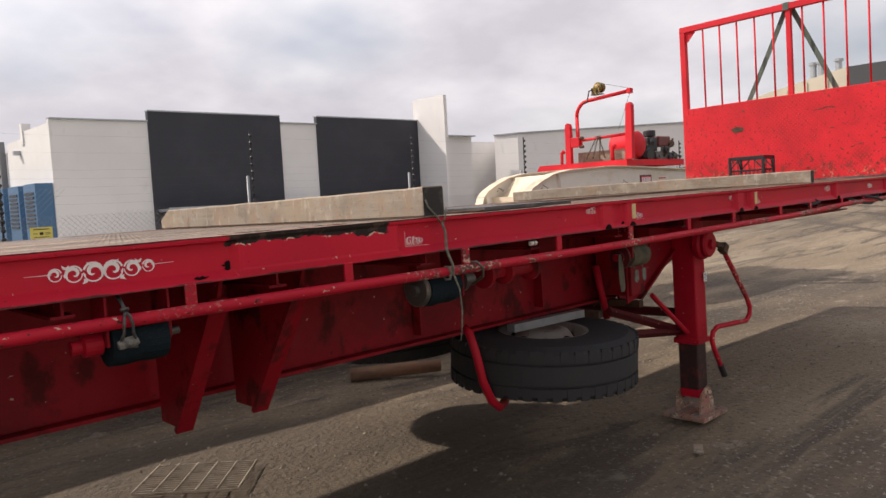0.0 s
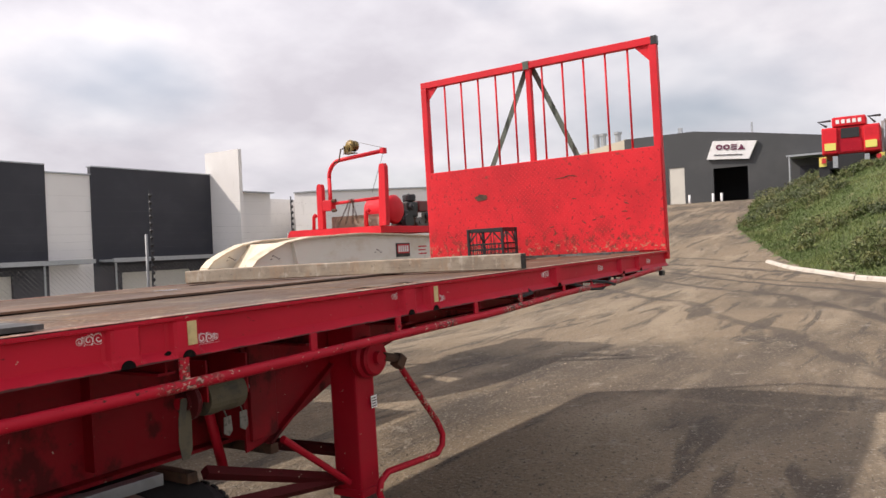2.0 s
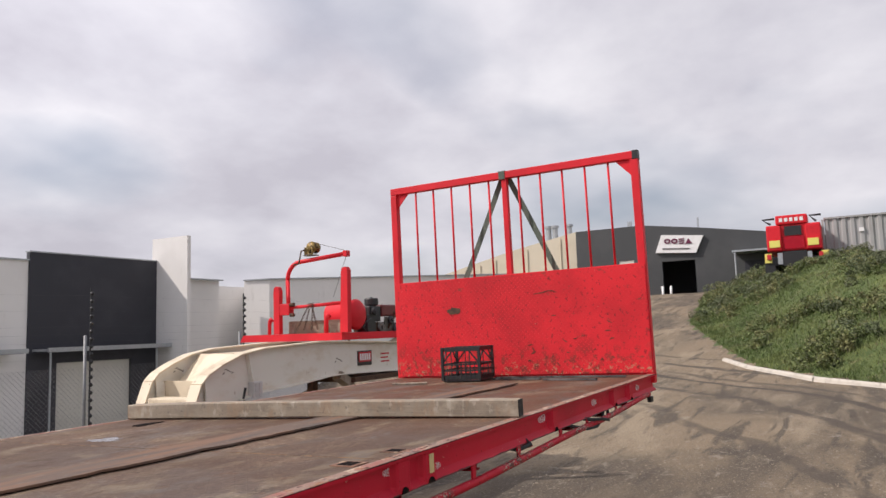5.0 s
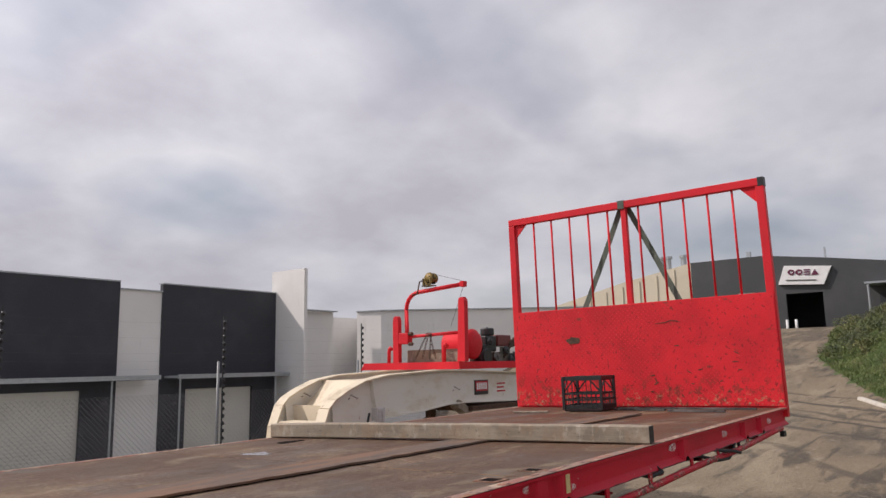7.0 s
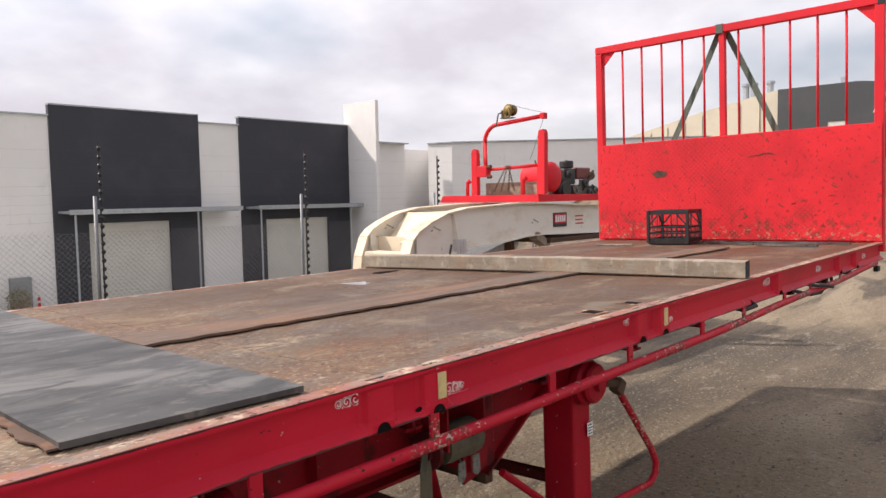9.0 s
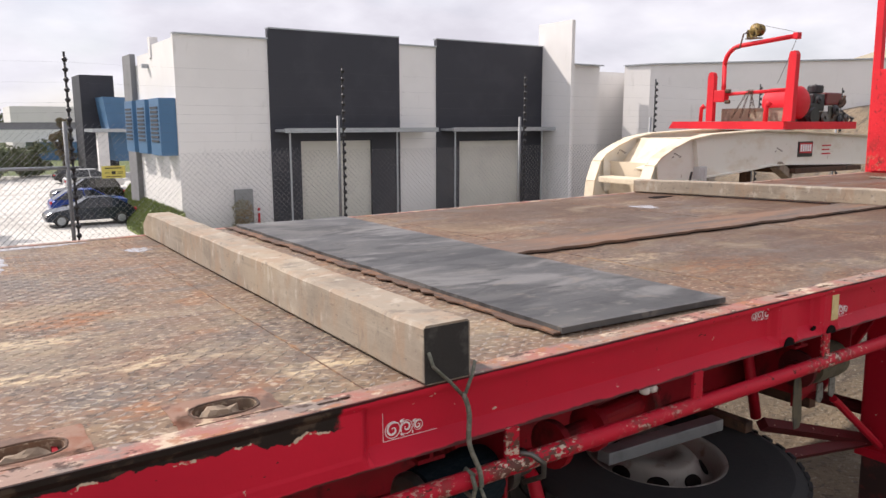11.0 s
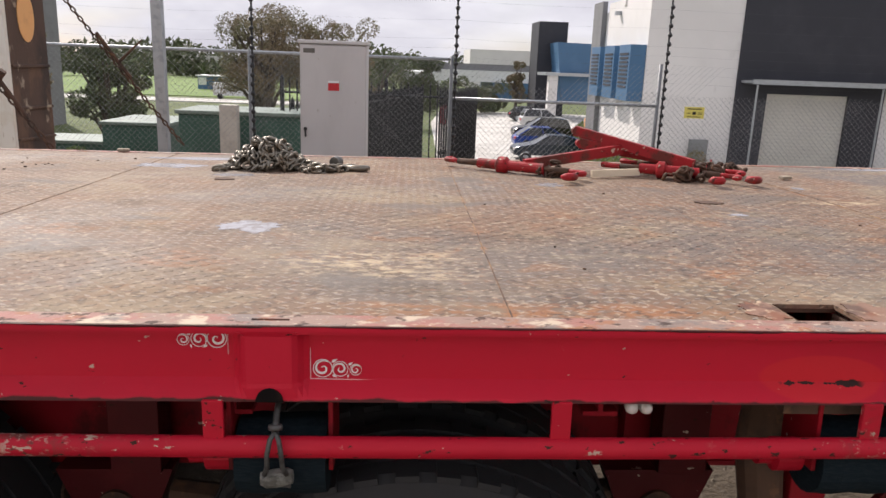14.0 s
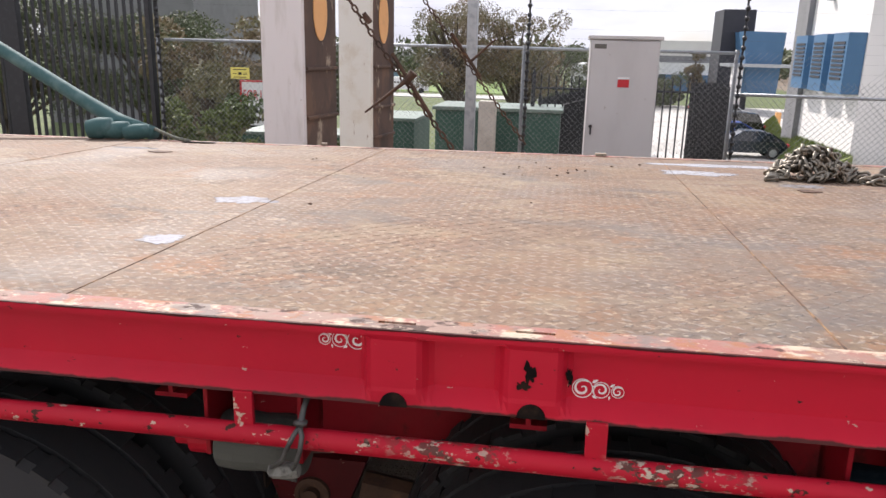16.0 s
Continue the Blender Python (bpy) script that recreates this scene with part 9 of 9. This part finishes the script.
for i in range(230):
    a = rnd.uniform(0, 2 * math.pi)
    q = rnd.random() ** 0.6
    rr = 0.125 * q
    top = 0.115 * (1 - q ** 1.6)
    z = DECK + 0.012 + top * rnd.uniform(0.55, 1.0)
    lay(pose(-1.54 + rr * 1.25 * math.cos(a), 1.92 + rr * 0.8 * math.sin(a), z, rnd.uniform(0, 180), rnd.uniform(-55, 55), rnd.uniform(0, 360)))
for i in range(46):
    t = i / 46
    row = i % 3
    lay(pose(-1.44 + 0.24 * t, 1.90 - 0.02 * row + 0.05 * math.sin(7 * t + row), DECK + 0.010 + 0.022 * (row == 1) * (1 - t), 90 * (i % 2) + rnd.uniform(-25, 25), rnd.uniform(-15, 15), rnd.uniform(-30, 30)))
for i in range(12):
    t = i / 12
    lay(pose(-1.66 - 0.06 * t, 1.86 + 0.05 * math.sin(5 * t), DECK + 0.010, 90 * (i % 2), rnd.uniform(-12, 12), rnd.uniform(-25, 25)))
bm = bmesh.new()
tube(bm, [(-1.24, 1.90, DECK + 0.012), (-1.19, 1.89, DECK + 0.013), (-1.155, 1.885, DECK + 0.014), (-1.14, 1.90, DECK + 0.014), (-1.155, 1.915, DECK + 0.014)], [0.012, 0.013, 0.014, 0.011, 0.006], 8)
part("hook", bm, CHAIN, heap, "steel grab hook", True)
bm = bmesh.new()
lathe(bm, [(0, -0.02), (0.022, -0.02), (0.026, 0), (0.022, 0.02), (0, 0.02)], (-1.27, 1.95, DECK + 0.030), (0.4, 0.9, 0), 14)
part("shackle", bm, STEEL, heap)

# load binders, thrown together
BINDER = red_paint("binder_red_paint", 0.07, 0.3, (0.33, 0.018, 0.022))
BINDER.layer((0.09, 0.035, 0.025), 9.0, 0.50, 0.62, 0.8, 9.0, shift=3.0)


def flat_bar(bm, a, b, w, h):
    a, b = Vector(a), Vector(b)
    d = (b - a).normalized()
    s = d.cross(Vector((0, 0, 1))).normalized()
    u = s.cross(d)
    v = [bm.verts.new(p + s * i * w / 2 + u * j * h / 2) for p in (a, b) for i, j in ((-1, -1), (1, -1), (1, 1), (-1, 1))]
    for i in range(4):
        bm.faces.new((v[i], v[(i + 1) % 4], v[4 + (i + 1) % 4], v[4 + i]))
    bm.faces.new(v[:4][::-1])
    bm.faces.new(v[4:])


def hook(bm, p, way, r=0.030, thick=0.010):
    d = Vector(way).normalized()
    s = d.cross(Vector((0, 0, 1))).normalized()
    p = Vector(p)
    pts = [p, p + d * r * 0.8] + [p + d * (r * 1.8 + r * math.sin(a)) + s * (r - r * math.cos(a)) for a in [math.pi * i / 6 for i in range(7)]]
    tube(bm, pts, [thick] * 4 + [thick * 1.15] * 3 + [thick, thick * 0.6], 8)


def load_binder(p0, p1, lever_from, lever_to, label):
    ob = thing("load_binder", p0, label, "load binder", "load binders", TR)
    a, b = Vector(p0), Vector(p1)
    d = (b - a).normalized()
    bm = bmesh.new()
    tube(bm, [a, a.lerp(b, 0.28)], 0.013, 10)
    part("screw", bm, RUST, ob, smooth=True)
    bm = bmesh.new()
    tube(bm, [a.lerp(b, 0.72), b], 0.013, 10)
    part("screw", bm, RUST, ob, smooth=True)
    bm = bmesh.new()
    m0, L = a.lerp(b, 0.2), (b - a).length * 0.6
    lathe(bm, [(0, 0), (0.021, 0), (0.021, L * 0.28), (0.036, L * 0.32), (0.036, L * 0.42), (0.022, L * 0.46), (0.022, L * 0.98), (0.030, L), (0, L)], m0, d, 16)
    part("barrel", bm, BINDER, ob, "worn red barrel")
    for p, w in ((a, -d), (b, d)):
        bm = bmesh.new()
        hook(bm, p, w, 0.026, 0.010)
        part("hook", bm, BINDER, ob, "red grab hook", True)
    if lever_from:
        bm = bmesh.new()
        flat_bar(bm, lever_from, lever_to, 0.030, 0.042)
        e = Vector(lever_to)
        tube(bm, [e + Vector((0, -0.016, 0)), e + Vector((0, 0.016, 0))], 0.017, 10)
        part("lever", bm, BINDER, ob, "long red lever")
    return ob


Z = DECK + 0.03
load_binder((-0.76, 2.10, Z), (-0.34, 1.80, Z), (-0.50, 1.92, Z + 0.01), (-0.02, 2.06, Z + 0.075), "worn red load binder lying on the deck")
load_binder((-0.10, 1.93, Z + 0.01), (0.26, 1.78, Z), (0.18, 1.86, Z + 0.03), (-0.24, 2.18, DECK + 0.165), "worn red load binder with its lever raised")
load_binder((0.02, 2.08, Z + 0.01), (0.34, 1.92, Z), (0.22, 1.99, Z + 0.02), (-0.23, 2.13, DECK + 0.115), "worn red load binder with its lever raised")
# chain ends among the binders
rnd = random.Random(5)
bl = thing("binder_chain", (0.33, 1.94, DECK), "short rusty chains tangled with the load binders", "chain", frame_of=TR)
me_r = me.copy()
me_r.materials.clear()
me_r.materials.append(RUST.m)
for cx, cy, n, s in ((0.30, 1.97, 46, 0.070), (0.12, 1.80, 26, 0.06), (-0.38, 1.86, 18, 0.05), (0.40, 1.97, 14, 0.04)):
    for i in range(n):
        o = new("link", me_r)
        o.parent = bl
        o.matrix_parent_inverse = Matrix.Translation(-Vector(bl["base"]))
        o.matrix_basis = pose(cx + rnd.gauss(0, s * 0.6), cy + rnd.gauss(0, s * 0.45), DECK + 0.012 + abs(rnd.gauss(0, 0.018)), rnd.uniform(0, 180), rnd.uniform(-50, 50), rnd.uniform(0, 360))
for x, y in ((0.20, 1.70), (0.36, 1.74), (-0.36, 1.72)):
    bm = bmesh.new()
    hook(bm, (x, y, DECK + 0.022), (0.3, -1, 0.1), 0.026, 0.013)
    solid("grab_hook", bm, BINDER, "red grab hook lying on the deck", "hook", "loose grab hooks", TR, smooth=True)
bm = bmesh.new()
flat_bar(bm, (-0.24, 1.84, DECK + 0.018), (-0.03, 1.89, DECK + 0.024), 0.012, 0.028)
solid("yellow_bar", bm, CREAM, "cream yellow flat bar under the binders", "metal bar", frame_of=TR)
bm = bmesh.new()
tube(bm, [tuple(p) for p in arc((-0.44, 2.28, DECK + 0.028), 0.022, 0, 2 * math.pi * 0.96, 14, (1, 0, 0), (0, 0.4, 0.9))], 0.006, 7)
solid("shackle_ring", bm, BLACK, "small black ring on the deck edge", "ring", frame_of=TR, smooth=True)

# crumbs of dirt and timber scraps
rnd = random.Random(9)
for i in range(34):
    x, y = (rnd.gauss(-2.55, 0.42), rnd.gauss(1.95, 0.22)) if i < 22 else (rnd.uniform(-3.6, 1.3), rnd.uniform(0.3, 2.2))
    if not 0.1 < y < 2.4:
        continue
    bm = bmesh.new()
    bmesh.ops.create_icosphere(bm, subdivisions=1, radius=1.0)
    r = rnd.uniform(0.002, 0.006)
    for v in bm.verts:
        k = 1 + 0.4 * noise.noise(v.co * 2 + Vector((i, 0, 0)))
        v.co = Vector((x, y, DECK + r * 0.5)) + Vector((v.co.x * r * k * 1.3, v.co.y * r * k, v.co.z * r * 0.6 * k))
    solid("dirt_crumb", bm, RUST, "small dark crumb of dirt on the deck", "dirt", "dirt crumbs", TR)
for x, y, l, a in ((0.60, 1.92, 0.05, 20), (7.35, 1.87, 0.30, -72), (7.30, 1.80, 0.22, -66), (-2.30, 2.42, 0.05, 10), (-3.62, 2.44, 0.03, 0)):
    bm = bmesh.new()
    turned_box(bm, (x, y, DECK + 0.010), (l, 0.025, 0.012), (3, 0, a), 0.002)
    solid("timber_scrap", bm, TIMBER, "thin splintered timber scrap on the deck", "timber scrap", "timber scraps", TR)
for y0, y1, x in ((0.15, 1.30, 7.78), (0.8, 1.25, 7.62), (0.3, 0.75, 7.50)):
    bm = bmesh.new()
    flat_bar(bm, (x, y0, DECK + 0.012), (x + 0.05, y1, DECK + 0.012), 0.03, 0.014)
    solid("rubber_strip", bm, RUBBER, "narrow black rubber strip before the headboard", "rubber strip", "rubber strips", TR)

# ---- black crate ----
crate = thing("milk_crate", (7.66, 1.47, DECK), "black plastic lattice crate standing before the headboard", "crate", frame_of=TR)
CM = pose(7.66, 1.47, DECK + 0.006, 0, 0, 6)
cw, cd, ch = 0.165, 0.165, 0.285


def crate_part(nm, fill):
    bm = bmesh.new()
    fill(bm)
    bm.transform(CM)
    part(nm, bm, BLACK, crate)


crate_part("base", lambda bm: box(bm, -cw, cw, -cd, cd, 0.0, 0.012, 0.003))
for sx, sy in ((-1, -1), (-1, 1), (1, -1), (1, 1)):
    crate_part("corner", lambda bm: box(bm, sx * cw - 0.012, sx * cw + 0.012, sy * cd - 0.012, sy * cd + 0.012, 0.013, ch, 0.004))
for z0, z1 in ((0.015, 0.05), (0.085, 0.10), (0.135, 0.15), (ch - 0.035, ch)):
    for s in (-1, 1):
        crate_part("band", lambda bm: box(bm, -cw + 0.013, cw - 0.013, s * cd - 0.004, s * cd + 0.004, z0, z1, 0.002))
        crate_part("band", lambda bm: box(bm, s * cw - 0.004, s * cw + 0.004, -cd + 0.013, cd - 0.013, z0, z1, 0.002))
for i in range(1, 8):
    u = -cw + 2 * cw * i / 8
    hi = 0.15 if i not in (2, 6) else ch - 0.036
    for s in (-1, 1):
        crate_part("rib", lambda bm: box(bm, u - 0.004, u + 0.004, s * cd - 0.0075, s * cd - 0.0045, 0.015, hi))
        crate_part("rib", lambda bm: box(bm, s * cw - 0.0075, s * cw - 0.0045, u - 0.004, u + 0.004, 0.015, hi))
for s, r in ((-1, -1), (-1, 1), (1, -1), (1, 1)):
    crate_part("brace", lambda bm: flat_bar(bm, (r * cw, s * cd, 0.15), (r * cw * 0.45, s * cd, ch - 0.03), 0.008, 0.012))
    crate_part("brace", lambda bm: flat_bar(bm, (s * cw, r * cd, 0.15), (s * cw, r * cd * 0.45, ch - 0.03), 0.008, 0.012))

# ---- straps over the headboard ----
for y_top, y_low, bend in ((1.245, 1.70, 0.02), (1.235, 0.79, -0.02)):
    bm = bmesh.new()
    rows = []
    for i in range(9):
        t = i / 8
        c = Vector((HX + 0.072 - 0.004 * t + 0.012 * math.sin(math.pi * t), y_top + (y_low - y_top) * t, 3.226 - 0.96 * t))
        w = Vector((0, 0.9, 0.42 if y_low > y_top else -0.42)) * 0.026
        rows.append([bm.verts.new(c + k) for k in (w, -w, -w + Vector((0.003, 0, 0)), w + Vector((0.003, 0, 0)))])
    for p, q in zip(rows, rows[1:]):
        for i in range(4):
            bm.faces.new((p[i], p[(i + 1) % 4], q[(i + 1) % 4], q[i]))
    solid("tie_down_strap", bm, STRAP, "grey green webbing strap hung over the headboard", "strap", "headboard straps", TR)
bm = bmesh.new()
box(bm, HX - 0.004, HX + 0.070, 1.205, 1.275, 3.2225, 3.2265)
box(bm, HX - 0.004, HX - 0.001, 1.21, 1.27, 3.15, 3.2223)
solid("strap_fold", bm, STRAP, "folded webbing over the headboard's top rail", "strap", frame_of=TR)
# gouges in the panel's paint
rnd = random.Random(44)
for k in range(16):
    y0, z0 = (1.0, 2.085) if k == 0 else (rnd.uniform(0.3, 1.5), rnd.uniform(1.46, 2.0))
    n = 5 if k == 0 else 3
    l = 0.045 if k == 0 else rnd.uniform(0.007, 0.018)
    a = 0.25 if k == 0 else rnd.uniform(-0.9, 0.9)
    bm = bmesh.new()
    p = Vector((HX - 0.0098, y0, z0))
    for i in range(n):
        a += rnd.uniform(-0.5, 0.35)
        q = p + Vector((0, -l * math.cos(a), l * math.sin(a)))
        w = 0.0045 * (1 - abs(i - n / 2 + 0.5) / n)
        s = Vector((0, math.sin(a), math.cos(a))) * w
        v = [bm.verts.new(c + Vector((dx, 0, 0))) for dx in (0, 0.002) for c in (p - s, q - s, q + s, p + s)]
        for f in ((0, 1, 2, 3), (7, 6, 5, 4), (0, 4, 5, 1), (1, 5, 6, 2), (2, 6, 7, 3), (3, 7, 4, 0)):
            bm.faces.new([v[j] for j in f])
        p = q
    part("gouge", bm, RUST, headboard)
# torn hole low in the panel
bm = bmesh.new()
ring = []
for i in range(26):
    a = 2 * math.pi * i / 26
    k = 1 + 0.4 * noise.noise(Vector((math.cos(a) * 2, math.sin(a) * 2, 3)))
    ring.append((1.80 + 0.070 * k * math.cos(a), 1.98 + 0.030 * k * math.sin(a)))
prism(bm, ring, HX - 0.0105, HX - 0.0065, "yz")
part("burn_mark", bm, RUST, headboard, "dark scorched dent")

# ---- teal sleeve and rope at the back edge ----
teal = thing("teal_sleeve", (-4.65, 2.5, DECK), "teal fabric covered pole leaning on the deck edge", "pole", frame_of=TR)
bm = bmesh.new()
tube(bm, [(-4.52, 2.46, DECK + 0.03), (-4.75, 2.52, DECK + 0.08), (-5.0, 2.56, DECK + 0.20), (-5.9, 2.75, DECK + 0.62), (-7.5, 3.1, DECK + 1.4)], [0.035, 0.042, 0.036, 0.034, 0.034], 12)
part("pole", bm, TEAL, teal, smooth=True)
for x, y, z, r in ((-4.78, 2.40, 0.055, 0.055), (-4.70, 2.42, 0.045, 0.045), (-4.60, 2.43, 0.04, 0.04)):
    bm = bmesh.new()
    lathe(bm, [(0, -0.07), (r * 0.8, -0.06), (r, 0), (r * 0.85, 0.06), (0, 0.07)], (x, y, DECK + z), (0.9, 0.3, 0.1), 14)
    part("roll", bm, TEAL, teal, "rolled teal fabric", True)
bm = bmesh.new()
tube(bm, [(-4.52, 2.46, DECK + 0.055), (-4.45, 2.45, DECK + 0.03), (-4.38, 2.43, DECK + 0.012), (-4.30, 2.40, DECK + 0.006)], 0.009, 8)
solid("rope_end", bm, ROPE, "pale frayed rope running into a deck slot", "rope", frame_of=TR, smooth=True)

# ---- on the ground ----
GRID = Surface("dusty_grating_steel", (0.40, 0.34, 0.27), 0.7).layer((0.24, 0.19, 0.14), 14, 0.48, 0.64, 0.8, 8.0).bump(40, 0.2, 0.003)
grate = thing("steel_grating", (1.75, 2.1, 0.0), "dusty pale steel mesh grating lying on the dirt", "grating")
GM = pose(1.68, 1.88, 0.0, 0, 0, -42)
for i in range(14):
    bm = bmesh.new()
    box(bm, -0.28, 0.28, -0.20 + i * 0.031, -0.195 + i * 0.031, 0.0, 0.012)
    bm.transform(GM)
    part("bar", bm, GRID, grate)
for i in range(6):
    bm = bmesh.new()
    box(bm, -0.28 + i * 0.110, -0.274 + i * 0.110, -0.20, 0.21, 0.0125, 0.018)
    bm.transform(GM)
    part("cross_bar", bm, GRID, grate)
bm = bmesh.new()
tube(bm, [(3.50, 2.98, 0.04), (4.15, 2.60, 0.045)], [0.055, 0.05], 10)
solid("log", bm, Surface("brown_round_timber", (0.22, 0.12, 0.07), 0.8).layer((0.12, 0.07, 0.045), 12, 0.45, 0.65, 0.8, stretch=(0.3, 0.3, 1)).bump(30, 0.3, 0.005), "brown round timber lying on the dirt", "log", smooth=True)
bm = bmesh.new()
turned_box(bm, (3.72, 0.05, 0.004), (0.12, 0.05, 0.012), (0, 0, 30), 0.003)
solid("timber_scrap", bm, TIMBER, "thin splintered timber scrap on the dirt", "timber scrap", "timber scraps")

# loose stones of the yard
verts, faces = [], []
rg = np.random.default_rng(21)
for i in range(9000):
    x, y = rg.uniform(-2, 14), rg.uniform(-4, 7)
    r = rg.uniform(0.004, 0.016) * (1.6 if rg.uniform() < 0.06 else 1)
    z = ground_z(x, y)
    k = len(verts)
    a = rg.uniform(0, 6.28)
    for j in range(4):
        verts.append((x + r * math.cos(a + j * 1.57) * rg.uniform(0.7, 1.3), y + r * math.sin(a + j * 1.57) * rg.uniform(0.7, 1.3), z - 0.003))
    verts.append((x + rg.uniform(-0.3, 0.3) * r, y + rg.uniform(-0.3, 0.3) * r, z + r * rg.uniform(0.5, 0.9)))
    faces += [(k + j, k + (j + 1) % 4, k + 4) for j in range(4)]
tagged(raw("gravel", verts, faces, PEBBLE, None), "loose gravel stones scattered on the dirt", "gravel", kind="stuff")
